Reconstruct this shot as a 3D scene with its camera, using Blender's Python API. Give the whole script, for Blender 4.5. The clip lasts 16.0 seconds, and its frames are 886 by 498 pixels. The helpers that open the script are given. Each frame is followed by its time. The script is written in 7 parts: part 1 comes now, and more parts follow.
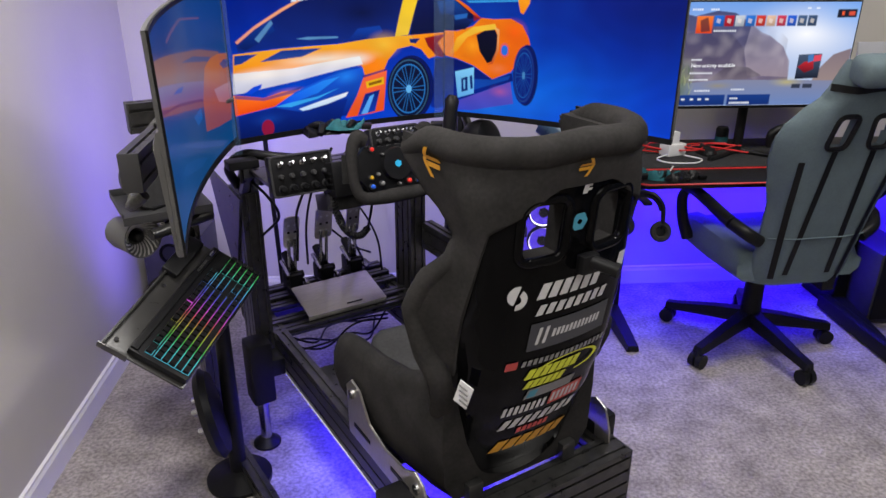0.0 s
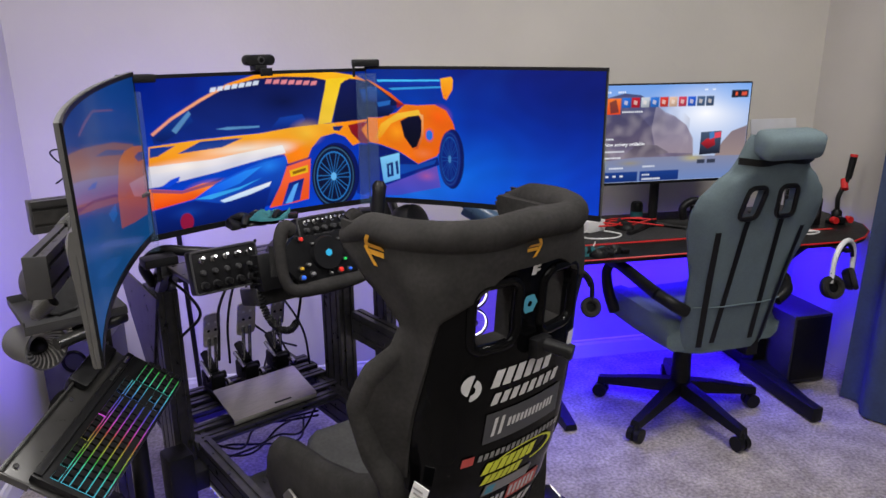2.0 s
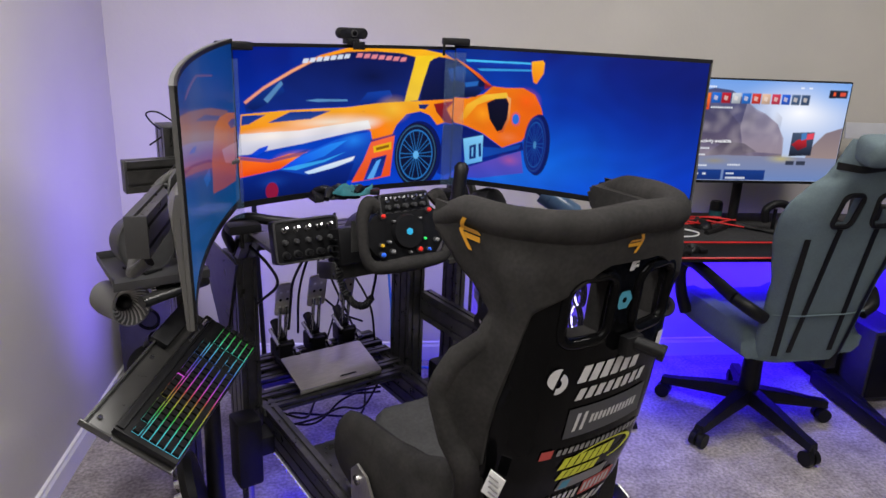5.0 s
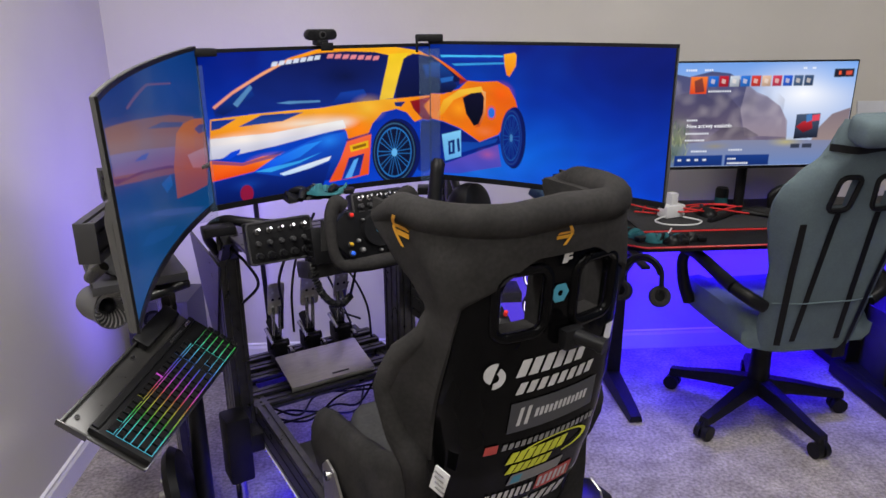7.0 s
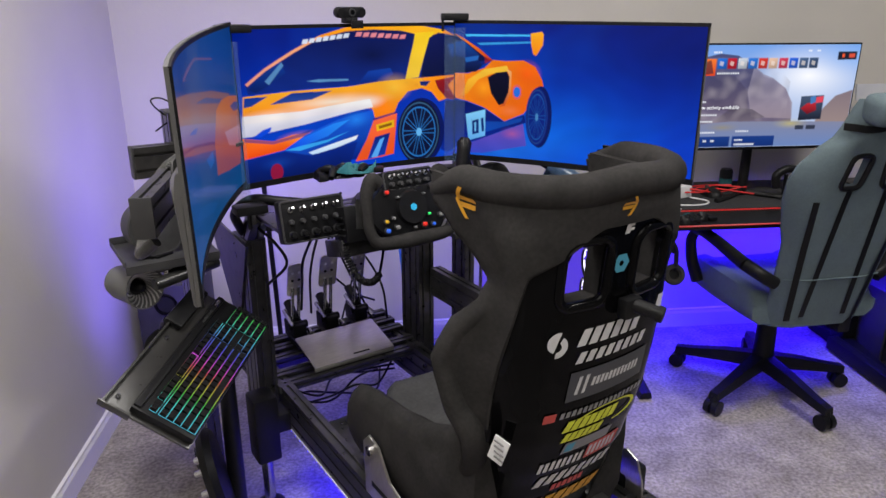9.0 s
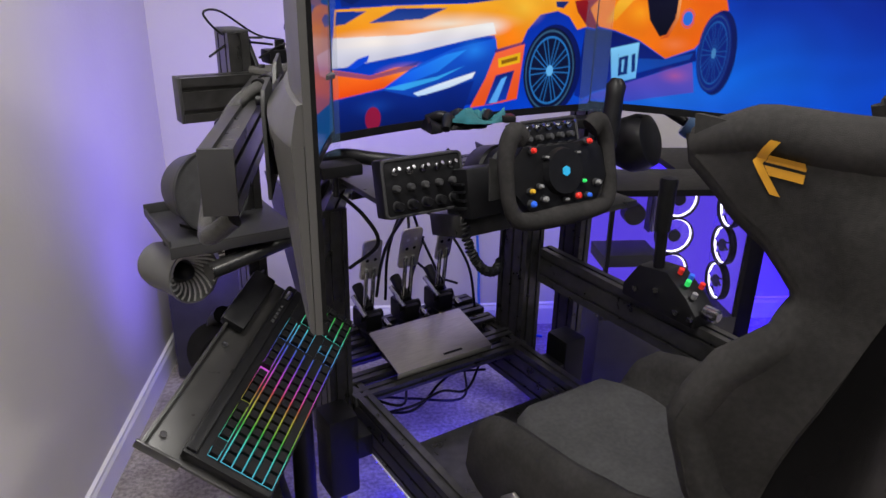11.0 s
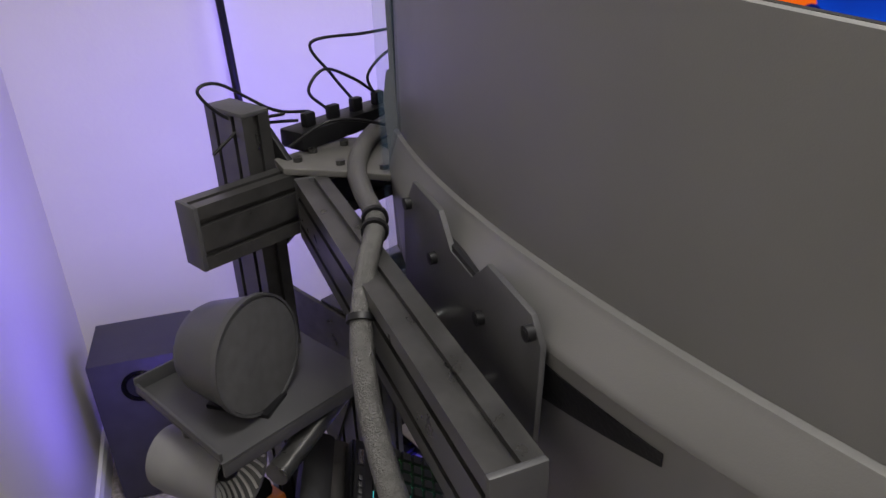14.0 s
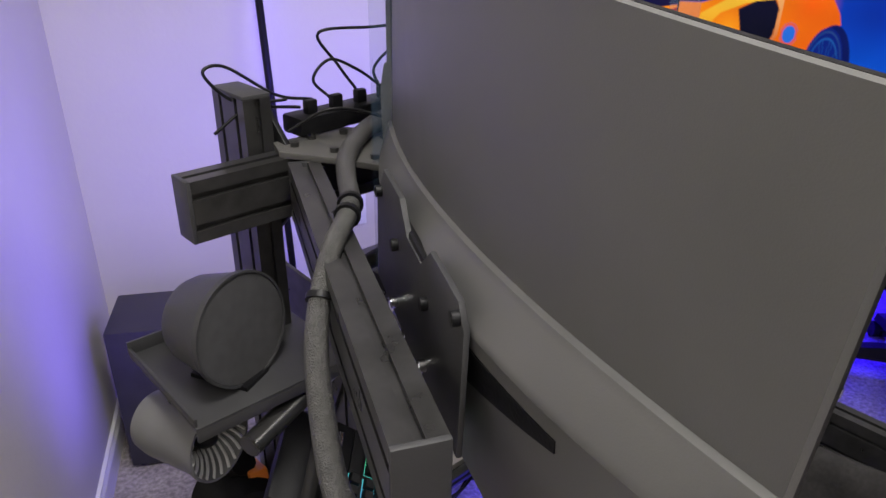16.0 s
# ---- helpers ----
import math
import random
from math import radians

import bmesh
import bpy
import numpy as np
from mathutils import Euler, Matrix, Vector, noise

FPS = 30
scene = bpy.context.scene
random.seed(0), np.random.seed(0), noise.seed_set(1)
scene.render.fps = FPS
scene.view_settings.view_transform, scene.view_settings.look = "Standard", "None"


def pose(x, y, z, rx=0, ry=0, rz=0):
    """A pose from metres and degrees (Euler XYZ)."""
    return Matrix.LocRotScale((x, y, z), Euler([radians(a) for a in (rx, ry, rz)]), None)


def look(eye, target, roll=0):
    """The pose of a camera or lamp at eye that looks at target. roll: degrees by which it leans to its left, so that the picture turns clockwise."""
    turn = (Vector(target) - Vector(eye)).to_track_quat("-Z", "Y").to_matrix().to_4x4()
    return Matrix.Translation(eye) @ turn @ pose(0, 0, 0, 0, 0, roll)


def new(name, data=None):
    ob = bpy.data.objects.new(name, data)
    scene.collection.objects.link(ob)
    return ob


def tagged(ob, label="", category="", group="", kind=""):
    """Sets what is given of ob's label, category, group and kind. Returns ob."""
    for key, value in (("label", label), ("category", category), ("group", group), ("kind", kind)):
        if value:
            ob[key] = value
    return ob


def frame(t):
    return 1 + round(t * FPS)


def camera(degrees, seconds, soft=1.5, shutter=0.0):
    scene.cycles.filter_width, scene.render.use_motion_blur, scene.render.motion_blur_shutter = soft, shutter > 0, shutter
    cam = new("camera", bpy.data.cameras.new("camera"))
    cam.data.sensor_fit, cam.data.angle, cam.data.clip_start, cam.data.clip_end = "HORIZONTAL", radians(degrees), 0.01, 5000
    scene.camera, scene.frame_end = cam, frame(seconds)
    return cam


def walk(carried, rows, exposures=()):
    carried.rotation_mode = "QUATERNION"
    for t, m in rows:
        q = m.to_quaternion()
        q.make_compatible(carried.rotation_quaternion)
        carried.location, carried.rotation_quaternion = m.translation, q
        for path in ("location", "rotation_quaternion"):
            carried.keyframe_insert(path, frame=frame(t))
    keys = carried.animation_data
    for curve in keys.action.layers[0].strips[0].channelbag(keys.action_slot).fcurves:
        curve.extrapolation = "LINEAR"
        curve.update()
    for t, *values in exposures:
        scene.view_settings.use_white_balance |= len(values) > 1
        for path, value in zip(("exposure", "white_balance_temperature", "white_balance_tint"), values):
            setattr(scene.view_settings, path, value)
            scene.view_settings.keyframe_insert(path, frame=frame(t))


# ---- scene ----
cam = camera(64.2, 16.0)
PATH = [
    (0, (-0.206, 0.112, 1.54), (-0.058, 1.948, 0.759), 0.2),
    (0.5, (-0.22, 0.107, 1.535), (-0.02, 1.965, 0.823), 0.3),
    (1, (-0.221, 0.116, 1.536), (0.067, 1.989, 0.896), 0.1),
    (1.5, (-0.232, 0.129, 1.539), (0.135, 2.003, 0.945), -0.2),
    (2, (-0.258, 0.181, 1.528), (0.144, 2.058, 0.968), -0.4),
    (2.5, (-0.314, 0.205, 1.533), (0.064, 2.093, 0.993), -0.2),
    (3, (-0.36, 0.21, 1.538), (-0.015, 2.106, 1.004), 0.5),
    (3.5, (-0.369, 0.229, 1.536), (-0.069, 2.13, 0.991), 1.3),
    (4, (-0.372, 0.224, 1.529), (-0.093, 2.121, 0.961), 2.1),
    (6.5, (-0.18, 0.211, 1.522), (-0.006, 2.098, 0.883), 0.6),
    (7, (-0.13, 0.196, 1.531), (-0.005, 2.092, 0.906), -0.4),
    (7.5, (-0.108, 0.178, 1.546), (0.014, 2.076, 0.928), -0.7),
    (8, (-0.125, 0.156, 1.55), (0.035, 2.05, 0.929), -0.6),
    (8.5, (-0.226, 0.153, 1.537), (-0.024, 2.039, 0.904), -0.3),
    (11, (-0.539, 0.712, 1.368), (-0.353, 2.554, 0.612), 1.2),
    (11.5, (-0.759, 0.836, 1.351), (-0.499, 2.664, 0.583), 1.6),
    (12, (-0.785, 0.87, 1.329), (-0.458, 2.678, 0.538), 2.1),
    (12.5, (-0.745, 0.867, 1.352), (-0.35, 2.653, 0.545), 2.3),
    (13, (-0.777, 0.944, 1.398), (-0.29, 2.7, 0.575), 1.9),
    (13.5, (-0.761, 1.104, 1.422), (-0.265, 2.852, 0.588), -0.1),
    (14, (-0.863, 1.228, 1.471), (-0.27, 2.918, 0.58), -1.9),
    (14.5, (-0.99, 1.31, 1.532), (-0.292, 2.956, 0.634), -2.0),
    (15, (-1.049, 1.355, 1.558), (-0.288, 2.973, 0.662), -2.1),
    (15.5, (-0.975, 1.301, 1.523), (-0.284, 2.956, 0.637), -1.6),
    (16, (-0.8, 1.184, 1.468), (-0.317, 2.912, 0.584), 0.9),
]
walk(cam, [(t, look(eye, aim, roll)) for t, eye, aim, roll in PATH])

# ---- light and air ----
world = bpy.data.worlds.new("world")
scene.world = world
world.use_nodes = True
world.node_tree.nodes["Background"].inputs[0].default_value = (0.5, 0.55, 0.7, 1)
world.node_tree.nodes["Background"].inputs[1].default_value = 0.02


def lamp(name, where, target, size, size_y, power, colour, spread=180):
    d = bpy.data.lights.new(name, "AREA")
    d.shape, d.size, d.size_y, d.energy, d.color = "RECTANGLE", size, size_y, power, colour
    d.spread = radians(spread)
    ob = new(name, d)
    ob.matrix_world = look(where, target)
    return ob


BLUE = (0.10, 0.06, 1.0)
# No ceiling lamp is seen; these three are added to balance the brightness.
lamp("assumed_ceiling_light", (-0.2, 0.25, 2.56), (-0.2, 0.25, 0), 1.6, 1.6, 37, (1.0, 0.965, 0.92))
lamp("assumed_ceiling_light", (-0.65, 1.5, 2.56), (-0.65, 1.5, 0), 0.4, 0.4, 30, (1.0, 0.965, 0.92))
lamp("assumed_ceiling_light", (1.4, 1.6, 2.56), (1.4, 1.6, 0), 0.4, 0.4, 30, (1.0, 0.965, 0.92))
lamp("desk_strip_light", (1.3, 3.0, 0.69), (1.3, 3.1, 0.0), 1.6, 0.05, 37, (0.025, 0.004, 1.0))
lamp("rig_strip_light", (-0.5, 2.75, 0.95), (-0.7, 3.2, 1.0), 0.9, 0.04, 4.0, (0.16, 0.1, 1.0))
lamp("floor_strip_light", (-0.15, 1.95, 0.232), (-0.15, 1.95, 0), 0.5, 0.9, 16, (0.03, 0.012, 1.0))
lamp("corner_strip_light", (-0.95, 2.55, 0.75), (-1.2, 2.8, 0.9), 0.04, 1.0, 2.4, (0.16, 0.1, 1.0))


# ---- materials ----
def material(name, colour, rough=0.5, metal=0.0, vary=0.12, scale=40.0, bump=0.0, bump_scale=300.0, emit=None, power=1.0, fine=0.0, coat=0.0, spec=0.5, stretch=(1, 1, 1)):
    m = bpy.data.materials.new(name)
    m.use_nodes = True
    nt = m.node_tree
    b = nt.nodes["Principled BSDF"]
    tc = nt.nodes.new("ShaderNodeTexCoord")
    mp = nt.nodes.new("ShaderNodeMapping")
    mp.inputs["Scale"].default_value = stretch
    nt.links.new(tc.outputs["Object"], mp.inputs[0])
    if vary:
        n = nt.nodes.new("ShaderNodeTexNoise")
        n.inputs["Scale"].default_value, n.inputs["Detail"].default_value = scale, 5
        nt.links.new(mp.outputs[0], n.inputs["Vector"])
        r = nt.nodes.new("ShaderNodeValToRGB")
        r.color_ramp.elements[0].position, r.color_ramp.elements[1].position = 0.3, 0.7
        for e, k in zip(r.color_ramp.elements, (1 - vary, 1 + vary)):
            e.color = (*[min(1, c * k) for c in colour], 1)
        nt.links.new(n.outputs["Fac"], r.inputs[0])
        out = r.outputs[0]
        if fine:
            n2 = nt.nodes.new("ShaderNodeTexNoise")
            n2.inputs["Scale"].default_value, n2.inputs["Detail"].default_value = scale * 9, 3
            nt.links.new(mp.outputs[0], n2.inputs["Vector"])
            mx = nt.nodes.new("ShaderNodeMix")
            mx.data_type, mx.blend_type = "RGBA", "MULTIPLY"
            mx.inputs[0].default_value = fine
            nt.links.new(out, mx.inputs[6])
            r2 = nt.nodes.new("ShaderNodeValToRGB")
            r2.color_ramp.elements[0].position, r2.color_ramp.elements[1].position = 0.35, 0.65
            r2.color_ramp.elements[0].color, r2.color_ramp.elements[1].color = (0.35, 0.35, 0.35, 1), (1, 1, 1, 1)
            nt.links.new(n2.outputs["Fac"], r2.inputs[0])
            nt.links.new(r2.outputs[0], mx.inputs[7])
            out = mx.outputs[2]
        nt.links.new(out, b.inputs["Base Color"])
        rr = nt.nodes.new("ShaderNodeMapRange")
        rr.inputs[3].default_value, rr.inputs[4].default_value = max(0, rough - 0.08), min(1, rough + 0.08)
        nt.links.new(n.outputs["Fac"], rr.inputs[0])
        nt.links.new(rr.outputs[0], b.inputs["Roughness"])
    else:
        b.inputs["Base Color"].default_value = (*colour, 1)
        b.inputs["Roughness"].default_value = rough
    b.inputs["Metallic"].default_value = metal
    b.inputs["Coat Weight"].default_value = coat
    b.inputs["Specular IOR Level"].default_value = spec
    if bump:
        n3 = nt.nodes.new("ShaderNodeTexNoise")
        n3.inputs["Scale"].default_value, n3.inputs["Detail"].default_value = bump_scale, 4
        nt.links.new(mp.outputs[0], n3.inputs["Vector"])
        bp = nt.nodes.new("ShaderNodeBump")
        bp.inputs["Strength"].default_value, bp.inputs["Distance"].default_value = bump, 0.004
        nt.links.new(n3.outputs["Fac"], bp.inputs["Height"])
        nt.links.new(bp.outputs[0], b.inputs["Normal"])
    if emit:
        b.inputs["Emission Color"].default_value = (*emit, 1)
        b.inputs["Emission Strength"].default_value = power
    return m


M_WALL = material("wall_paint", (0.55, 0.525, 0.485), 0.75, vary=0.06, scale=1.8, bump=0.15, bump_scale=60)
M_TRIM = material("trim_paint", (0.75, 0.74, 0.72), 0.45, vary=0.04, scale=6)
M_CEIL = material("ceiling_paint", (0.75, 0.74, 0.72), 0.9, vary=0.03, scale=3)
M_CARPET = material("carpet_pile", (0.40, 0.36, 0.34), 0.95, vary=0.28, scale=9, bump=1.0, bump_scale=170, fine=0.7)
M_ALU = material("black_anodised_aluminium", (0.068, 0.067, 0.066), 0.30, 0.7, vary=0.25, scale=30)
M_BLACK = material("black_plastic", (0.007, 0.007, 0.008), 0.42, spec=0.2, vary=0.2, scale=50, bump=0.08)
M_GREYP = material("dark_grey_plastic", (0.036, 0.036, 0.038), 0.45, spec=0.4, vary=0.12, scale=20, bump=0.05)
M_CUSH = material("grey_black_cushion_cloth", (0.046, 0.046, 0.047), 0.95, spec=0.2, vary=0.2, scale=12, bump=0.3, bump_scale=700, fine=0.3)
M_BACK = material("matte_grey_monitor_plastic", (0.092, 0.091, 0.089), 0.42, vary=0.05, scale=12, bump=0.05, bump_scale=900)
M_SUEDE = material("black_suede", (0.03, 0.0285, 0.028), 0.95, spec=0.1, vary=0.25, scale=14, bump=0.3, bump_scale=900, fine=0.3)
M_SHELL = material("black_gloss_shell", (0.003, 0.003, 0.0035), 0.1, vary=0.2, scale=6, spec=0.08)
M_STEEL = material("brushed_steel", (0.52, 0.5, 0.47), 0.34, 0.95, vary=0.12, scale=30, bump=0.06, bump_scale=200, stretch=(1, 12, 1))
M_CHROME = material("chrome", (0.42, 0.42, 0.43), 0.22, 1.0, vary=0.1)
M_TEAL = material("grey_teal_fabric", (0.11, 0.15, 0.165), 0.9, vary=0.06, scale=16, bump=0.35, bump_scale=1100, fine=0.15)
M_TRAY0 = material("powder_coated_steel", (0.07, 0.068, 0.064), 0.38, spec=0.6, vary=0.12, scale=30, bump=0.08, bump_scale=700)
M_RED = material("red_edge", (0.55, 0.015, 0.015), 0.5, vary=0.1)
M_WHITE = material("white_plastic", (0.7, 0.7, 0.7), 0.4, vary=0.04)
M_SUB = material("black_woodgrain_vinyl", (0.03, 0.029, 0.034), 0.5, vary=0.2, scale=20)


# ---- tools for shapes ----
def mesh_of(name, bm, mat, smooth=None):
    bmesh.ops.recalc_face_normals(bm, faces=bm.faces)
    me = bpy.data.meshes.new(name)
    if smooth:
        for f in bm.faces:
            f.smooth = True
        for e in bm.edges:
            if len(e.link_faces) == 2 and e.calc_face_angle(0) > radians(smooth):
                e.smooth = False
    bm.to_mesh(me)
    bm.free()
    me.materials.append(mat)
    return me


def part(name, bm, mat, parent=None, label="", smooth=40, m=None):
    ob = new(name, mesh_of(name, bm, mat, smooth))
    if parent:
        ob.parent = parent
    if m:
        ob.matrix_basis = m
    return tagged(ob, label=label)


def thing(name, m, label, category, group="", kind=""):
    ob = new(name)
    ob.empty_display_size = 0.05
    ob.matrix_basis = m
    return tagged(ob, label, category, group, kind)


def solo(name, bm, mat, m, label, category, group="", kind="", smooth=40):
    ob = new(name, mesh_of(name, bm, mat, smooth))
    ob.matrix_basis = m
    return tagged(ob, label, category, group, kind)


def box(bm, c, s, bev=0.0, m=None, seg=2):
    """A box round c with the sizes s, its edges rounded by bev."""
    t = Matrix.Translation(c) @ (m or Matrix()) @ Matrix.Diagonal((*s, 1))
    vs = bmesh.ops.create_cube(bm, size=1, matrix=t)["verts"]
    if bev:
        es = list({e for v in vs for e in v.link_edges})
        bmesh.ops.bevel(bm, geom=es, offset=bev, segments=seg, affect="EDGES", profile=0.6)
    return bm


def span(bm, a, b, bev=0.0):
    """A box from corner a to corner b."""
    a, b = Vector(a), Vector(b)
    return box(bm, (a + b) / 2, [abs(x) for x in (b - a)], bev)


def rod(bm, a, b, r, r2=None, n=16):
    a, b = Vector(a), Vector(b)
    t = Matrix.Translation((a + b) / 2) @ (b - a).to_track_quat("Z", "Y").to_matrix().to_4x4()
    bmesh.ops.create_cone(bm, cap_ends=True, segments=n, radius1=r, radius2=r if r2 is None else r2, depth=(b - a).length, matrix=t)
    return bm


def glide(points, n=8):
    """A smooth line through the points."""
    p = [Vector(q) for q in points]
    p = [2 * p[0] - p[1]] + p + [2 * p[-1] - p[-2]]
    out = []
    for i in range(1, len(p) - 2):
        for k in range(n):
            t = k / n
            a, b, c, d = p[i - 1:i + 3]
            out.append(0.5 * (2 * b + (c - a) * t + (2 * a - 5 * b + 4 * c - d) * t * t + (3 * b - a - 3 * c + d) * t ** 3))
    return out + [p[-2]]


def tube(bm, points, r, n=8, smooth=8, closed=False):
    """A round cable or pipe through the points; r is one radius or a function of 0..1."""
    line = glide(points, smooth) if smooth else [Vector(p) for p in points]
    rings, up = [], None
    for i, p in enumerate(line):
        d = (line[min(i + 1, len(line) - 1)] - line[max(i - 1, 0)]).normalized()
        if up is None:
            up = d.orthogonal().normalized()
        up = (up - d * up.dot(d)).normalized()
        s = d.cross(up)
        k = r(i / (len(line) - 1)) if callable(r) else r
        rings.append([bm.verts.new(p + k * (math.cos(a) * up + math.sin(a) * s)) for a in [2 * math.pi * j / n for j in range(n)]])
    for a, b in zip(rings, rings[1:]):
        for j in range(n):
            bm.faces.new((a[j], a[(j + 1) % n], b[(j + 1) % n], b[j]))
    bm.faces.new(rings[0][::-1])
    bm.faces.new(rings[-1])
    return bm


def slab(bm, outline, z0, z1, m=None, bev=0.0, holes=()):
    """A flat plate: an outline in x and y, from z0 to z1."""
    m = m or Matrix()
    lo = [bm.verts.new(m @ Vector((x, y, z0))) for x, y in outline]
    hi = [bm.verts.new(m @ Vector((x, y, z1))) for x, y in outline]
    n = len(outline)
    fs = [bm.faces.new(lo[::-1]), bm.faces.new(hi)]
    for i in range(n):
        fs.append(bm.faces.new((lo[i], lo[(i + 1) % n], hi[(i + 1) % n], hi[i])))
    if bev:
        es = [e for f in fs[:2] for e in f.edges]
        bmesh.ops.bevel(bm, geom=es, offset=bev, segments=2, affect="EDGES", profile=0.6)
    return bm


def lathe(bm, profile, m=None, n=32):
    """Turns a profile of (radius, height) round z."""
    m = m or Matrix()
    rings = []
    for r, z in profile:
        if r < 1e-5:
            rings.append([bm.verts.new(m @ Vector((0, 0, z)))])
        else:
            rings.append([bm.verts.new(m @ Vector((r * math.cos(2 * math.pi * j / n), r * math.sin(2 * math.pi * j / n), z))) for j in range(n)])
    for a, b in zip(rings, rings[1:]):
        for j in range(n):
            k = (j + 1) % n
            if len(a) == 1 and len(b) > 1:
                bm.faces.new((a[0], b[j], b[k]))
            elif len(b) == 1 and len(a) > 1:
                bm.faces.new((a[j], a[k], b[0]))
            elif len(a) > 1:
                bm.faces.new((a[j], a[k], b[k], b[j]))
    return bm


def loft(bm, rings, closed=True, caps=True):
    """Skin over rings of points, all of one length."""
    vs = [[bm.verts.new(p) for p in r] for r in rings]
    n = len(vs[0])
    for a, b in zip(vs, vs[1:]):
        for j in range(n if closed else n - 1):
            bm.faces.new((a[j], a[(j + 1) % n], b[(j + 1) % n], b[j]))
    if caps and closed:
        bm.faces.new(vs[0][::-1])
        bm.faces.new(vs[-1])
    return bm


def B():
    return bmesh.new()


def rounded(w, h, r, n=5):
    """The outline of a rounded rectangle."""
    out = []
    for cx, cy, a0 in ((w / 2 - r, h / 2 - r, 0), (-w / 2 + r, h / 2 - r, 90), (-w / 2 + r, -h / 2 + r, 180), (w / 2 - r, -h / 2 + r, 270)):
        for k in range(n + 1):
            a = radians(a0 + 90 * k / n)
            out.append((cx + r * math.cos(a), cy + r * math.sin(a)))
    return out


# ---- the room ----
XW, YW, XE, YS, H = -1.285, 3.235, 2.27, -1.8, 2.6
solo("floor", span(B(), (XW, YS, -0.1), (XE, YW, 0)), M_CARPET, Matrix(), "beige-grey cut-pile carpet over the whole floor", "floor", kind="structure")
solo("ceiling", span(B(), (XW - 0.12, YS - 0.12, H), (XE + 0.12, YW + 0.12, H + 0.1)), M_CEIL, Matrix(), "plain white painted ceiling", "ceiling", kind="structure")
for nm, a, b in (("wall_west", (XW - 0.12, YS, 0), (XW, YW, H)), ("wall_north", (XW - 0.12, YW, 0), (XE + 0.12, YW + 0.12, H)),
                 ("wall_east", (XE, YS, 0), (XE + 0.12, YW, H)), ("wall_south", (XW - 0.12, YS - 0.12, 0), (XE + 0.12, YS, H))):
    solo(nm, span(B(), a, b), M_WALL, Matrix(), "greige painted plaster wall with a light texture", "wall", kind="structure")


def skirting(a, b, axis):
    bm = B()
    prof = [(0, 0), (0.014, 0), (0.014, 0.07), (0.009, 0.082), (0.009, 0.09), (0, 0.095)]
    rings = []
    for e in (a, b):
        rings.append([Vector((XW + d, e, z)) if axis == "y" else Vector((e, YW - d, z)) for d, z in prof])
    loft(bm, rings)
    solo("baseboard", bm, M_TRIM, Matrix(), "white painted moulded baseboard along the wall", "baseboard", kind="structure", smooth=20)


skirting(YS, YW, "y")
skirting(XW + 0.014, XE, "x")


# ---- the racing rig: its own axes, x to the driver's right, y ahead ----
RIG = pose(-0.186, 1.997, 0, 0, 0, 27.5)
M_IMAGE = None


def profile(bm, a, b, w, h, up=(0, 0, 1), slots=(1, 1)):
    """A slotted aluminium profile from a to b, w wide and h high, with slots along its faces."""
    a, b, up = Vector(a), Vector(b), Vector(up)
    d = (b - a).normalized()
    s = d.cross(up).normalized()
    up = s.cross(d)
    g, k = 0.004, 0.006
    def side(p, q, n, out):
        line = []
        for i in range(n):
            c = p.lerp(q, (i + 0.5) / n)
            e = (q - p).normalized()
            line += [c - e * g, c - e * g - out * k, c + e * g - out * k, c + e * g]
        return [p] + line
    c = [-s * w / 2 - up * h / 2, s * w / 2 - up * h / 2, s * w / 2 + up * h / 2, -s * w / 2 + up * h / 2]
    nw, nh = max(1, round(w / 0.04)), max(1, round(h / 0.04))
    ring = side(c[0], c[1], nw, -up) + side(c[1], c[2], nh, s) + side(c[2], c[3], nw, up) + side(c[3], c[0], nh, -s)
    loft(bm, [[a + p for p in ring], [b + p for p in ring]])
    return bm


def beam(name, a, b, w, h, parent, up=(0, 0, 1), label=""):
    ob = part(name, profile(B(), a, b, w, h, up), M_ALU, parent, label, smooth=None)
    a, b = Vector(a), Vector(b)
    d = (b - a).normalized()
    s = d.cross(Vector(up)).normalized()
    u = s.cross(d)
    t = Matrix((s, u, d)).transposed().to_4x4()
    for e, k in ((a, -1), (b, 1)):
        part("end_cap", box(B(), e + d * k * 0.003, (w + 0.001, h + 0.001, 0.006), 0.0015, t), M_GREYP, ob)
    return ob


def bolt(at, axis, parent, r=0.006, mat=None):
    at, axis = Vector(at), Vector(axis).normalized()
    bm = rod(B(), at, at + axis * 0.006, r, n=14)
    rod(bm, at + axis * 0.006, at + axis * 0.0063, r * 0.55, n=6)
    return part("bolt", bm, mat or M_ALU, parent)


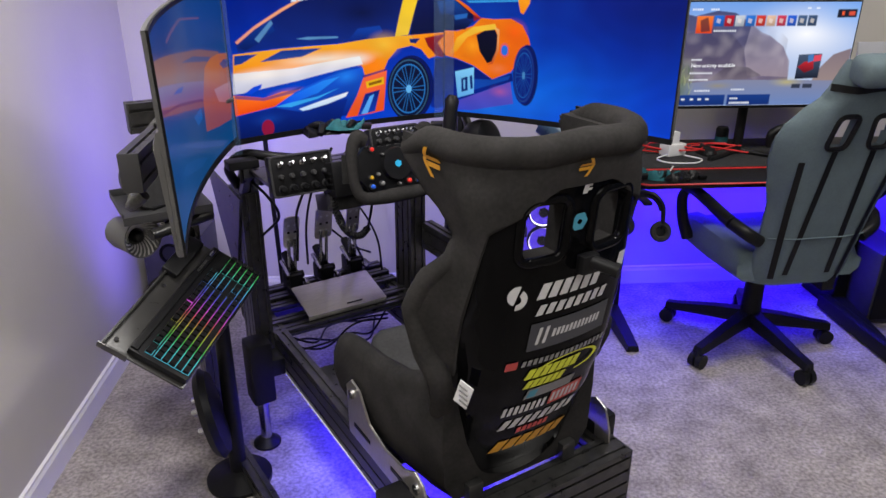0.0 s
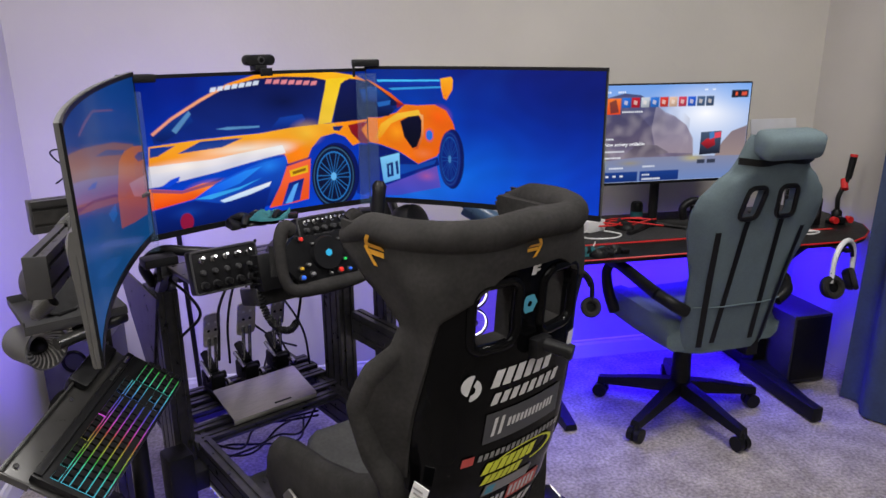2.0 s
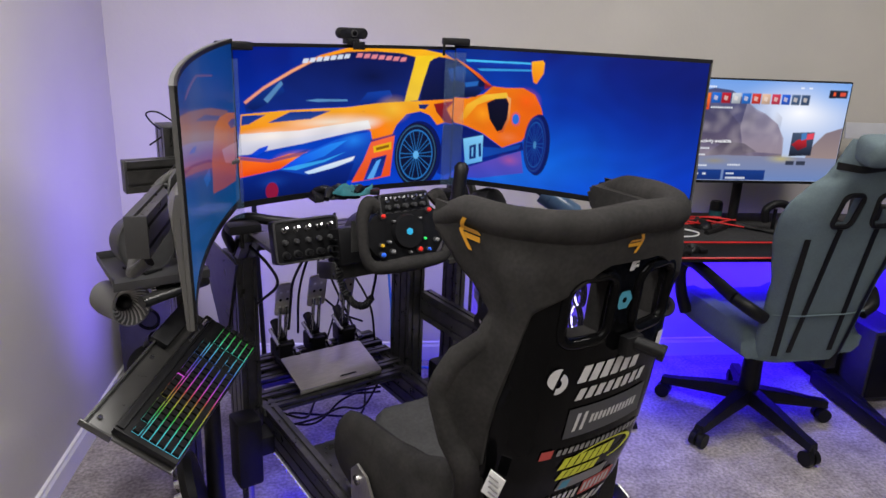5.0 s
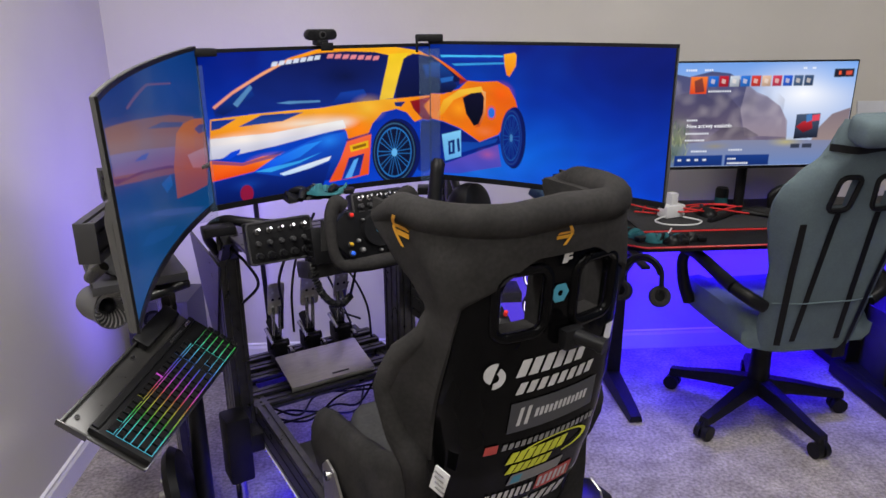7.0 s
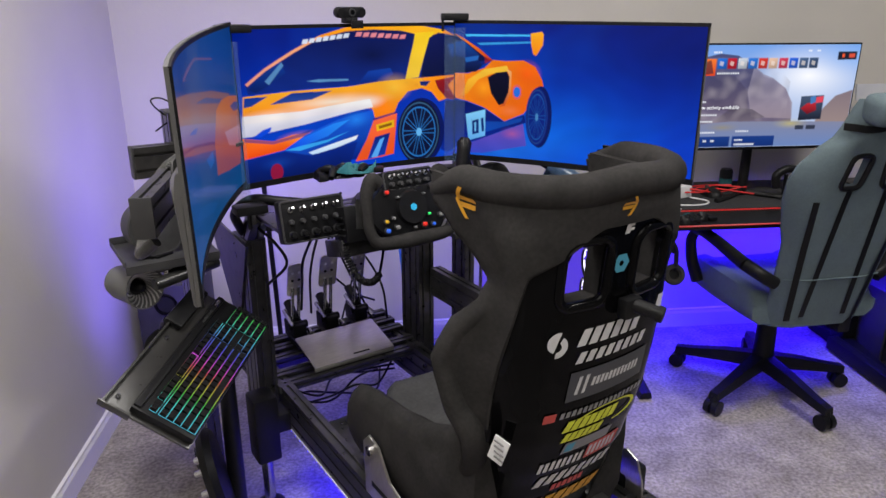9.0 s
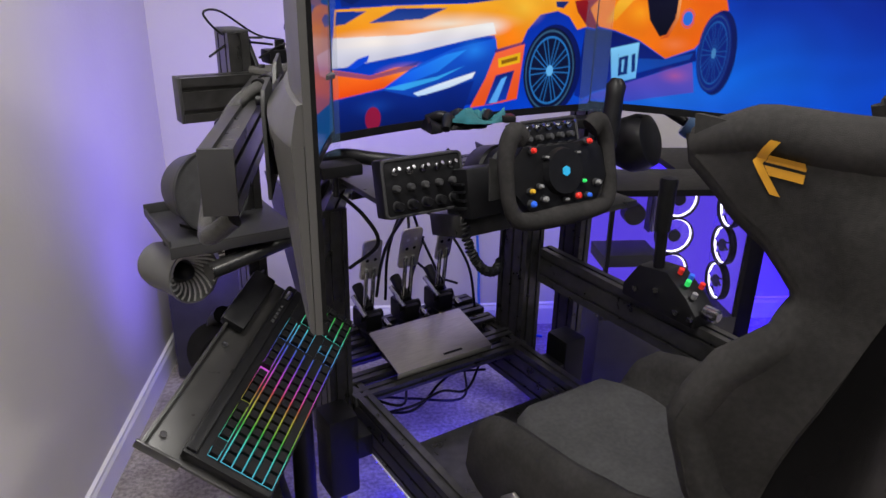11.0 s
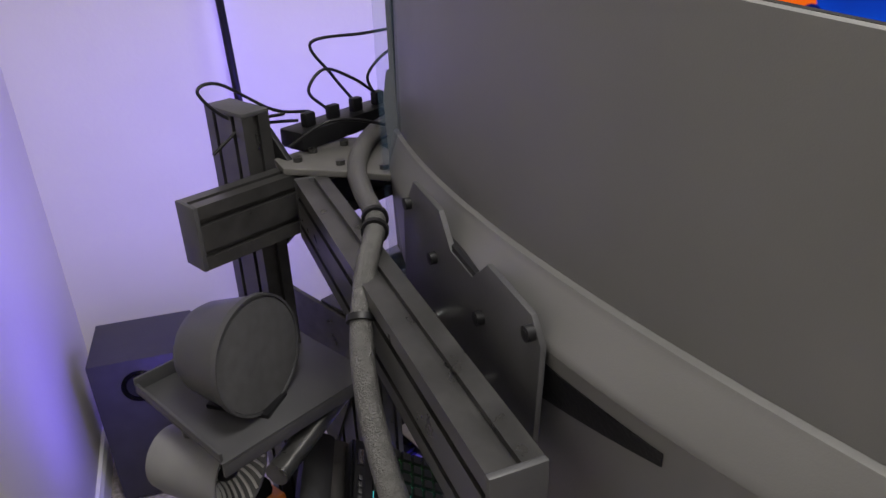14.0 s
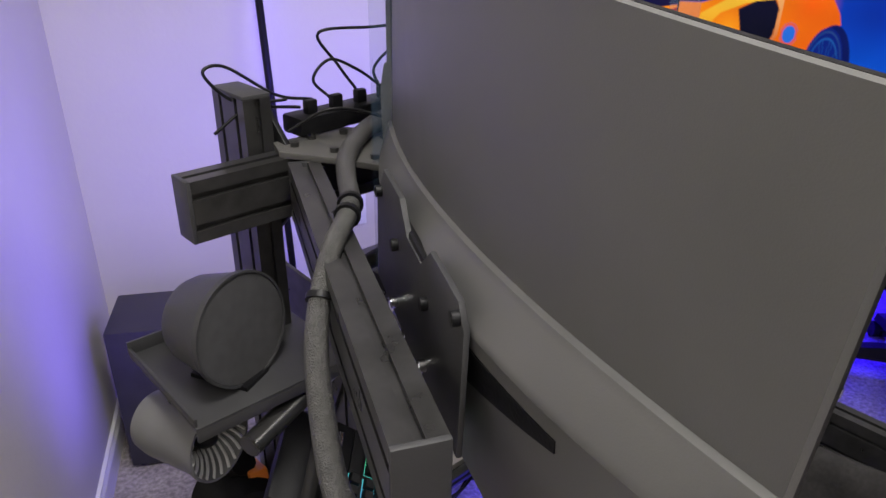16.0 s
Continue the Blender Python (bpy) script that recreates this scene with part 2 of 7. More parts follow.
# the stand that carries the three monitors
stand = thing("monitor_stand", RIG, "black aluminium profile stand carrying three monitors", "monitor stand")
for sx in (-1, 1):
    post = beam("post", (sx * 0.48, 0.433, 0.055), (sx * 0.48, 0.433, 1.234), 0.04, 0.085, stand, (0, 1, 0))
    beam("foot", (sx * 0.48, 0.62, 0.04), (sx * 0.44, -0.42, 0.04), 0.04, 0.07, stand)
    for z0, z1 in ((1.166, 1.226), (1.085, 1.025)):
        bm = B()
        m = Matrix.Translation((sx * 0.455, 0.385, 0)) @ Matrix(((0, 0, 1, 0), (1, 0, 0, 0), (0, 1, 0, 0), (0, 0, 0, 1)))
        slab(bm, [(-0.03, z0), (0.075, z0), (0.065, z1), (0.035, z1)], -0.004, 0.004, m, 0.001)
        part("gusset", bm, M_BLACK, stand)
    bolt((sx * 0.449, 0.435, 1.212), (-sx, 0, 0), stand)
beam("cross_beam", (-0.606, 0.356, 1.126), (0.606, 0.356, 1.126), 0.04, 0.08, stand)
ARM = {}
for sx, yaw in ((-1, -25.2), (1, 27.5)):
    a = Vector((sx * 0.465, 0.31, 1.126))
    d = Vector((sx * math.sin(radians(abs(yaw))), -math.cos(radians(yaw)), 0))
    ARM[sx] = (a, d)
    beam("arm", a, a + d * 0.54, 0.04, 0.08, stand, label="horizontal arm behind a side monitor")
    bm = B()
    out = [(-0.06, 0.385), (0.055, 0.385), (0.075, 0.36), (0.06, 0.30), (0.045, 0.225), (0.025, 0.21), (-0.005, 0.215), (-0.03, 0.27), (-0.075, 0.345)]
    out = [(-sx * x + sx * 0.405, y) for x, y in out]
    if sx > 0:
        out = out[::-1]
    slab(bm, out, 1.166, 1.1745, bev=0.001)
    plate = part("corner_plate", bm, M_TRAY0, stand, "flat black steel plate over the corner joint")
    for x, y in ((-0.012, 0.365), (0.035, 0.357), (-0.02, 0.30), (0.004, 0.245), (-0.047, 0.352)):
        bolt((sx * (0.405 - x), y, 1.1745), (0, 0, 1), plate)

# ---- the pictures on the screens, painted point by point from plain shapes ----


def inside(px, py, pts):
    """Which of the points lie in the outline."""
    hit = np.zeros(px.shape, bool)
    n = len(pts)
    for i in range(n):
        (x0, y0), (x1, y1) = pts[i], pts[(i + 1) % n]
        if y0 == y1:
            continue
        c = (y0 > py) != (y1 > py)
        hit ^= c & (px < (x1 - x0) * (py - y0) / (y1 - y0) + x0)
    return hit


def lin(c):
    return np.array([(v / 255 / 12.92 if v / 255 < 0.04045 else ((v / 255 + 0.055) / 1.055) ** 2.4) for v in c])


class Canvas:
    """Colours on a net of points over x from x0 to x1, y down from 0 to 1."""

    def __init__(self, x0, x1, nx, ny):
        self.x, self.y = np.meshgrid(np.linspace(x0, x1, nx), np.linspace(0, 1, ny))
        self.c = np.zeros((ny, nx, 3))
        self.dx, self.dy = (x1 - x0) / nx, 1 / ny

    def cover(self, test):
        k = 0
        for ox in (-0.33, 0, 0.33):
            for oy in (-0.33, 0, 0.33):
                k = k + test(self.x + ox * self.dx, self.y + oy * self.dy)
        return (k / 9)[..., None]

    def lay(self, colour, a):
        self.c = self.c * (1 - a) + colour * a

    def poly(self, pts, c1, c2=None, way=(0, 1), alpha=1.0):
        a = self.cover(lambda x, y: inside(x, y, pts).astype(float)) * alpha
        col = lin(c1)
        if c2:
            p = np.array(pts) @ np.array(way)
            k = np.clip((self.x * way[0] + self.y * way[1] - p.min()) / (p.max() - p.min() + 1e-6), 0, 1)[..., None]
            col = lin(c1) * (1 - k) + lin(c2) * k
        self.lay(col, a)

    def ring(self, cx, cy, rx, ry, w, c1, alpha=1.0):
        def test(x, y):
            r = np.hypot((x - cx) / rx, (y - cy) / ry)
            return ((r < 1) & (r > 1 - w)).astype(float)
        self.lay(lin(c1), self.cover(test) * alpha)

    def glow(self, cx, cy, rx, ry, c1, alpha):
        r = np.hypot((self.x - cx) / rx, (self.y - cy) / ry)
        self.lay(lin(c1), (np.clip(1 - r, 0, 1) ** 1.5 * alpha)[..., None])

    def cloud(self, scale, c1, alpha, seed=0):
        v = np.array([[noise.fractal((x * scale, y * scale * 0.6, seed), 1, 2, 4) for x in self.x[0, ::4]] for y in self.y[::4, 0]])
        v = np.kron(v, np.ones((4, 4)))[:self.x.shape[0], :self.x.shape[1]]
        k = np.ones(9) / 9
        v = np.apply_along_axis(lambda r: np.convolve(np.pad(r, 4, "edge"), k, "valid"), 0, v)
        v = np.apply_along_axis(lambda r: np.convolve(np.pad(r, 4, "edge"), k, "valid"), 1, v)
        self.lay(lin(c1), (np.clip(v + 0.1, 0, 1) * alpha)[..., None])


def grain(cv):
    """Soft unevenness from 0 to 1 over the picture."""
    v = np.sin(cv.x * 23 + 3 * np.sin(cv.y * 9)) * np.sin(cv.y * 17 + 2 * np.sin(cv.x * 13))
    return 0.5 + 0.5 * v


def car_picture(cv):
    """An orange racing car on deep blue; x runs from 0 to 3 over the three screens."""
    k = np.clip(0.05 + 0.9 * cv.y, 0, 1)[..., None]
    cv.c = lin((0, 22, 124)) * (1 - k) + lin((0, 62, 206)) * k
    cv.cloud(1.6, (0, 92, 226), 0.4, 3)
    cv.glow(2.4, 0.8, 0.55, 0.45, (10, 120, 240), 0.55)
    cv.glow(2.2, 0.95, 0.4, 0.25, (40, 130, 240), 0.5)
    cv.glow(2.95, 0.15, 0.7, 0.6, (0, 14, 100), 0.7)
    cv.glow(2.0, 0.02, 0.5, 0.3, (0, 16, 100), 0.5)
    # cabin glass, roof and pillars
    cv.poly([(1.038, 0.343), (1.122, 0.251), (1.244, 0.145), (1.368, 0.053), (1.492, 0.003), (1.617, -0.013), (1.744, -0.01), (1.847, 0.008), (1.951, 0.035), (2.029, 0.107), (2.105, 0.189), (2.16, 0.263), (2.078, 0.352), (1.839, 0.387), (1.603, 0.403), (1.23, 0.405), (1.047, 0.412)], (4, 14, 74), (10, 40, 130))
    cv.poly([(1.049, 0.382), (1.116, 0.272), (1.189, 0.207), (1.213, 0.286), (1.143, 0.36), (1.08, 0.403)], (10, 60, 150), (4, 24, 90), alpha=0.8)
    cv.poly([(1.121, 0.334), (1.198, 0.215), (1.206, 0.239), (1.138, 0.359)], (110, 170, 220), alpha=0.55)
    cv.poly([(1.539, 0.386), (1.585, 0.309), (1.689, 0.295), (1.703, 0.339), (1.671, 0.377)], (14, 70, 180), (8, 40, 130), alpha=0.9)
    cv.poly([(1.3, 0.353), (1.354, 0.345), (1.492, 0.355), (1.492, 0.368), (1.353, 0.365)], (120, 190, 240), alpha=0.5)
    cv.glow(1.610, 0.197, 0.22, 0.16, (0, 6, 44), 0.7)
    cv.poly([(1.038, 0.343), (1.122, 0.251), (1.244, 0.145), (1.368, 0.053), (1.487, 0.003), (1.486, 0.023), (1.367, 0.072), (1.248, 0.164), (1.125, 0.27), (1.046, 0.359)], (232, 150, 130), (255, 176, 110), way=(1, -0.3))
    cv.poly([(1.368, 0.053), (1.492, -0.001), (1.617, -0.021), (1.744, -0.018), (1.847, 0), (1.951, 0.031), (2.004, 0.082), (1.945, 0.055), (1.872, 0.068), (1.809, 0.056), (1.743, 0.031), (1.616, 0.019), (1.491, 0.027), (1.382, 0.065)], (255, 150, 10), (250, 190, 30), way=(1, 0))
    cv.poly([(1.809, 0.048), (1.903, 0.041), (1.873, 0.11), (1.847, 0.239), (1.823, 0.373), (1.759, 0.383), (1.785, 0.212), (1.8, 0.122)], (250, 206, 30), (240, 196, 60))
    cv.poly([(1.876, 0.085), (1.919, 0.05), (1.99, 0.066), (2.067, 0.139), (2.13, 0.222), (2.15, 0.263), (2.078, 0.284), (2.052, 0.363), (1.986, 0.367), (1.919, 0.374), (1.834, 0.374), (1.847, 0.239)], (8, 20, 84), (3, 14, 60))
    cv.poly([(1.963, 0.133), (2.041, 0.132), (2.104, 0.223), (2.063, 0.259), (1.98, 0.228)], (24, 84, 170), (8, 40, 120), alpha=0.7)
    cv.poly([(1.946, 0.03), (2.029, 0.098), (2.105, 0.18), (2.165, 0.267), (2.145, 0.263), (2.064, 0.156), (1.998, 0.075), (1.935, 0.051)], (255, 150, 20), (214, 60, 10), way=(1, 0.2))
    # bonnet, wings and side
    cv.poly([(1.024, 0.423), (1.229, 0.413), (1.5, 0.41), (1.629, 0.389), (1.773, 0.38), (1.834, 0.378), (1.87, 0.434), (1.837, 0.456), (1.77, 0.475), (1.723, 0.555), (1.7, 0.638), (1.609, 0.658), (1.596, 0.579), (1.493, 0.579), (1.267, 0.603), (1.012, 0.598)], (250, 176, 40), (246, 120, 10))
    cv.glow(1.705, 0.437, 0.1, 0.12, (252, 196, 60), 0.8)
    cv.glow(1.649, 0.578, 0.07, 0.1, (255, 128, 10), 0.9)
    cv.poly([(1.015, 0.549), (1.269, 0.555), (1.445, 0.529), (1.589, 0.51), (1.602, 0.571), (1.493, 0.596), (1.289, 0.648), (1.047, 0.688), (1.005, 0.686)], (238, 238, 244), (206, 206, 226), alpha=0.95)
    cv.glow(1.420, 0.509, 0.3, 0.07, (255, 250, 236), 0.8)
    cv.glow(1.572, 0.533, 0.1, 0.06, (255, 255, 255), 0.9)
    cv.glow(1.148, 0.578, 0.22, 0.07, (250, 240, 230), 0.8)
    cv.poly([(1.135, 0.49), (1.233, 0.425), (1.416, 0.43), (1.322, 0.48)], (16, 52, 140), (40, 70, 150))
    cv.poly([(1.028, 0.431), (1.129, 0.434), (1.056, 0.489), (1.023, 0.494)], (12, 50, 150), (30, 60, 140))
    cv.poly([(1.028, 0.699), (1.005, 0.693), (0.987, 0.84), (1.095, 0.824), (1.187, 0.808), (1.315, 0.711), (1.224, 0.711), (1.138, 0.739)], (255, 120, 30), (240, 70, 12))
    cv.glow(1.259, 0.740, 0.12, 0.06, (255, 150, 60), 0.7)
    cv.poly([(1.056, 0.691), (1.096, 0.653), (1.135, 0.639), (1.128, 0.669), (1.083, 0.702)], (8, 70, 220))
    cv.poly([(1.014, 0.696), (1.138, 0.739), (1.231, 0.717), (1.317, 0.687), (1.285, 0.729), (1.137, 0.759), (1.012, 0.718)], (40, 50, 130), alpha=0.7)
    cv.poly([(1.182, 0.811), (1.285, 0.721), (1.44, 0.637), (1.601, 0.593), (1.609, 0.667), (1.579, 0.783), (1.52, 0.945), (1.374, 0.962), (1.247, 0.961)], (20, 90, 220), (2, 26, 120), way=(0.3, 1))
    cv.poly([(1.182, 0.811), (1.259, 0.748), (1.413, 0.665), (1.491, 0.646), (1.384, 0.751), (1.256, 0.805)], (4, 60, 230), (40, 150, 255), way=(1, -0.4))
    cv.poly([(1.291, 0.851), (1.381, 0.818), (1.527, 0.768), (1.515, 0.8), (1.379, 0.864), (1.307, 0.868)], (244, 248, 255), (190, 222, 255))
    cv.poly([(1.187, 0.812), (1.256, 0.797), (1.383, 0.776), (1.487, 0.73), (1.382, 0.793), (1.255, 0.83)], (60, 180, 255), alpha=0.8)
    cv.glow(1.521, 0.651, 0.08, 0.08, (40, 150, 255), 0.6)
    cv.poly([(0.987, 0.844), (1.094, 0.828), (1.186, 0.82), (1.302, 0.875), (1.523, 0.815), (1.476, 1.005), (1.245, 1.011), (1.049, 1.016), (0.963, 1.027)], (6, 40, 140), (2, 18, 80))
    cv.glow(1.153, 0.893, 0.1, 0.06, (20, 70, 170), 0.6)
    cv.ring(1.144, 0.956, 0.028, 0.06, 1.0, (140, 20, 60))
    cv.poly([(1.604, 0.666), (1.716, 0.632), (1.696, 0.939), (1.637, 0.953), (1.509, 0.965), (1.567, 0.807)], (250, 104, 60), (236, 80, 20), way=(0.3, 1))
    cv.poly([(1.607, 0.797), (1.68, 0.775), (1.653, 0.939), (1.567, 0.96)], (8, 30, 110), (10, 60, 180))
    cv.poly([(1.63, 0.819), (1.652, 0.805), (1.616, 0.949), (1.584, 0.951)], (90, 170, 250))
    cv.poly([(1.613, 0.706), (1.701, 0.678), (1.7, 0.734), (1.617, 0.755)], (236, 180, 20))
    cv.poly([(1.626, 0.717), (1.69, 0.698), (1.689, 0.72), (1.628, 0.739)], (90, 40, 10), alpha=0.8)
    cv.poly([(1.599, 0.656), (1.713, 0.618), (1.716, 0.632), (1.601, 0.674)], (60, 30, 110), alpha=0.8)
    cv.poly([(1.834, 0.378), (1.986, 0.367), (2.057, 0.367), (2.129, 0.324), (2.165, 0.262), (2.221, 0.268), (2.296, 0.259), (2.346, 0.302), (2.376, 0.391), (2.384, 0.44), (2.347, 0.494), (2.325, 0.599), (2.303, 0.653), (2.221, 0.72), (2.133, 0.624), (2.055, 0.577), (1.959, 0.545), (1.921, 0.563), (1.885, 0.488), (1.837, 0.456), (1.865, 0.425)], (252, 150, 16), (236, 96, 10), way=(1, 0.3))
    cv.poly([(2.057, 0.414), (2.129, 0.332), (2.226, 0.301), (2.236, 0.343), (2.16, 0.365), (2.103, 0.411), (2.056, 0.52), (2.024, 0.549)], (250, 200, 60), (240, 150, 20))
    cv.glow(2.311, 0.362, 0.07, 0.12, (255, 96, 10), 0.9)
    cv.glow(2.244, 0.638, 0.06, 0.06, (240, 130, 80), 0.6)
    cv.glow(2.129, 0.475, 0.06, 0.1, (255, 170, 30), 0.7)
    cv.poly([(1.902, 0.403), (2.005, 0.378), (1.966, 0.444), (2.008, 0.563), (1.959, 0.545), (1.917, 0.465)], (150, 20, 24), (110, 14, 40))
    cv.poly([(1.828, 0.404), (1.881, 0.405), (1.859, 0.442), (1.832, 0.434)], (20, 40, 110))
    cv.poly([(2.144, 0.391), (2.18, 0.355), (2.226, 0.343), (2.239, 0.385), (2.236, 0.496), (2.216, 0.585), (2.195, 0.6), (2.16, 0.511)], (10, 10, 40), (2, 6, 24))
    cv.poly([(2.226, 0.326), (2.246, 0.342), (2.246, 0.495), (2.221, 0.601), (2.195, 0.613), (2.216, 0.585), (2.236, 0.496), (2.239, 0.385)], (250, 190, 120), (190, 60, 20), alpha=0.8)
    cv.poly([(2.032, 0.294), (2.094, 0.24), (2.119, 0.307), (2.093, 0.352), (2.042, 0.363)], (10, 40, 110), (6, 14, 50))
    cv.poly([(2.043, 0.251), (2.104, 0.231), (2.099, 0.266), (2.048, 0.285)], (40, 110, 200), alpha=0.8)
    cv.poly([(2.13, 0.239), (2.168, 0.266), (2.13, 0.29)], (150, 20, 20), alpha=0.7)
    cv.poly([(1.954, 0.558), (2.055, 0.586), (2.133, 0.632), (2.221, 0.724), (2.308, 0.661), (2.314, 0.721), (2.237, 0.776), (2.101, 0.883), (1.964, 0.969), (1.931, 0.945)], (3, 18, 90), (6, 40, 150))
    cv.poly([(2.059, 0.734), (2.221, 0.724), (2.303, 0.679), (2.293, 0.715), (2.101, 0.838)], (20, 90, 200), alpha=0.5)
    cv.poly([(1.953, 0.995), (2.127, 0.862), (2.303, 0.731), (2.32, 0.897), (2.126, 0.981)], (120, 70, 160), (60, 60, 190), alpha=0.75)
    cv.glow(2.257, 0.813, 0.06, 0.06, (200, 90, 130), 0.5)
    # wheels
    for cx, cy, rx, ry, dim in ((1.822, 0.790, 0.105, 0.245, 1.0), (2.361, 0.672, 0.048, 0.218, 0.45)):
        cv.ring(cx + 0.012, cy, rx * 1.08, ry * 1.06, 1.0, (4, 20, 90))
        cv.ring(cx, cy, rx, ry, 1.0, (6, 16, 52) if dim > 0.5 else (4, 30, 120))
        cv.ring(cx, cy, rx * 0.93, ry * 0.94, 0.05, (70, 120, 160), 0.5 * dim)
        cv.ring(cx, cy, rx * 0.78, ry * 0.8, 0.06, (40, 120, 200), 0.9 * dim)
        for j in range(10):
            a = 2 * math.pi * j / 10
            ux, uy = math.cos(a), math.sin(a)
            for g in (-0.035, 0.035):
                vx, vy = -uy, ux
                pts = [(0.1 * ux + vx * (g - 0.014), 0.1 * uy + vy * (g - 0.014)), (0.76 * ux + vx * (2.2 * g - 0.014), 0.76 * uy + vy * (2.2 * g - 0.014)), (0.76 * ux + vx * (2.2 * g + 0.014), 0.76 * uy + vy * (2.2 * g + 0.014)), (0.1 * ux + vx * (g + 0.014), 0.1 * uy + vy * (g + 0.014))]
                cv.poly([(cx + p * rx, cy + w * ry) for p, w in pts], (40, 120, 200), alpha=0.8 * dim)
        cv.ring(cx, cy, rx * 0.13, ry * 0.13, 1.0, (100, 180, 240), dim)
    # number panel, badge and rear wing
    cv.poly([(2.049, 0.681), (2.136, 0.637), (2.138, 0.842), (2.063, 0.888)], (130, 206, 250), (96, 170, 235))
    cv.poly([(2.078, 0.732), (2.102, 0.716), (2.101, 0.734), (2.088, 0.744), (2.09, 0.816), (2.104, 0.806), (2.103, 0.824), (2.08, 0.84)], (8, 40, 110))
    cv.poly([(2.096, 0.721), (2.107, 0.715), (2.109, 0.823), (2.096, 0.829)], (8, 40, 110))
    cv.poly([(2.117, 0.71), (2.128, 0.7), (2.133, 0.802), (2.122, 0.813)], (8, 40, 110))
    cv.ring(2.272, 0.493, 0.02, 0.052, 1.0, (40, 110, 220))
    cv.ring(2.272, 0.493, 0.02, 0.052, 0.25, (232, 90, 60))
    cv.poly([(2.044, 0.081), (2.32, 0.078), (2.325, 0.122), (2.105, 0.138)], (6, 60, 180), (4, 36, 140))
    cv.poly([(2.044, 0.077), (2.32, 0.074), (2.32, 0.086), (2.049, 0.093)], (70, 190, 250))
    cv.poly([(2.095, 0.139), (2.325, 0.122), (2.325, 0.135), (2.11, 0.155)], (60, 170, 240), alpha=0.8)
    cv.poly([(2.322, 0.066), (2.368, 0.052), (2.376, 0.072), (2.374, 0.145), (2.348, 0.223), (2.335, 0.212), (2.325, 0.139)], (255, 176, 30), (245, 130, 14))
    for x0, x1, y0, y1, c in ((1.290, 1.505, 0.088, 0.051, (225, 235, 255)), (1.530, 1.767, 0.049, 0.078, (236, 140, 150))):
        for j in range(7):
            a, w, yy = x0 + (x1 - x0) * j / 7, (x1 - x0) / 9, y0 + (y1 - y0) * j / 7
            cv.poly([(a, yy + 0.016), (a + w, yy + 0.014), (a + w + 0.008, yy - 0.016), (a + 0.008, yy - 0.014)], c, alpha=0.9)
    cv.c = cv.c * (0.93 + 0.14 * grain(cv))[..., None]


def nose_picture(cv):
    """The car's nose; the slanting view's wash-out and screen reflections are painted in."""
    k = np.clip(cv.y, 0, 1)[..., None]
    cv.c = lin((6, 62, 138)) * (1 - k) + lin((4, 84, 150)) * k
    cv.cloud(2.0, (20, 100, 180), 0.4, 4)
    cv.glow(0.8, 0.2, 0.5, 0.4, (8, 76, 170), 0.7)
    cv.poly([(0.027, 0.116), (0.398, 0.214), (0.72, 0.304), (0.917, 0.386), (0.88, 0.698), (0.639, 0.619), (0.322, 0.495), (0.019, 0.362), (0.037, 0.284)], (150, 110, 90), (140, 84, 110), alpha=0.8)
    cv.poly([(0.035, 0.234), (0.461, 0.392), (0.781, 0.515), (0.901, 0.597), (0.88, 0.698), (0.649, 0.583), (0.308, 0.444), (0.042, 0.331)], (110, 120, 190), (150, 100, 150), alpha=0.7)
    cv.poly([(0.482, 0.293), (0.634, 0.314), (0.861, 0.401), (0.805, 0.407)], (16, 80, 150), alpha=0.9)
    cv.poly([(0.304, 0.385), (0.396, 0.393), (0.467, 0.413), (0.423, 0.429)], (16, 80, 190), alpha=0.9)
    cv.poly([(0.007, 0.324), (0.202, 0.413), (0.37, 0.463), (0.652, 0.571), (0.804, 0.661), (0.801, 0.673), (0.648, 0.586), (0.364, 0.478), (0.052, 0.372)], (70, 40, 110), alpha=0.7)
    cv.poly([(0.68, 0.599), (0.746, 0.425), (0.82, 0.392), (0.914, 0.399), (1.042, 0.439), (0.966, 0.858), (0.823, 0.832), (0.668, 0.783)], (206, 110, 50), (170, 84, 90), alpha=0.85)
    cv.poly([(0.82, 0.589), (1.011, 0.616), (0.986, 0.751), (0.855, 0.686)], (196, 150, 170), (200, 120, 140), alpha=0.8)
    cv.poly([(0.912, 0.463), (0.957, 0.452), (1.036, 0.475), (1.029, 0.517), (0.946, 0.506)], (20, 70, 150), alpha=0.9)
    cv.poly([(0.639, 0.619), (0.646, 0.684), (0.58, 0.698), (0.538, 0.625)], (0, 120, 220), alpha=0.6)
    cv.poly([(0.305, 0.126), (0.416, 0.096), (0.539, 0.075), (0.762, 0.132), (0.76, 0.141), (0.546, 0.089), (0.434, 0.113), (0.326, 0.138)], (150, 100, 130), alpha=0.6)
    cv.poly([(0.327, 0.677), (0.533, 0.768), (0.91, 0.974), (0.851, 0.977), (0.578, 0.834)], (60, 100, 180), alpha=0.5)
    cv.poly([(0.231, 0.78), (0.331, 0.776), (0.506, 0.852), (0.63, 0.926), (0.548, 0.935), (0.359, 0.858)], (30, 100, 180), alpha=0.5)
    cv.cloud(3.0, (90, 120, 170), 0.3, 9)
    cv.c = cv.c * 0.6


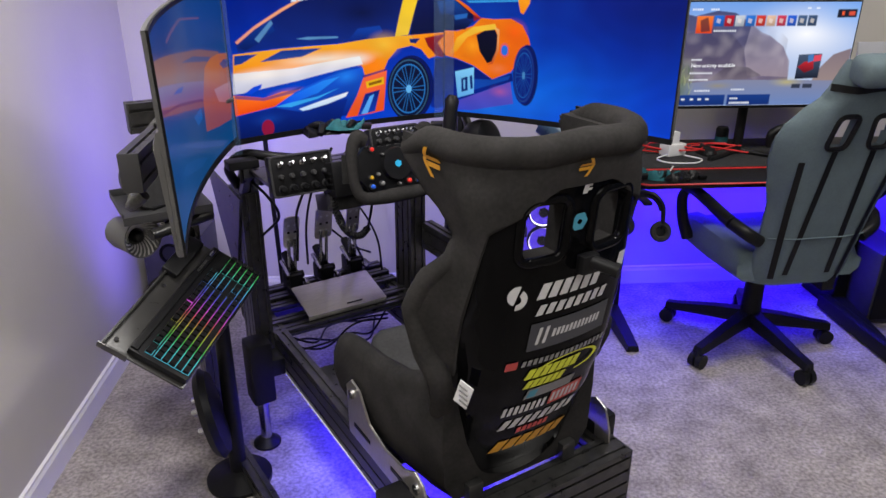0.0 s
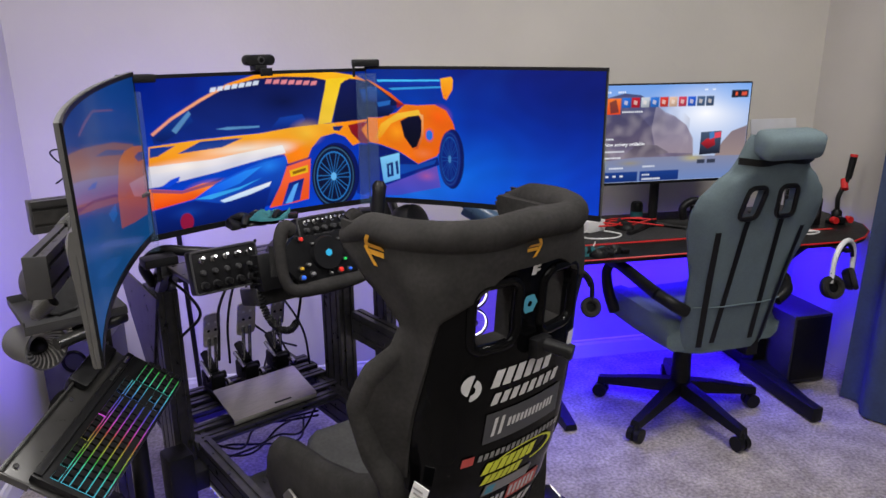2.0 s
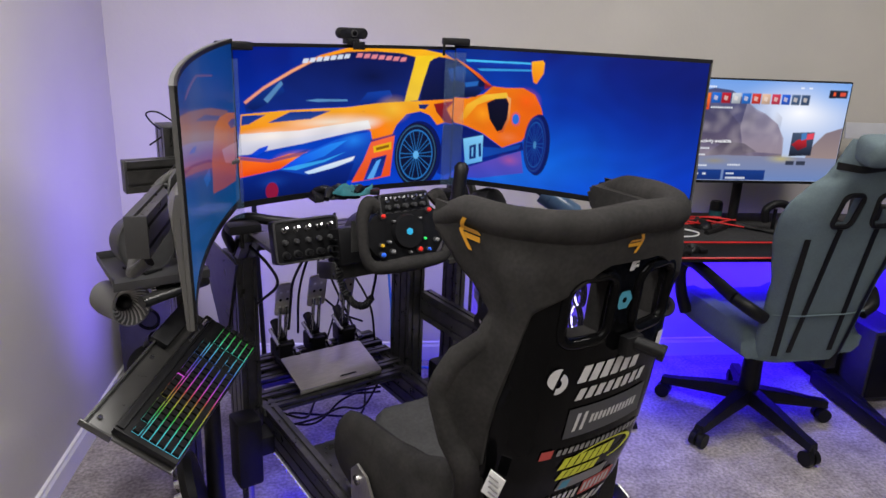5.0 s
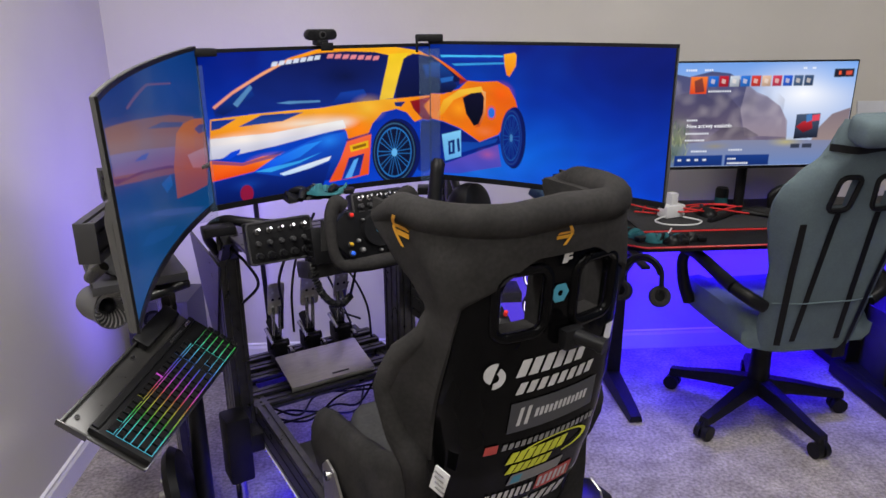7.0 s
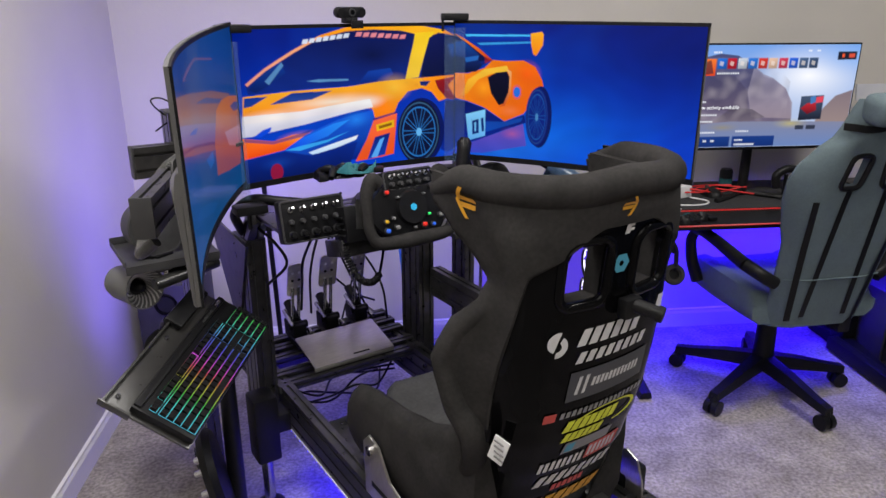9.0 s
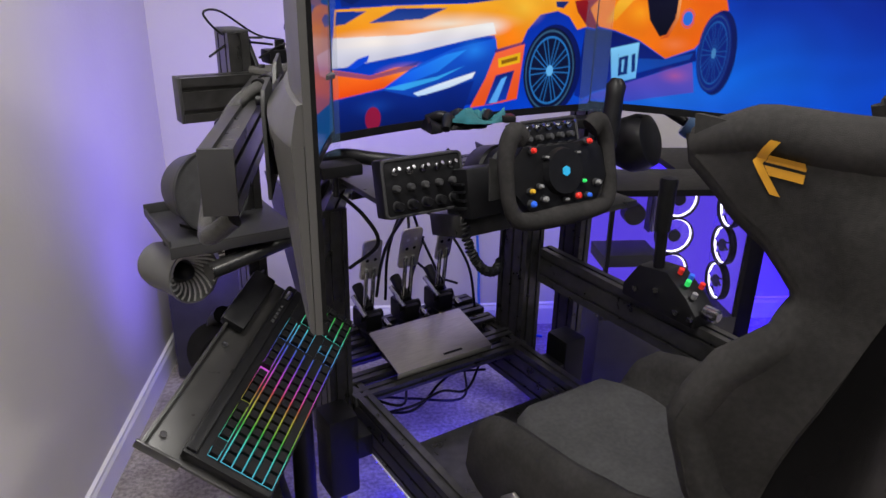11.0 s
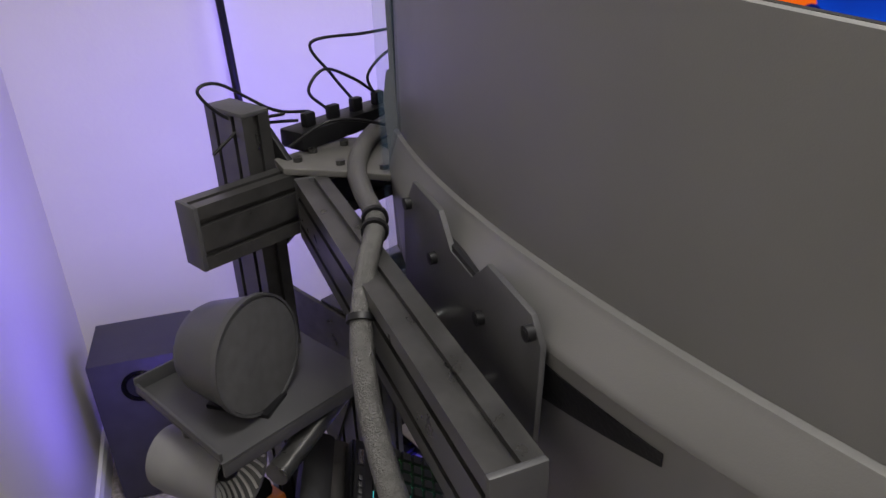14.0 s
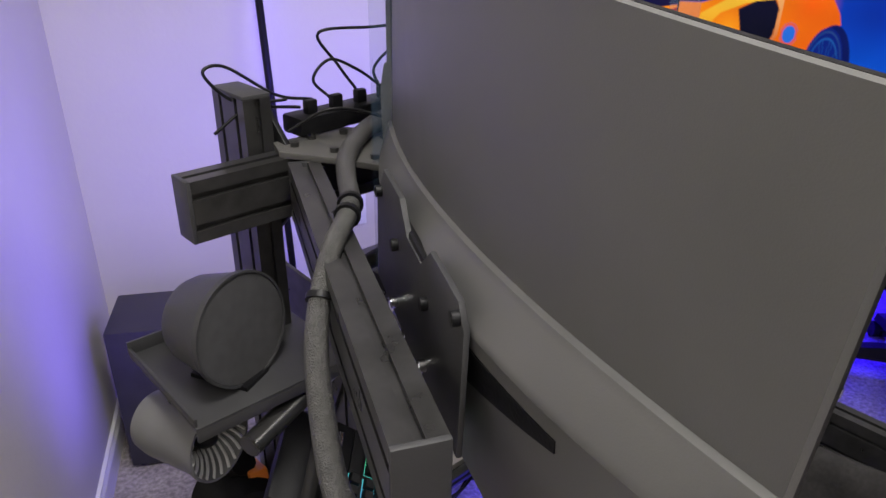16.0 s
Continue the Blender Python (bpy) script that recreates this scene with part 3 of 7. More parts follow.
def screen_material(name, power):
    m = bpy.data.materials.new(name)
    m.use_nodes = True
    nt = m.node_tree
    b = nt.nodes["Principled BSDF"]
    b.inputs["Base Color"].default_value, b.inputs["Roughness"].default_value = (0.002, 0.002, 0.003, 1), 0.3
    b.inputs["Specular IOR Level"].default_value = 0.12
    at = nt.nodes.new("ShaderNodeVertexColor")
    at.layer_name = "picture"
    nt.links.new(at.outputs[0], b.inputs["Emission Color"])
    b.inputs["Emission Strength"].default_value = power
    return m


M_SCREEN = screen_material("lit_screen", 0.95)
PW, PH, PR = 0.688, 0.402, 1.8


def on_curve(u, v, off=0.0):
    """A place on a curved screen: u from -0.5 to 0.5 across, v from 0 to 1 up, off metres behind."""
    th = u * 0.3846
    r = PR + off
    return Vector((r * math.sin(th), r * math.cos(th) - PR * math.cos(0.1923), v * PH))


def net(name, cv, at, mat, parent):
    ny, nx = cv.x.shape
    verts = [at(i / (nx - 1), 1 - j / (ny - 1)) for j in range(ny) for i in range(nx)]
    faces = [(j * nx + i, j * nx + i + 1, (j + 1) * nx + i + 1, (j + 1) * nx + i) for j in range(ny - 1) for i in range(nx - 1)]
    me = bpy.data.meshes.new(name)
    me.from_pydata(verts, [], faces)
    a = me.attributes.new("picture", "FLOAT_COLOR", "POINT")
    a.data.foreach_set("color", np.concatenate([cv.c, np.ones((ny, nx, 1))], 2).ravel().astype(np.float32))
    me.materials.append(mat)
    ob = new(name, me)
    ob.parent = parent
    return ob


def curved_block(u0, u1, v0, v1, o0, o1, n=24, swell=None):
    """A block that follows the screen's curve, from o0 to o1 behind it."""
    bm = B()
    rings = []
    for i in range(n + 1):
        u = u0 + (u1 - u0) * i / n
        s = swell(u) if swell else 0
        rings.append([on_curve(u, v0, o0), on_curve(u, v1, o0), on_curve(u, v1, o1 + s), on_curve(u, v0, o1 + s)])
    return loft(bm, rings)


def curved_monitor(m, x0, label):
    mon = thing("gaming_monitor", m, label, "monitor", "three curved rig monitors")
    cv = Canvas(x0, x0 + 1, 332, 192)
    if x0 == 0:
        nose_picture(cv)
    else:
        car_picture(cv)
    net("screen", cv, lambda u, v: on_curve((u - 0.5) * 0.995, 0.012 + 0.976 * v), M_SCREEN, mon)
    bez = part("bezel", curved_block(-0.505, 0.505, -0.028, 0.0115, -0.002, 0.0028), M_BLACK, mon)
    for v0, v1, u0, u1 in ((0.9885, 1.012, -0.505, 0.505), (0.0115, 0.9885, -0.501, -0.4978), (0.0115, 0.9885, 0.4978, 0.501)):
        part("bezel", curved_block(u0, u1, v0, v1, -0.002, 0.0028, 24 if u1 - u0 > 0.5 else 2), M_BLACK, mon)
    part("back_shell", curved_block(-0.502, 0.502, -0.026, 1.0115, 0.003, 0.0105), M_BACK, mon, "matte dark grey plastic back")
    hump = lambda u: 0.016 * max(0.0, 1 - abs(u / 0.5) ** 3.0)
    rise = lambda u: 0.385 - 0.2 * u
    lower, lip = [], []
    for i in range(33):
        u = -0.5 + i / 32
        s, v = 0.023 + hump(u), rise(u)
        lower.append([on_curve(u, -0.027, 0.011), on_curve(u, v, 0.011), on_curve(u, v, s), on_curve(u, -0.015, 0.016), on_curve(u, -0.027, 0.013)])
        lip.append([on_curve(u, v + 0.0003, 0.008), on_curve(u, v + 0.0003, s), on_curve(u, v + 0.02, s - 0.0008), on_curve(u, v + 0.082, 0.0175), on_curve(u, v + 0.097, 0.0155), on_curve(u, v + 0.1, 0.0108), on_curve(u, v + 0.1, 0.008)])
    part("lower_back", loft(B(), lower), M_BACK, mon, "bulging lower half of the monitor's back")
    part("ledge", loft(B(), lip), M_BACK, mon, "sloped ledge across the monitor's back")
    # A raised black patch paints the dark inside the vent opening.
    rings = []
    for i in range(9):
        u = -0.06 - 0.27 * i / 8
        lo, hi = 0.23 + 0.16 * i / 8, rise(u) - 0.035
        top = 0.023 + hump(u)
        s0, s1 = [0.016 + (top - 0.016) * (v + 0.015) / (rise(u) + 0.015) for v in (lo, hi)]
        rings.append([on_curve(u, lo, s0 - 0.002), on_curve(u, hi, s1 - 0.002), on_curve(u, hi, s1 + 0.001), on_curve(u, lo, s0 + 0.001)])
    part("vent_dark_patch", loft(B(), rings), M_BLACK, mon, "flat black patch for the dark of the vent opening beside the mount")
    return mon


def facing(a, b, z, lean=0.0):
    """The pose of a screen whose lower edge runs from a to b, seen from its right-hand side."""
    a, b = Vector((*a, 0)), Vector((*b, 0))
    d = b - a
    mid = (a + b) / 2
    return pose(mid.x, mid.y, z, 0, 0, math.degrees(math.atan2(d.y, d.x))) @ pose(0, 0, 0, 0, -lean, 0)


PA, PB_, PC, PD = (-0.594, 1.375), (-0.618, 2.064), (-0.022, 2.388), (0.571, 1.964)
mon_l = curved_monitor(facing(PA, PB_, 1.036, 4.1), 0, "curved black gaming monitor seen edge-on and from behind")
mon_c = curved_monitor(facing(PB_, PC, 1.05), 1, "curved monitor showing an orange racing car")
mon_r = curved_monitor(facing(PC, PD, 1.056) @ Matrix.Diagonal((1.058, 1, 1, 1)), 2, "curved monitor showing the car's tail on blue")

# clear strips over the seams, with their brackets above and below
M_LENS = bpy.data.materials.new("clear_plastic")
M_LENS.use_nodes = True
_b = M_LENS.node_tree.nodes["Principled BSDF"]
_b.inputs["Base Color"].default_value, _b.inputs["Alpha"].default_value, _b.inputs["Roughness"].default_value = (0.12, 0.2, 0.32, 1), 0.12, 0.2
for at, yaw, z, slip in ((PB_, 26, 1.02, -0.03), (PC, -4, 1.042, 0.0)):
    m = pose(*at, z, 0, 0, yaw)
    kit = thing("seam_bracket", m, "black bracket pair holding a clear strip over a monitor seam", "bracket", "brackets over the monitor seams")
    bm = box(B(), (0, -0.004, 0.43), (0.082, 0.052, 0.02), 0.004)
    box(bm, (-0.036, -0.032, 0.412), (0.008, 0.006, 0.044), 0.001)
    part("top_clip", bm, M_BLACK, kit)
    bm = box(B(), (0, -0.012, -0.03), (0.085, 0.055, 0.024), 0.005)
    rod(bm, (0, 0.0, -0.03), (0, 0.0, -0.09), 0.006)
    part("bottom_clip", bm, M_BLACK, kit)
    ob = part("clear_strip", box(B(), (slip, -0.028, 0.2), (0.062, 0.001, 0.40)), M_LENS, kit, "clear plastic strip")
    ob.visible_shadow = False

# webcam on the middle monitor
m = facing(PB_, PC, 1.05) @ Matrix.Translation((0.005, 0.03, PH * 1.012)) @ Matrix.Scale(0.7, 4)
cam_thing = thing("webcam", m, "small black webcam clipped on top of a monitor", "webcam")
bm = B()
for e in (-0.045, 0.045):
    lathe(bm, [(0, -0.02), (0.016, -0.02), (0.021, -0.012), (0.021, 0.012), (0.016, 0.02), (0, 0.02)], Matrix.Translation((e, 0, 0.042)) @ pose(0, 0, 0, 90, 0, 0), 20)
box(bm, (0, 0, 0.042), (0.09, 0.04, 0.042), 0.008)
part("body", bm, M_BLACK, cam_thing)
bm = box(B(), (0, 0.004, 0.012), (0.05, 0.05, 0.022), 0.004)
box(bm, (0, -0.06, -0.002), (0.05, 0.008, 0.03), 0.002)
part("clip", bm, M_BLACK, cam_thing)
lens = part("lens_ring", rod(B(), (0, -0.02, 0.042), (0, -0.026, 0.042), 0.014, n=24), M_GREYP, cam_thing)
part("lens", rod(B(), (0, -0.026, 0.042), (0, -0.0275, 0.042), 0.009, n=20), M_SHELL, lens)

# plates and screws between the left arm and its monitor
for sx, mm in ((-1, facing(PA, PB_, 1.036, 4.1)), (1, facing(PC, PD, 1.056))):
    hold = thing("vesa_mount", mm, "black steel mounting plate screwed to a monitor's back", "mount")
    bm = B()
    out = [(-0.13, 0.055), (0.145, 0.055), (0.145, 0.15), (0.115, 0.192), (0.05, 0.192), (0.025, 0.165), (-0.02, 0.165), (-0.045, 0.192), (-0.115, 0.192), (-0.13, 0.175)]
    slab(bm, out, 0, 0.005, Matrix.Translation((0, 0.074, 0)) @ pose(0, 0, 0, 90, 0, 0), 0.001)
    part("plate", bm, M_GREYP, hold)
    bm = box(B(), (0, 0.068, 0.12), (0.16, 0.008, 0.1), 0.004)
    part("spacer", bm, M_BLACK, hold)
    for x, z in ((-0.118, 0.18), (-0.04, 0.14), (0.06, 0.14), (0.125, 0.165), (0.06, 0.075), (-0.04, 0.075)):
        bolt((x, 0.074, z), (0, 1, 0), hold, 0.006, M_CHROME if abs(z - 0.075) < 0.01 else M_BLACK)

# the rig's frame
rig = thing("racing_rig_frame", RIG, "black slotted aluminium racing rig frame on four actuators", "rig frame")
for sx in (-1, 1):
    beam("side_rail", (sx * 0.245, -0.60, 0.30), (sx * 0.245, 0.78, 0.30), 0.04, 0.12, rig)
    beam("upright", (sx * 0.297, 0.455, 0.21), (sx * 0.297, 0.455, 0.846), 0.06, 0.12, rig, (0, 1, 0))
    bm = B()
    m = Matrix.Translation((sx * 0.33, 0, 0)) @ Matrix(((0, 0, 1, 0), (1, 0, 0, 0), (0, 1, 0, 0), (0, 0, 0, 1)))
    slab(bm, [(0.38, 0.84), (0.74, 0.86), (0.66, 0.72), (0.52, 0.52)], -0.004, 0.004, m, 0.001)
    part("side_plate", bm, M_ALU, rig, "black steel wheel-mount side plate")
beam("rear_cross", (-0.30, -0.64, 0.28), (0.30, -0.64, 0.28), 0.08, 0.16, rig)
beam("front_cross", (-0.225, 0.70, 0.29), (0.225, 0.70, 0.29), 0.04, 0.08, rig)
beam("shifter_arm", (0.335, -0.295, 0.585), (0.335, 0.39, 0.585), 0.04, 0.10, rig, label="side arm carrying the shifter")
beam("wheel_cross", (-0.265, 0.40, 0.90), (0.265, 0.40, 0.90), 0.08, 0.04, rig)
for sx in (-1, 1):
    beam("wheel_riser", (sx * 0.297, 0.43, 0.85), (sx * 0.297, 0.36, 0.93), 0.05, 0.05, rig, (0, 1, 0))
part("floor_plate", box(B(), (0, -0.02, 0.252), (0.448, 0.56, 0.006), 0.002), M_ALU, rig, "black sheet-metal floor plate")
for y in (0.39, 0.45, 0.54, 0.6, 0.66):
    beam("tray_slat", (-0.265, y, 0.345 + 0.1 * (y - 0.36)), (0.265, y, 0.345 + 0.1 * (y - 0.36)), 0.04, 0.025, rig)
for sx in (-1, 1):
    for y, ax in ((0.30, 0.355), (-0.54, 0.305)):
        bm = box(B(), (sx * ax, y, 0.29), (0.075, 0.085, 0.22), 0.012)
        box(bm, (sx * (ax - 0.05), y, 0.3), (0.05, 0.075, 0.06), 0.004)
        act = part("actuator", bm, M_BLACK, rig, "black motion actuator on a floor foot")
        part("ram", rod(B(), (sx * ax, y, 0.18), (sx * ax, y, 0.03), 0.018), M_CHROME, act)
        part("foot_pad", lathe(B(), [(0, 0), (0.045, 0), (0.045, 0.008), (0.03, 0.02), (0.018, 0.03), (0, 0.03)], Matrix.Translation((sx * ax, y, 0.001))), M_BLACK, act)

# glowing strip under the left rail
M_LED = material("blue_led", (0.02, 0.02, 0.05), 0.4, vary=0, emit=(0.08, 0.08, 1.0), power=3)
strip = thing("led_strip", RIG, "thin strip of blue LEDs stuck under a rig rail", "led strip")
bm = span(B(), (-0.268, -0.58, 0.238), (-0.262, 0.72, 0.241))
part("tape", bm, M_WHITE, strip)
for i in range(40):
    part("led", box(B(), (-0.2655, -0.56 + i * 0.032, 0.2365), (0.005, 0.006, 0.003)), M_LED, strip, smooth=None)


# ---- bucket seat ----
def run(table, z):
    """Smooth values between the rows of a table keyed by its first column."""
    if z <= table[0][0]:
        return table[0][1:]
    for a, b in zip(table, table[1:]):
        if z <= b[0]:
            t = (z - a[0]) / (b[0] - a[0])
            t = t * t * (3 - 2 * t) * 0.5 + t * 0.5
            return [p + (q - p) * t for p, q in zip(a[1:], b[1:])]
    return table[-1][1:]


# height, half width, the back's place, the side wing's front edge
BACK = [(0.385, 0.150, -0.595, -0.45, 0.0, 0.06), (0.45, 0.158, -0.615, -0.47, 0.01, 0.06), (0.55, 0.168, -0.645, -0.50, 0.03, 0.06), (0.64, 0.176, -0.675, -0.585, 0.05, 0.06), (0.71, 0.182, -0.695, -0.60, 0.06, 0.06),
        (0.78, 0.188, -0.707, -0.56, 0.07, 0.055), (0.86, 0.193, -0.716, -0.535, 0.072, 0.05), (0.92, 0.193, -0.722, -0.555, 0.055, 0.045), (0.98, 0.190, -0.726, -0.605, 0.02, 0.042), (1.035, 0.190, -0.730, -0.618, 0.0, 0.042),
        (1.08, 0.198, -0.734, -0.59, 0.003, 0.05), (1.13, 0.208, -0.740, -0.52, 0.006, 0.08), (1.17, 0.214, -0.744, -0.47, 0.006, 0.11), (1.215, 0.214, -0.742, -0.46, 0.0, 0.12)]


def bulge(x):
    """How far the rounded back falls away forwards at x from its middle."""
    return 0.8 * x * x


def back_point(u, z, off=0.0):
    """u from -1 to 1 round the shell from one wing's front edge to the other's."""
    w, yb, yf, flare, r = run(BACK, z)
    a = abs(u)
    k = 0.56
    if a < k:
        x = (w - r) * a / k
        y = yb + bulge(x)
        nx, ny = 0.0, -1.0
    else:
        t = (a - k) / (1 - k)
        turn = 0.42
        if t < turn:
            g = t / turn * math.pi / 2
            x = w - r + r * math.sin(g)
            y = yb + r - r * math.cos(g) + bulge(x)
            nx, ny = math.sin(g), -math.cos(g)
        else:
            q = (t - turn) / (1 - turn)
            y0 = yb + r + bulge(w)
            x, y = w + flare * q ** 1.3, y0 + (yf - y0) * q
            nx, ny = 1.0, 0.0
    s = 1 if u >= 0 else -1
    return Vector((s * (x + nx * off), y + ny * off, z))


def shell_sheet(us, zs, o0, o1, keep):
    """A curved sheet between the offsets o0 and o1, made only where keep says so."""
    bm = B()
    va = [[bm.verts.new(back_point(u, z, o0)) for u in us] for z in zs]
    vb = [[bm.verts.new(back_point(u, z, o1)) for u in us] for z in zs]
    nz, nu = len(zs) - 1, len(us) - 1
    on = [[keep((us[i] + us[i + 1]) / 2, (zs[j] + zs[j + 1]) / 2) for i in range(nu)] for j in range(nz)]
    for j in range(nz):
        for i in range(nu):
            if not on[j][i]:
                continue
            bm.faces.new((va[j][i], va[j][i + 1], va[j + 1][i + 1], va[j + 1][i]))
            bm.faces.new((vb[j][i], vb[j + 1][i], vb[j + 1][i + 1], vb[j][i + 1]))
            for di, dj, p, q in ((0, -1, (j, i), (j, i + 1)), (0, 1, (j + 1, i), (j + 1, i + 1)), (-1, 0, (j, i), (j + 1, i)), (1, 0, (j, i + 1), (j + 1, i + 1))):
                ii, jj = i + di, j + dj
                if not (0 <= ii < nu and 0 <= jj < nz and on[jj][ii]):
                    bm.faces.new((va[p[0]][p[1]], va[q[0]][q[1]], vb[q[0]][q[1]], vb[p[0]][p[1]]))
    bmesh.ops.delete(bm, geom=[v for v in bm.verts if not v.link_faces], context="VERTS")
    return bm


seat = thing("bucket_seat", RIG, "black racing bucket seat with padded head wings and sponsor decals", "racing seat")
US = sorted({round(-1 + i / 32, 4) for i in range(65)} | {-0.473, -0.125, 0.125, 0.473})
ZS = sorted({round(0.385 + i * 0.02, 4) for i in range(44)} | {1.0, 1.118})
ZS = [z for z in ZS if z <= 1.215]


def not_window(u, z):
    return not (1.0 < z < 1.118 and 0.125 < abs(u) < 0.473)


def arch(u):
    return 1.142 - 0.36 * max(0.0, abs(u) - 0.28) ** 1.5


part("shell", shell_sheet(US, ZS, -0.012, 0.006, not_window), M_SHELL, seat, "glossy black glass-fibre shell", smooth=50)


def low_edge(u):
    a = abs(u)
    t = min(1.0, max(0.0, (a - 0.64) / 0.22))
    t = t * t * (3 - 2 * t)
    return arch(u) * (1 - t) + 0.60 * t


def cover_sheet(o0, o1, n=26):
    bm = B()
    us = [-1 + i / 60 for i in range(121)]
    rows = [[], []]
    for r, o in zip(rows, (o0, o1)):
        for u in us:
            z0 = low_edge(u)
            r.append([bm.verts.new(back_point(u, z0 + (1.213 - z0) * j / n, o if 0 < j else (o0 + 0.001))) for j in range(n + 1)])
    a, b = rows
    for i in range(120):
        for j in range(n):
            bm.faces.new((b[i][j], b[i + 1][j], b[i + 1][j + 1], b[i][j + 1]))
        bm.faces.new((a[i][0], a[i + 1][0], b[i + 1][0], b[i][0]))
        bm.faces.new((b[i][n], b[i + 1][n], a[i + 1][n], a[i][n]))
    for i in (0, 120):
        for j in range(n):
            bm.faces.new((a[i][j], a[i][j + 1], b[i][j + 1], b[i][j]))
    bmesh.ops.delete(bm, geom=[v for v in bm.verts if not v.link_faces], context="VERTS")
    return bm


part("cover", cover_sheet(0.0065, 0.014), M_SUEDE, seat, "black suede cover over the wings", smooth=60)
part("inner_padding", shell_sheet([u for u in US if abs(u) < 0.99], [z for z in ZS if z > 0.5], -0.05, -0.0135, lambda u, z: not_window(u, z) or False), M_SUEDE, seat, "black suede back padding", smooth=50)
# the rolled edge of the head wings and sides
pts = []
for k in range(97):
    u = -1 + 2 * k / 96
    p = back_point(u, 1.20, -0.006)
    p.z = 1.205 + 0.012 * (1 - abs(u)) - (0.03 * max(0, abs(u) - 0.85) / 0.15)
    pts.append(p)
part("head_roll", tube(B(), pts, lambda t: 0.031 - 0.006 * abs(2 * t - 1) ** 6, 14, 0), M_SUEDE, seat, "thick padded rim round the head", smooth=60)
for s in (-1, 1):
    pts = []
    for j in range(26):
        z = 1.19 - j * (1.19 - 0.6) / 25
        p = back_point(s, z, -0.014)
        pts.append(p)
    part("wing_roll", tube(B(), pts, lambda t: 0.027, 12, 0), M_SUEDE, seat, "padded front edge of a side wing", smooth=60)
    # inner face of the head wing
    bm = B()
    loft(bm, [[back_point(s * u, z, -0.016) + Vector((-s * 0.0, 0, 0)) for u in (0.7, 0.78, 0.86, 0.94, 0.985)] + [back_point(s * u, z, -0.05) for u in (0.985, 0.94, 0.86, 0.78, 0.7)] for z in (1.08, 1.12, 1.16, 1.2)])
    part("head_pad", bm, M_SUEDE, seat, smooth=60)
    # window frame
    bm = B()
    loop = []
    for x, z in rounded(0.104, 0.128, 0.028, 4):
        xx = s * 0.082 + x
        w, yb, yf, flare, r_ = run(BACK, 1.06 + z)
        loop.append(Vector((xx, yb - 0.004 + bulge(xx), 1.06 + z)))
    loop.append(loop[0])
    tube(bm, loop, 0.0105, 10, 0)
    part("harness_slot_frame", bm, M_SHELL, seat, "rounded black frame round a harness opening", smooth=60)

# the pan with its leg bolsters
PAN = [(-0.60, 0.215, 0.72, 0.52), (-0.52, 0.235, 0.68, 0.50), (-0.42, 0.25, 0.645, 0.49), (-0.30, 0.256, 0.625, 0.495), (-0.20, 0.256, 0.615, 0.51), (-0.12, 0.252, 0.595, 0.515), (-0.075, 0.244, 0.555, 0.50), (-0.055, 0.232, 0.50, 0.47)]
rings = []
for i in range(29):
    y = -0.60 + 0.545 * i / 28
    w, zt, zc = run(PAN, y)
    lo = 0.37 + 0.02 * max(0, (y + 0.2) / 0.15)
    ring = [(-w + 0.03, lo), (-w, lo + 0.05), (-w - 0.006, (lo + zt) / 2), (-w - 0.002, zt - 0.035), (-w + 0.008, zt - 0.01), (-w + 0.028, zt), (-w + 0.05, zt - 0.012), (-w + 0.062, zt - 0.04),
            (-w + 0.075, zc + 0.012), (-w + 0.11, zc), (0, zc - 0.012)]
    ring = ring + [(-x, z) for x, z in ring[-2::-1]]
    rings.append([Vector((x, y, z)) for x, z in ring])
part("pan", loft(B(), rings), M_SUEDE, seat, "suede seat pan with raised leg bolsters", smooth=60)
bm = B()
rings = []
for i in range(15):
    t = i / 14
    y = -0.56 + 0.525 * t
    h = 0.545 - 0.03 * math.sin(math.pi * t) + 0.012 * t - 0.02 * (max(0, t - 0.75) / 0.25) ** 2
    edge = 0.175 - 0.085 * (max(0, t - 0.68) / 0.32) ** 2.2
    drop = 0.05 if i in (0, 14) else 0.0
    rings.append([Vector((-edge, y, h - 0.05)), Vector((-edge, y, h - 0.018 - drop)), Vector((-edge + 0.025, y, h - drop * 0.6)), Vector((0, y, h - 0.006 - drop * 0.5)), Vector((edge - 0.025, y, h - drop * 0.6)), Vector((edge, y, h - 0.018 - drop)), Vector((edge, y, h - 0.05))])
loft(bm, rings)
part("cushion", bm, M_CUSH, seat, "flat grey-black seat cushion", smooth=60)
for s in (-1, 1):
    m = Matrix.Translation((s * 0.272, 0, 0)) @ Matrix(((0, 0, 1, 0), (1, 0, 0, 0), (0, 1, 0, 0), (0, 0, 0, 1)))
    bm = slab(B(), [(-0.22, 0.355), (-0.215, 0.50), (-0.245, 0.53), (-0.29, 0.52), (-0.34, 0.45), (-0.42, 0.43), (-0.52, 0.44), (-0.57, 0.47), (-0.605, 0.455), (-0.625, 0.40), (-0.63, 0.355)], -0.003, 0.003, m, 0.001)
    br = part("side_bracket", bm, M_STEEL, seat, "brushed steel seat side bracket")
    for y, z in ((-0.25, 0.49), (-0.58, 0.43)):
        bolt((s * 0.275, y, z), (s, 0, 0), br, 0.013, M_CHROME)
    for y in (-0.5, -0.3):
        part("slot", box(B(), (s * 0.2755, y, 0.40), (0.002, 0.09, 0.012), 0.0), M_BLACK, br)
for x in (-0.14, 0.14):
    part("rear_mount", span(B(), (x - 0.02, -0.62, 0.362), (x + 0.02, -0.53, 0.41), 0.003), M_ALU, seat)

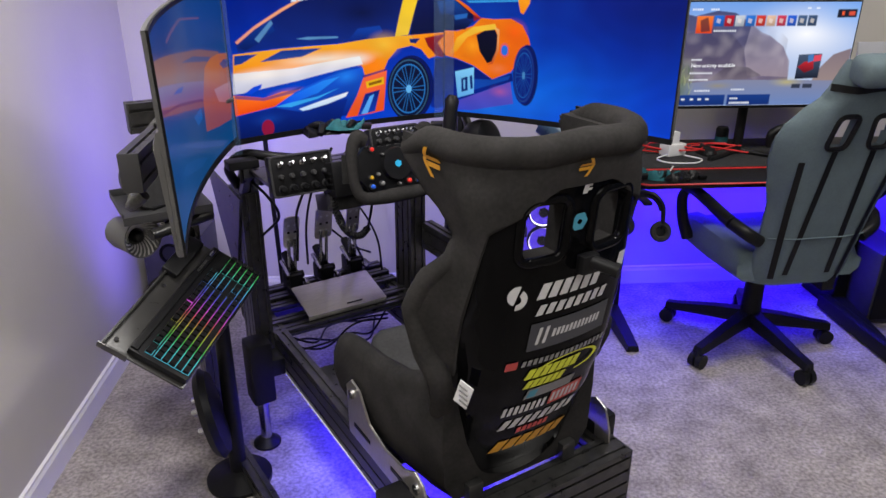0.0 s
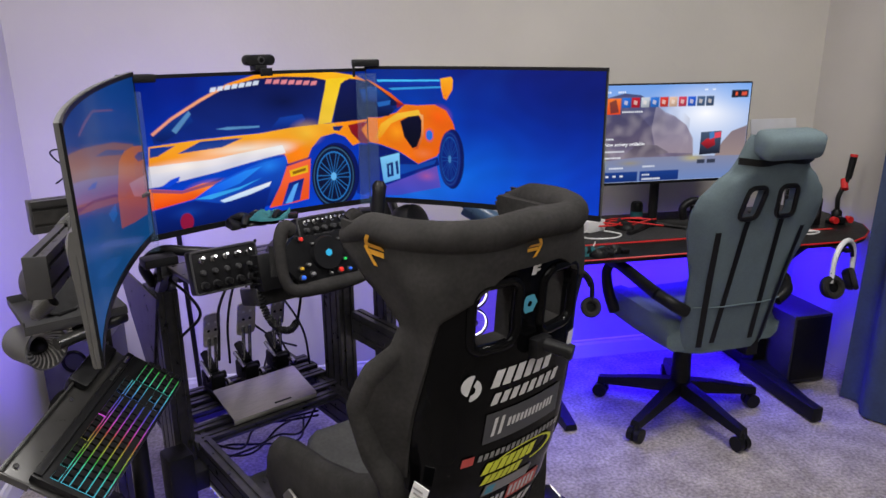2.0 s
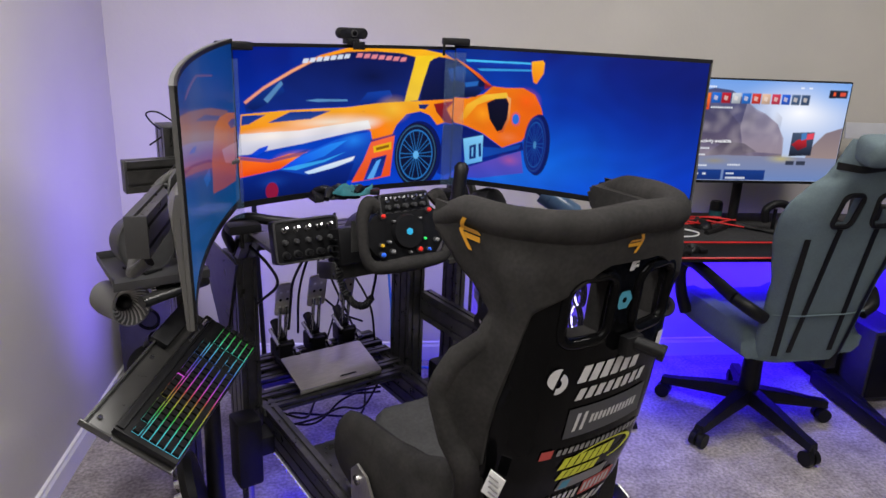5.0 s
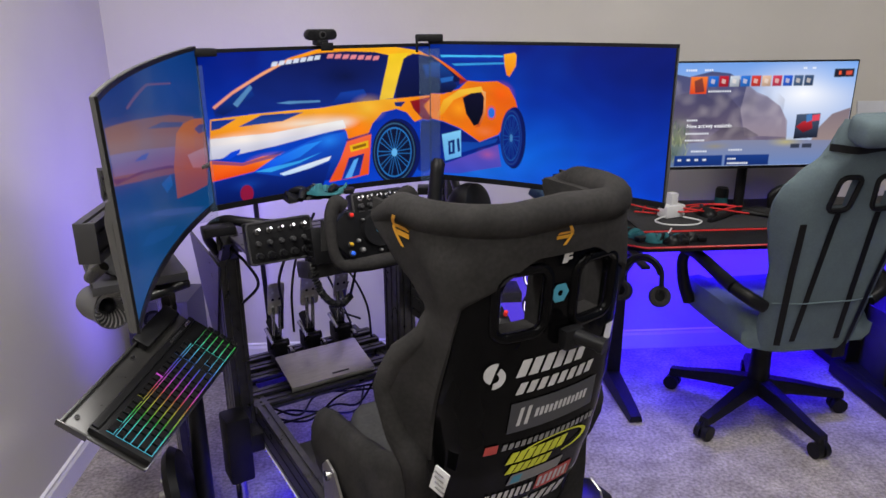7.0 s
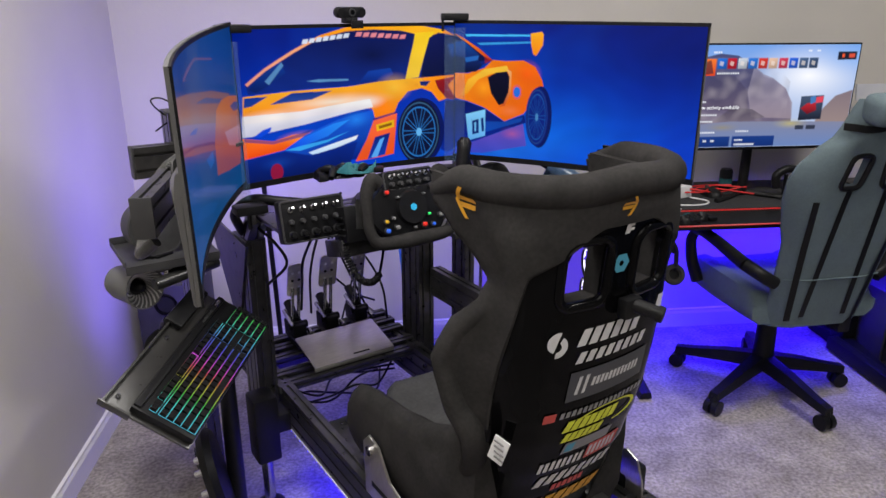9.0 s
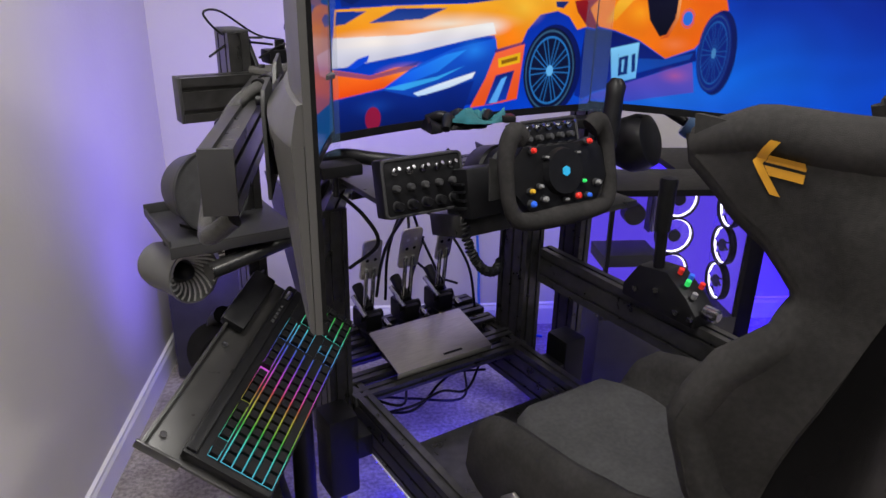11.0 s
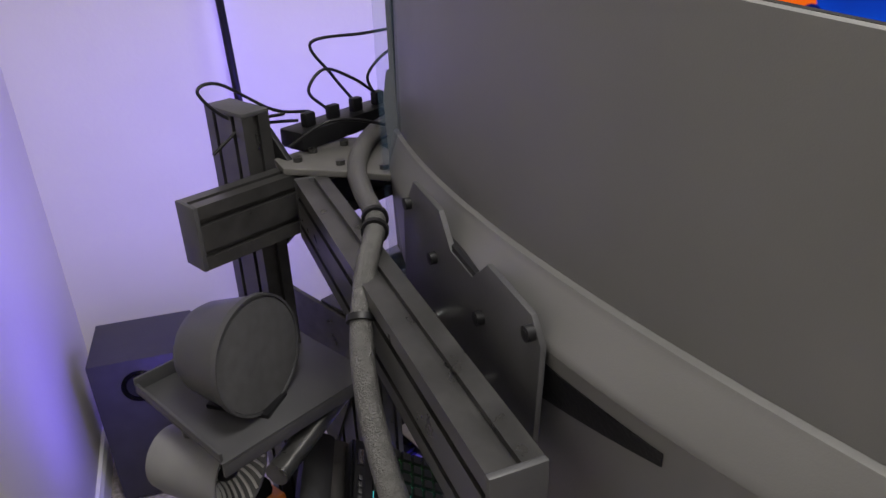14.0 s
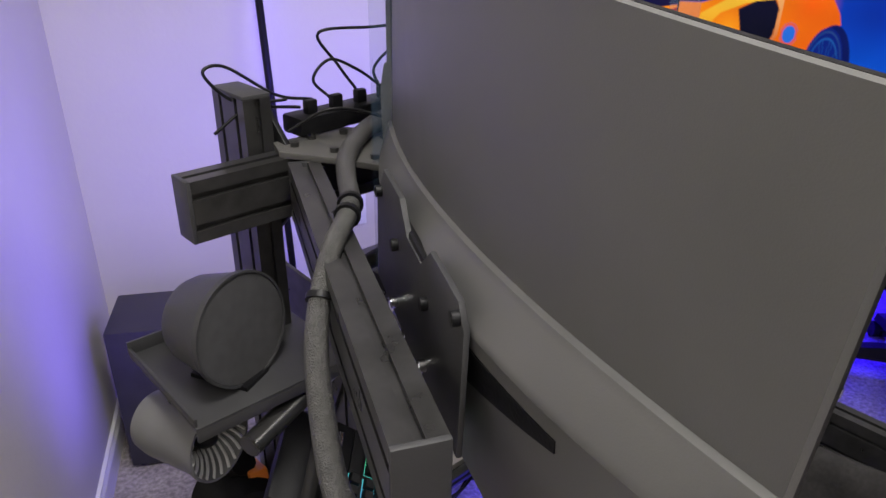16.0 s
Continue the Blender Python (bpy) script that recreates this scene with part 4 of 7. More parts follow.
# handle bar on the back
bm = box(B(), (0.02, -0.748, 0.978), (0.044, 0.024, 0.04), 0.006)
rod(bm, (0.02, -0.745, 0.985), (0.048, -0.79, 0.974), 0.014, 0.013)
rod(bm, (0.048, -0.79, 0.974), (0.053, -0.80, 0.972), 0.0155)
part("handle", bm, M_BLACK, seat, "stubby black handle on the seat back")


def decal(name, x0, x1, z0, z1, mat, lean=0.25, y_off=0.0085, rise=0.0):
    """A thin sticker on the seat's back."""
    bm = B()
    n = 6
    rows = []
    for k in range(n + 1):
        x = x0 + (x1 - x0) * k / n
        dz = rise * k / n
        pair = []
        for z in (z0 + dz, z1 + dz):
            w, yb, yf, flare, r_ = run(BACK, z)
            xx = x + lean * (z - z0 - dz)
            edge = max(0.0, abs(xx) - (w - r_)) / r_
            pair.append(Vector((xx, yb - y_off + bulge(xx) + r_ * (1 - math.sqrt(max(0, 1 - min(1, edge) ** 2))), z)))
        rows.append(pair)
    vs = [[bm.verts.new(p) for p in r] for r in rows]
    for a, b in zip(vs, vs[1:]):
        bm.faces.new((a[0], b[0], b[1], a[1]))
    return part(name, bm, mat, seat)


M_DWHITE = material("white_print", (0.58, 0.58, 0.58), 0.5, vary=0.06)
M_DGREY = material("grey_print", (0.22, 0.22, 0.22), 0.5, vary=0.1)
M_DYEL = material("yellow_print", (0.62, 0.66, 0.03), 0.5, vary=0.06)
M_DORA = material("amber_print", (0.62, 0.3, 0.015), 0.5, vary=0.06)
M_DRED = material("red_print", (0.5, 0.06, 0.05), 0.5, vary=0.06)
M_DCYAN = material("cyan_print", (0.06, 0.3, 0.42), 0.5, vary=0.06)
M_DDARK = material("charcoal_print", (0.05, 0.052, 0.06), 0.5, vary=0.06)


def letters(x0, x1, z, h, n, mat, gap=0.25, lean=0.3, rise=0.0, fill=(1,)):
    """A row of plain bars in place of a printed word."""
    n, gap = round(n * 1.2), gap + 0.02
    w = (x1 - x0) / n
    for k in range(n):
        f = fill[k % len(fill)]
        decal("printed_bar", x0 + k * w, x0 + (k + 1 - gap) * w, z + rise * k / n, z + rise * k / n + h * f, mat, lean)


letters(-0.085, 0.075, 0.914, 0.034, 5, M_DWHITE, 0.24, 0.4)
letters(0.128, 0.155, 0.93, 0.036, 1, M_DWHITE, 0.0, 0.2)
letters(-0.082, 0.105, 0.876, 0.024, 7, M_DWHITE, 0.3, 0.4)
decal("sticker", -0.092, 0.12, 0.792, 0.858, M_DDARK, 0.06)
letters(-0.035, 0.1, 0.816, 0.019, 10, M_DWHITE, 0.32, 0.2, fill=(1, 1, 1, 0.9, 1))
for x in (-0.075, -0.058):
    decal("printed_bar", x, x + 0.008, 0.806, 0.846, M_DWHITE, 0.2, 0.0095)
decal("printed_bar", -0.135, -0.108, 0.752, 0.772, M_DRED, 0.1)
letters(-0.098, 0.135, 0.754, 0.014, 14, M_DGREY, 0.3, 0.2)
letters(-0.085, 0.055, 0.715, 0.026, 6, M_DYEL, 0.12, 0.5)
letters(-0.082, 0.02, 0.688, 0.022, 5, M_DYEL, 0.12, 0.5)
decal("sticker", -0.07, 0.06, 0.652, 0.682, M_DGREY, 0.2)
decal("printed_bar", -0.064, -0.042, 0.656, 0.678, M_DCYAN, 0.2, 0.0095)
letters(-0.034, 0.055, 0.657, 0.018, 6, M_DDARK, 0.3, 0.3)
letters(-0.115, 0.0, 0.612, 0.026, 7, M_DWHITE, 0.35, 0.12)
decal("sticker", 0.005, 0.1, 0.61, 0.65, M_DRED, 0.12)
letters(0.01, 0.095, 0.617, 0.026, 5, M_DWHITE, 0.4, 0.15)
letters(-0.11, 0.1, 0.563, 0.03, 7, M_DWHITE, 0.3, 0.45)
letters(-0.06, 0.03, 0.54, 0.015, 5, M_DRED, 0.2, 0.3)
letters(-0.115, 0.085, 0.488, 0.036, 5, M_DORA, 0.16, 0.5)
for x, z0, z1 in ((-0.01, 1.125, 1.145), (0.0, 1.138, 1.145), (0.0, 1.13, 1.135)):
    decal("printed_bar", x, x + 0.012, z0, z1, M_DWHITE, 0.2, 0.009)
# round emblem, ring curl and hexagon badge
for nm, cx, cz, r0, r1, a0, a1, mat, n in (("emblem", -0.128, 0.932, 0.0, 0.021, 70, 250, M_DWHITE, 16), ("emblem", -0.128, 0.922, 0.009, 0.022, -100, 60, M_DWHITE, 16), ("emblem", -0.006, 1.068, 0.006, 0.02, 0, 360, M_DCYAN, 6), ("emblem", 0.03, 0.728, 0.052, 0.060, -75, 170, M_DYEL, 24)):
    bm = B()
    rows = []
    for k in range(n + 1):
        a = radians(a0 + (a1 - a0) * k / n)
        pr = []
        for r in (r0, r1):
            x, z = cx + r * math.cos(a) * (1.5 if r0 > 0.04 else 1), cz + r * math.sin(a) * (0.45 if r0 > 0.04 else 1)
            pr.append(Vector((x, run(BACK, z)[1] - 0.0095 + bulge(x), z)))
        rows.append(pr)
    for a, b in zip(rows, rows[1:]):
        bm.faces.new([bm.verts.new(p) for p in (a[0], b[0], b[1], a[1])])
    part(nm, bm, mat, seat)
# yellow arrow marks on the head wings
def mark(u0, du, z0, dz, quads):
    for quad in quads:
        bm = B()
        n = 6
        vs = []
        for i in range(n + 1):
            row = []
            for j in range(n + 1):
                s, t = i / n, j / n
                a, b = [quad[0][k] * (1 - s) * (1 - t) + quad[1][k] * s * (1 - t) + quad[2][k] * s * t + quad[3][k] * (1 - s) * t for k in (0, 1)]
                z = z0 + dz * b
                roll = -0.006 + math.sqrt(max(0.0, 0.031 ** 2 - (z - 1.207) ** 2))
                off = max(0.0165, roll + 0.0035)
                if u0 < -0.5:
                    w, yb, yf, flare, r = run(BACK, z)
                    y = u0 - du * a
                    y0 = yb + r + bulge(w)
                    q = max(0.0, (y - y0) / (yf - y0))
                    g = max(0.0, y0 - y)
                    row.append(bm.verts.new((-(w - r + math.sqrt(r * r - g * g) + flare * q ** 1.3 + off), y - off * g / r, z)))
                else:
                    row.append(bm.verts.new(back_point(u0 + du * a, z, off)))
            vs.append(row)
        for p, q in zip(vs, vs[1:]):
            for j in range(n):
                bm.faces.new((p[j], q[j], q[j + 1], p[j + 1]))
        part("arrow_mark", bm, M_DORA, seat, "yellow arrow mark")


ARROW = [((-0.26, 0.03), (0.5, 0.03), (0.5, 0.2), (-0.14, 0.2)), ((-0.26, -0.03), (0.5, -0.03), (0.5, -0.2), (-0.14, -0.2)), ((-0.5, 0.0), (-0.3, 0.0), (0.08, 0.5), (-0.12, 0.5)), ((-0.5, 0.0), (-0.3, 0.0), (0.12, -0.56), (-0.08, -0.56))]
mark(-0.573, 0.058, 1.178, 0.056, ARROW)
mark(-0.085, 0.2, 1.182, 0.034, [tuple((-a, b) for a, b in q) for q in ARROW])
# white paper tag on the side
bm = box(B(), (-0.205, -0.655, 0.70), (0.003, 0.034, 0.058), 0.0, pose(0, 0, 0, 18, 0, 20))
tag_ob = part("paper_tag", bm, M_WHITE, seat, "white paper tag with small print")
for j in range(4):
    part("printed_line", box(B(), (-0.2075, -0.658, 0.718 - 0.012 * j), (0.002, 0.022, 0.003), 0.0, pose(0, 0, 0, 18, 0, 20)), M_DGREY, tag_ob)

# ---- steering wheel, its motor and button boxes ----
TILT = 15
WM = RIG @ pose(0, 0, 0.993, -TILT, 0, 0)
wheel = thing("steering_wheel", WM, "black open-topped sim steering wheel with coloured buttons", "steering wheel")
left = [(-0.088, 0, 0.078), (-0.106, -0.006, 0.088), (-0.124, -0.002, 0.055), (-0.129, 0, 0.0), (-0.127, 0, -0.045), (-0.106, 0, -0.075), (-0.05, 0, -0.08), (0, 0, -0.08)]
rim = left + [(-x, y, z) for x, y, z in left[-2::-1]]
part("rim", tube(B(), rim, lambda t: 0.0175 + 0.0035 * math.cos(4 * math.pi * t), 14, 8), M_SUEDE, wheel, "black suede rim", smooth=60)
hub_o = [(-0.115, 0.035), (-0.085, 0.062), (-0.04, 0.052), (0.04, 0.052), (0.085, 0.062), (0.115, 0.035), (0.118, -0.02), (0.085, -0.062), (0.03, -0.068), (-0.03, -0.068), (-0.085, -0.062), (-0.118, -0.02)]
FACE = Matrix(((1, 0, 0, 0), (0, 0, 1, 0), (0, 1, 0, 0), (0, 0, 0, 1)))
part("face_plate", slab(B(), hub_o, -0.004, 0.02, FACE, 0.004), M_BLACK, wheel, "black carbon-look face plate")
part("hub", rod(B(), (0, -0.003, 0.005), (0, -0.018, 0.005), 0.047, 0.043, 40), M_BLACK, wheel)
M_BTN = {}
for nm, c in (("red", (0.75, 0.03, 0.02)), ("blue", (0.03, 0.14, 0.8)), ("green", (0.03, 0.6, 0.12)), ("cyan", (0.03, 0.4, 0.7)), ("amber", (0.6, 0.35, 0.02)), ("grey", (0.2, 0.2, 0.2))):
    M_BTN[nm] = material(nm + "_button", c, 0.35, vary=0.05, emit=c if nm in ("blue", "green", "cyan", "red") else None, power=0.06 if nm != "green" else 0.6)
part("emblem", rod(B(), (0, -0.018, 0.005), (0, -0.02, 0.005), 0.010, n=6), M_BTN["cyan"], wheel)
for x, z, c, r in ((-0.07, 0.065, "red", 0.012), (0.07, 0.068, "red", 0.012), (-0.082, -0.028, "amber", 0.011), (-0.082, -0.058, "blue", 0.013), (-0.052, -0.052, "grey", 0.012), (-0.06, -0.02, "grey", 0.009),
                   (0.048, -0.025, "green", 0.008), (0.03, -0.058, "red", 0.014), (0.058, -0.062, "blue", 0.01), (0.085, -0.035, "grey", 0.012), (-0.04, 0.045, "grey", 0.006), (0.04, 0.045, "grey", 0.006), (0.0, -0.062, "grey", 0.007)):
    r, z = r * 0.47, z * 0.8
    bm = rod(B(), (x, -0.003, z), (x, -0.012, z), r * 1.35, n=18)
    col = part("collar", bm, M_GREYP, wheel)
    part("button", lathe(B(), [(0, 0.008), (r * 0.6, 0.0075), (r * 0.95, 0.005), (r, 0.0)], Matrix.Translation((x, -0.012, z)) @ pose(0, 0, 0, 90, 0, 0), 16), M_BTN[c], col)
for s in (-1, 1):
    part("shift_paddle", slab(B(), [(s * 0.06, 0.02), (s * 0.14, 0.05), (s * 0.15, -0.03), (s * 0.06, -0.03)][::s], 0.03, 0.034, FACE, 0.001), M_ALU, wheel)
motor = thing("wheel_base", WM, "black cylindrical direct-drive wheel motor", "wheel base")
bm = rod(B(), (0, 0.025, 0), (0, 0.1, 0), 0.028, n=24)
part("shaft", bm, M_STEEL, motor)
bm = B()
lathe(bm, [(0, 0.10), (0.06, 0.10), (0.066, 0.106), (0.066, 0.12), (0.06, 0.124), (0.06, 0.14), (0.066, 0.144), (0.066, 0.16), (0.06, 0.164), (0.06, 0.18), (0.066, 0.184), (0.066, 0.24), (0.06, 0.25), (0, 0.25)], pose(0, 0, 0, -90, 0, 0), 40)
part("housing", bm, M_BLACK, motor)
bm = box(B(), (0, 0.2, -0.085), (0.3, 0.12, 0.05), 0.006)
part("mounting_plate", bm, M_ALU, motor)
bm = box(B(), (-0.1, 0.15, -0.02), (0.09, 0.09, 0.1), 0.006)
for k in range(4):
    box(bm, (-0.148, 0.15, 0.0 - k * 0.016), (0.008, 0.07, 0.005), 0.001)
part("junction_box", bm, M_BLACK, motor)


def button_box(m, w, h, label, dark=False):
    bx = thing("button_box", m, label, "button box")
    part("case", box(B(), (0, 0.018, 0), (w, 0.04, h), 0.006), M_BLACK, bx)
    bm = B()
    loop = [Vector((x, -0.003, z)) for x, z in rounded(w - 0.004, h - 0.004, 0.01, 3)]
    tube(bm, loop + [loop[0]], 0.003, 6, 0)
    part("rim", bm, M_GREYP, bx)
    for i in range(5):
        x = (i - 2) * w * 0.175
        t = part("toggle_base", rod(B(), (x, -0.002, h * 0.28), (x, -0.007, h * 0.28), 0.0075, n=12), M_CHROME, bx)
        part("toggle", rod(B(), (x, -0.006, h * 0.28), (x + 0.003, -0.022, h * 0.34), 0.003, 0.004, 10), M_CHROME, t)
        part("knob", lathe(B(), [(0.0075, 0), (0.007, 0.01), (0.005, 0.013), (0, 0.013)], Matrix.Translation((x, -0.002, 0.0)) @ pose(0, 0, 0, 90, 0, 0), 14), M_GREYP, bx)
        k = part("rotary_ring", rod(B(), (x, -0.002, -h * 0.3), (x, -0.006, -h * 0.3), 0.0105, n=16), M_GREYP, bx)
        part("rotary_cap", lathe(B(), [(0.009, 0), (0.009, 0.01), (0.007, 0.014), (0, 0.014)], Matrix.Translation((x, -0.006, -h * 0.3)) @ pose(0, 0, 0, 90, 0, 0), 14), M_BLACK, k)
    return bx


button_box(Matrix.Translation((-0.446, 2.037, 0.962)) @ pose(0, 0, 0, 0, 0, 27) @ pose(0, 0, 0, -13, 0, 0), 0.182, 0.114, "black button box with chrome toggles and rotary knobs")
button_box(RIG @ pose(0.06, 0.11, 1.035, -18, 0, 0), 0.16, 0.075, "small black button panel behind the steering wheel")
arm_c = thing("tube_arm_mount", RIG, "bent black tube arm holding the button box", "bracket")
part("tube", tube(B(), [(-0.32, 0.44, 0.87), (-0.36, 0.36, 0.95), (-0.33, 0.3, 1.0), (-0.27, 0.24, 1.0), (-0.2, 0.21, 0.99)], 0.014, 10), M_BLACK, arm_c)
part("bracket", span(B(), (-0.3, 0.17, 0.925), (-0.2, 0.44, 0.937), 0.002), M_ALU, arm_c)

# coiled cable from the wheel motor
coil = thing("coiled_cable", RIG, "black coiled cable hanging from the button box", "cable")
bm = B()
line = glide([(-0.14, 0.13, 0.9), (-0.135, 0.1, 0.83), (-0.11, 0.09, 0.785), (-0.07, 0.10, 0.765), (-0.03, 0.13, 0.77)], 28)
pts = []
for i, p in enumerate(line):
    d = (line[min(i + 1, len(line) - 1)] - line[max(i - 1, 0)]).normalized()
    e = Vector((0, 1, 0)).cross(d).normalized()
    g = d.cross(e)
    a = i * 1.9
    pts.append(p + 0.0085 * (math.cos(a) * e + math.sin(a) * g))
part("coil", tube(bm, pts, 0.0035, 6, 3), M_BLACK, coil)
part("lead", tube(B(), [(-0.03, 0.13, 0.77), (0.0, 0.16, 0.82), (0.03, 0.2, 0.88)], 0.004, 6), M_BLACK, coil)

# gloves on the motor
M_GLOVE = material("teal_glove_fabric", (0.012, 0.11, 0.13), 0.8, vary=0.3, scale=20, bump=0.3, bump_scale=300)


def glove(m, mat, label, seed=7):
    """A limp glove, dropped in folds."""
    g = thing("racing_glove", m, label, "glove", "pairs of racing gloves")
    rnd = random.Random(seed)
    rings = []
    for i in range(13):
        t = i / 12
        y = -0.07 + 0.14 * t
        w = 0.034 * (0.35 + 0.65 * math.sin(math.pi * min(1, 0.12 + 0.8 * t))) + rnd.uniform(-0.004, 0.004)
        h = 0.017 + 0.012 * math.sin(9 * t + seed) + rnd.uniform(-0.003, 0.003)
        sh = 0.012 * math.sin(5 * t + seed)
        rings.append([Vector((sh + x * w, y, z * h)) for x, z in ((-1, 0), (-0.95, 0.5), (-0.6, 0.95), (-0.2, 0.7), (0.2, 1.15), (0.65, 0.8), (0.95, 0.5), (1, 0))])
    part("palm", loft(B(), rings), mat, g, smooth=60)
    for k in range(3):
        a, d = rnd.uniform(-0.7, 0.7), rnd.uniform(-0.03, 0.02)
        c = Vector((0.008 * k, d, 0.019))
        v = Vector((math.cos(a), math.sin(a), 0)) * 0.034
        part("fold", tube(B(), [c - v - Vector((0, 0, 0.012)), c, c + v - Vector((0, 0, 0.012))], lambda t: 0.0085 + 0.003 * math.sin(3 * t), 8, 5), M_BLACK if k == 1 else mat, g, smooth=60)
    part("cuff", span(B(), (-0.026, -0.095, 0.0), (0.026, -0.062, 0.018), 0.006), M_BLACK, g)
    return g


glove(RIG @ pose(-0.06, 0.2, 1.062, 0, 4, 60) @ Matrix.Scale(0.85, 4), M_GLOVE, "teal and black racing glove on the wheel motor", 2)
glove(RIG @ pose(-0.10, 0.23, 1.05, 0, -8, 95), M_BLACK, "black racing glove on the wheel motor", 5)

# ---- pedals ----
ped = thing("pedal_set", RIG, "three perforated metal sim pedals on a slatted tray", "pedals")
for x, y, top, w in ((-0.105, 0.60, 0.675, 0.058), (0.018, 0.60, 0.685, 0.066), (0.14, 0.61, 0.68, 0.052)):
    m = pose(x, y, top - 0.06, 14, 0, 0)
    bm = slab(B(), rounded(w, 0.13, 0.013, 3), -0.003, 0.003, m @ pose(0, 0, 0, 90, 0, 0), 0.001)
    face = part("pedal_face", bm, M_STEEL, ped, "steel pedal face with drilled holes")
    for hx in ((-0.012, 0.012) if w > 0.05 else (0.0,)):
        for hz in (-0.03, 0.0, 0.03):
            part("hole", rod(B(), m @ Vector((hx, -0.0034, hz)), m @ Vector((hx, -0.0042, hz)), 0.0052, n=12), M_WHITE if hz else M_BLACK, face)
    bm = B()
    for dx in (-0.011, 0.011):
        rod(bm, (x + dx, y + 0.005, top - 0.09), (x + dx, y + 0.03, 0.40), 0.006)
    part("lever", bm, M_CHROME, ped)
    bm = box(B(), (x, y + 0.03, 0.42), (0.05, 0.09, 0.06), 0.006)
    rod(bm, (x - 0.035, y + 0.01, 0.44), (x + 0.035, y + 0.01, 0.44), 0.014)
    rod(bm, (x, y + 0.02, 0.455), (x, y + 0.09, 0.5), 0.016)
    box(bm, (x, y - 0.03, 0.395), (0.062, 0.1, 0.02), 0.003)
    part("pedal_base", bm, M_BLACK, ped)
    bm = rod(B(), (x - 0.024, y - 0.01, 0.45), (x - 0.024, y + 0.07, 0.48), 0.007)
    rod(bm, (x + 0.03, y - 0.02, 0.43), (x + 0.03, y - 0.045, 0.425), 0.009)
    rod(bm, (x - 0.02, y - 0.05, 0.41), (x + 0.02, y - 0.05, 0.41), 0.006)
    part("spring_rod", bm, M_CHROME, ped)
heel = thing("heel_plate", RIG, "brushed steel heel plate in front of the pedals", "heel plate")
m = pose(0.008, 0.47, 0.40, 14, 0, 0)
part("plate", slab(B(), rounded(0.298, 0.168, 0.006, 3), -0.002, 0.002, m, 0.0008), M_STEEL, heel)
part("front_lip", box(B(), (0, 0, 0), (1, 1, 1)), M_STEEL, heel).matrix_basis = m @ pose(0, -0.084, -0.008) @ Matrix.Diagonal((0.298, 0.003, 0.02, 1))
part("printed_bar", box(B(), (0, 0, 0), (1, 1, 1)), M_BLACK, heel).matrix_basis = m @ pose(0.03, -0.068, 0.0024) @ Matrix.Diagonal((0.06, 0.007, 0.0008, 1))
part("support", span(B(), (-0.12, 0.41, 0.357), (0.13, 0.54, 0.38), 0.003), M_ALU, heel)

# ---- shifter ----
sh = thing("sequential_shifter", RIG @ pose(0.33, -0.03, 0.636), "black sequential shifter with a tall grip and buttons", "shifter")
bm = slab(B(), [(-0.11, 0), (0.1, 0), (0.1, 0.03), (0.06, 0.09), (-0.02, 0.1), (-0.08, 0.06), (-0.11, 0.03)], -0.033, 0.033, Matrix(((0, 0, 1, 0), (1, 0, 0, 0), (0, 1, 0, 0), (0, 0, 0, 1))), 0.003)
part("housing", bm, M_BLACK, sh)
part("lever", rod(B(), (-0.012, 0.02, 0.08), (-0.02, 0.02, 0.2), 0.013, n=16), M_BLACK, sh)
part("grip", lathe(B(), [(0, 0), (0.017, 0), (0.0185, 0.02), (0.0185, 0.1), (0.02, 0.112), (0.018, 0.122), (0, 0.125)], Matrix.Translation((-0.02, 0.02, 0.185)), 20), M_BLACK, sh)
for x, y, z, c in ((0.0, -0.03, 0.095, "red"), (0.012, -0.05, 0.085, "blue"), (-0.01, -0.06, 0.08, "green"), (0.02, -0.075, 0.072, "red"), (-0.015, -0.085, 0.06, "grey")):
    part("button", rod(B(), (x, y, z), (x, y - 0.004, z + 0.013), 0.0062, n=14), M_BTN[c], sh)
for y, z in ((-0.06, 0.02), (0.0, 0.05), (0.06, 0.03), (-0.1, 0.02)):
    bolt((-0.033, y, z), (-1, 0, 0), sh, 0.007, M_CHROME)
part("adjuster", lathe(B(), [(0, 0), (0.016, 0), (0.016, 0.03), (0.01, 0.035), (0, 0.035)], Matrix.Translation((0.0, -0.11, 0.035)) @ pose(0, 0, 0, 90, 0, 0), 18), M_CHROME, sh)


# ---- keyboard on its tray ----
KU, KV = Vector((0.287, 0.935, 0.207)).normalized(), Vector((-0.832, 0.135, 0.538))
KN = KU.cross(KV).normalized()
KV = KN.cross(KU)
KM = Matrix.Translation((-0.719, 1.853, 0.648)) @ Matrix((KU, KV, KN)).transposed().to_4x4()
kb = thing("keyboard", KM, "black mechanical keyboard lit in rainbow colours on a tilted tray", "keyboard")
part("case", box(B(), (0, 0, -0.014), (0.442, 0.162, 0.022), 0.005), M_BLACK, kb)
part("top_bar", box(B(), (0, 0.069, 0.0), (0.43, 0.018, 0.008), 0.002), M_BLACK, kb, "glossy strip with media keys")
part("volume_roller", rod(B(), (0.17, 0.069, 0.004), (0.195, 0.069, 0.004), 0.006), M_CHROME, kb)
for j in range(5):
    part("media_key", box(B(), (0.105 + 0.011 * j, 0.069, 0.005), (0.008, 0.006, 0.004), 0.001), M_GREYP, kb)
import colorsys
kc = Canvas(0, 1, 60, 24)
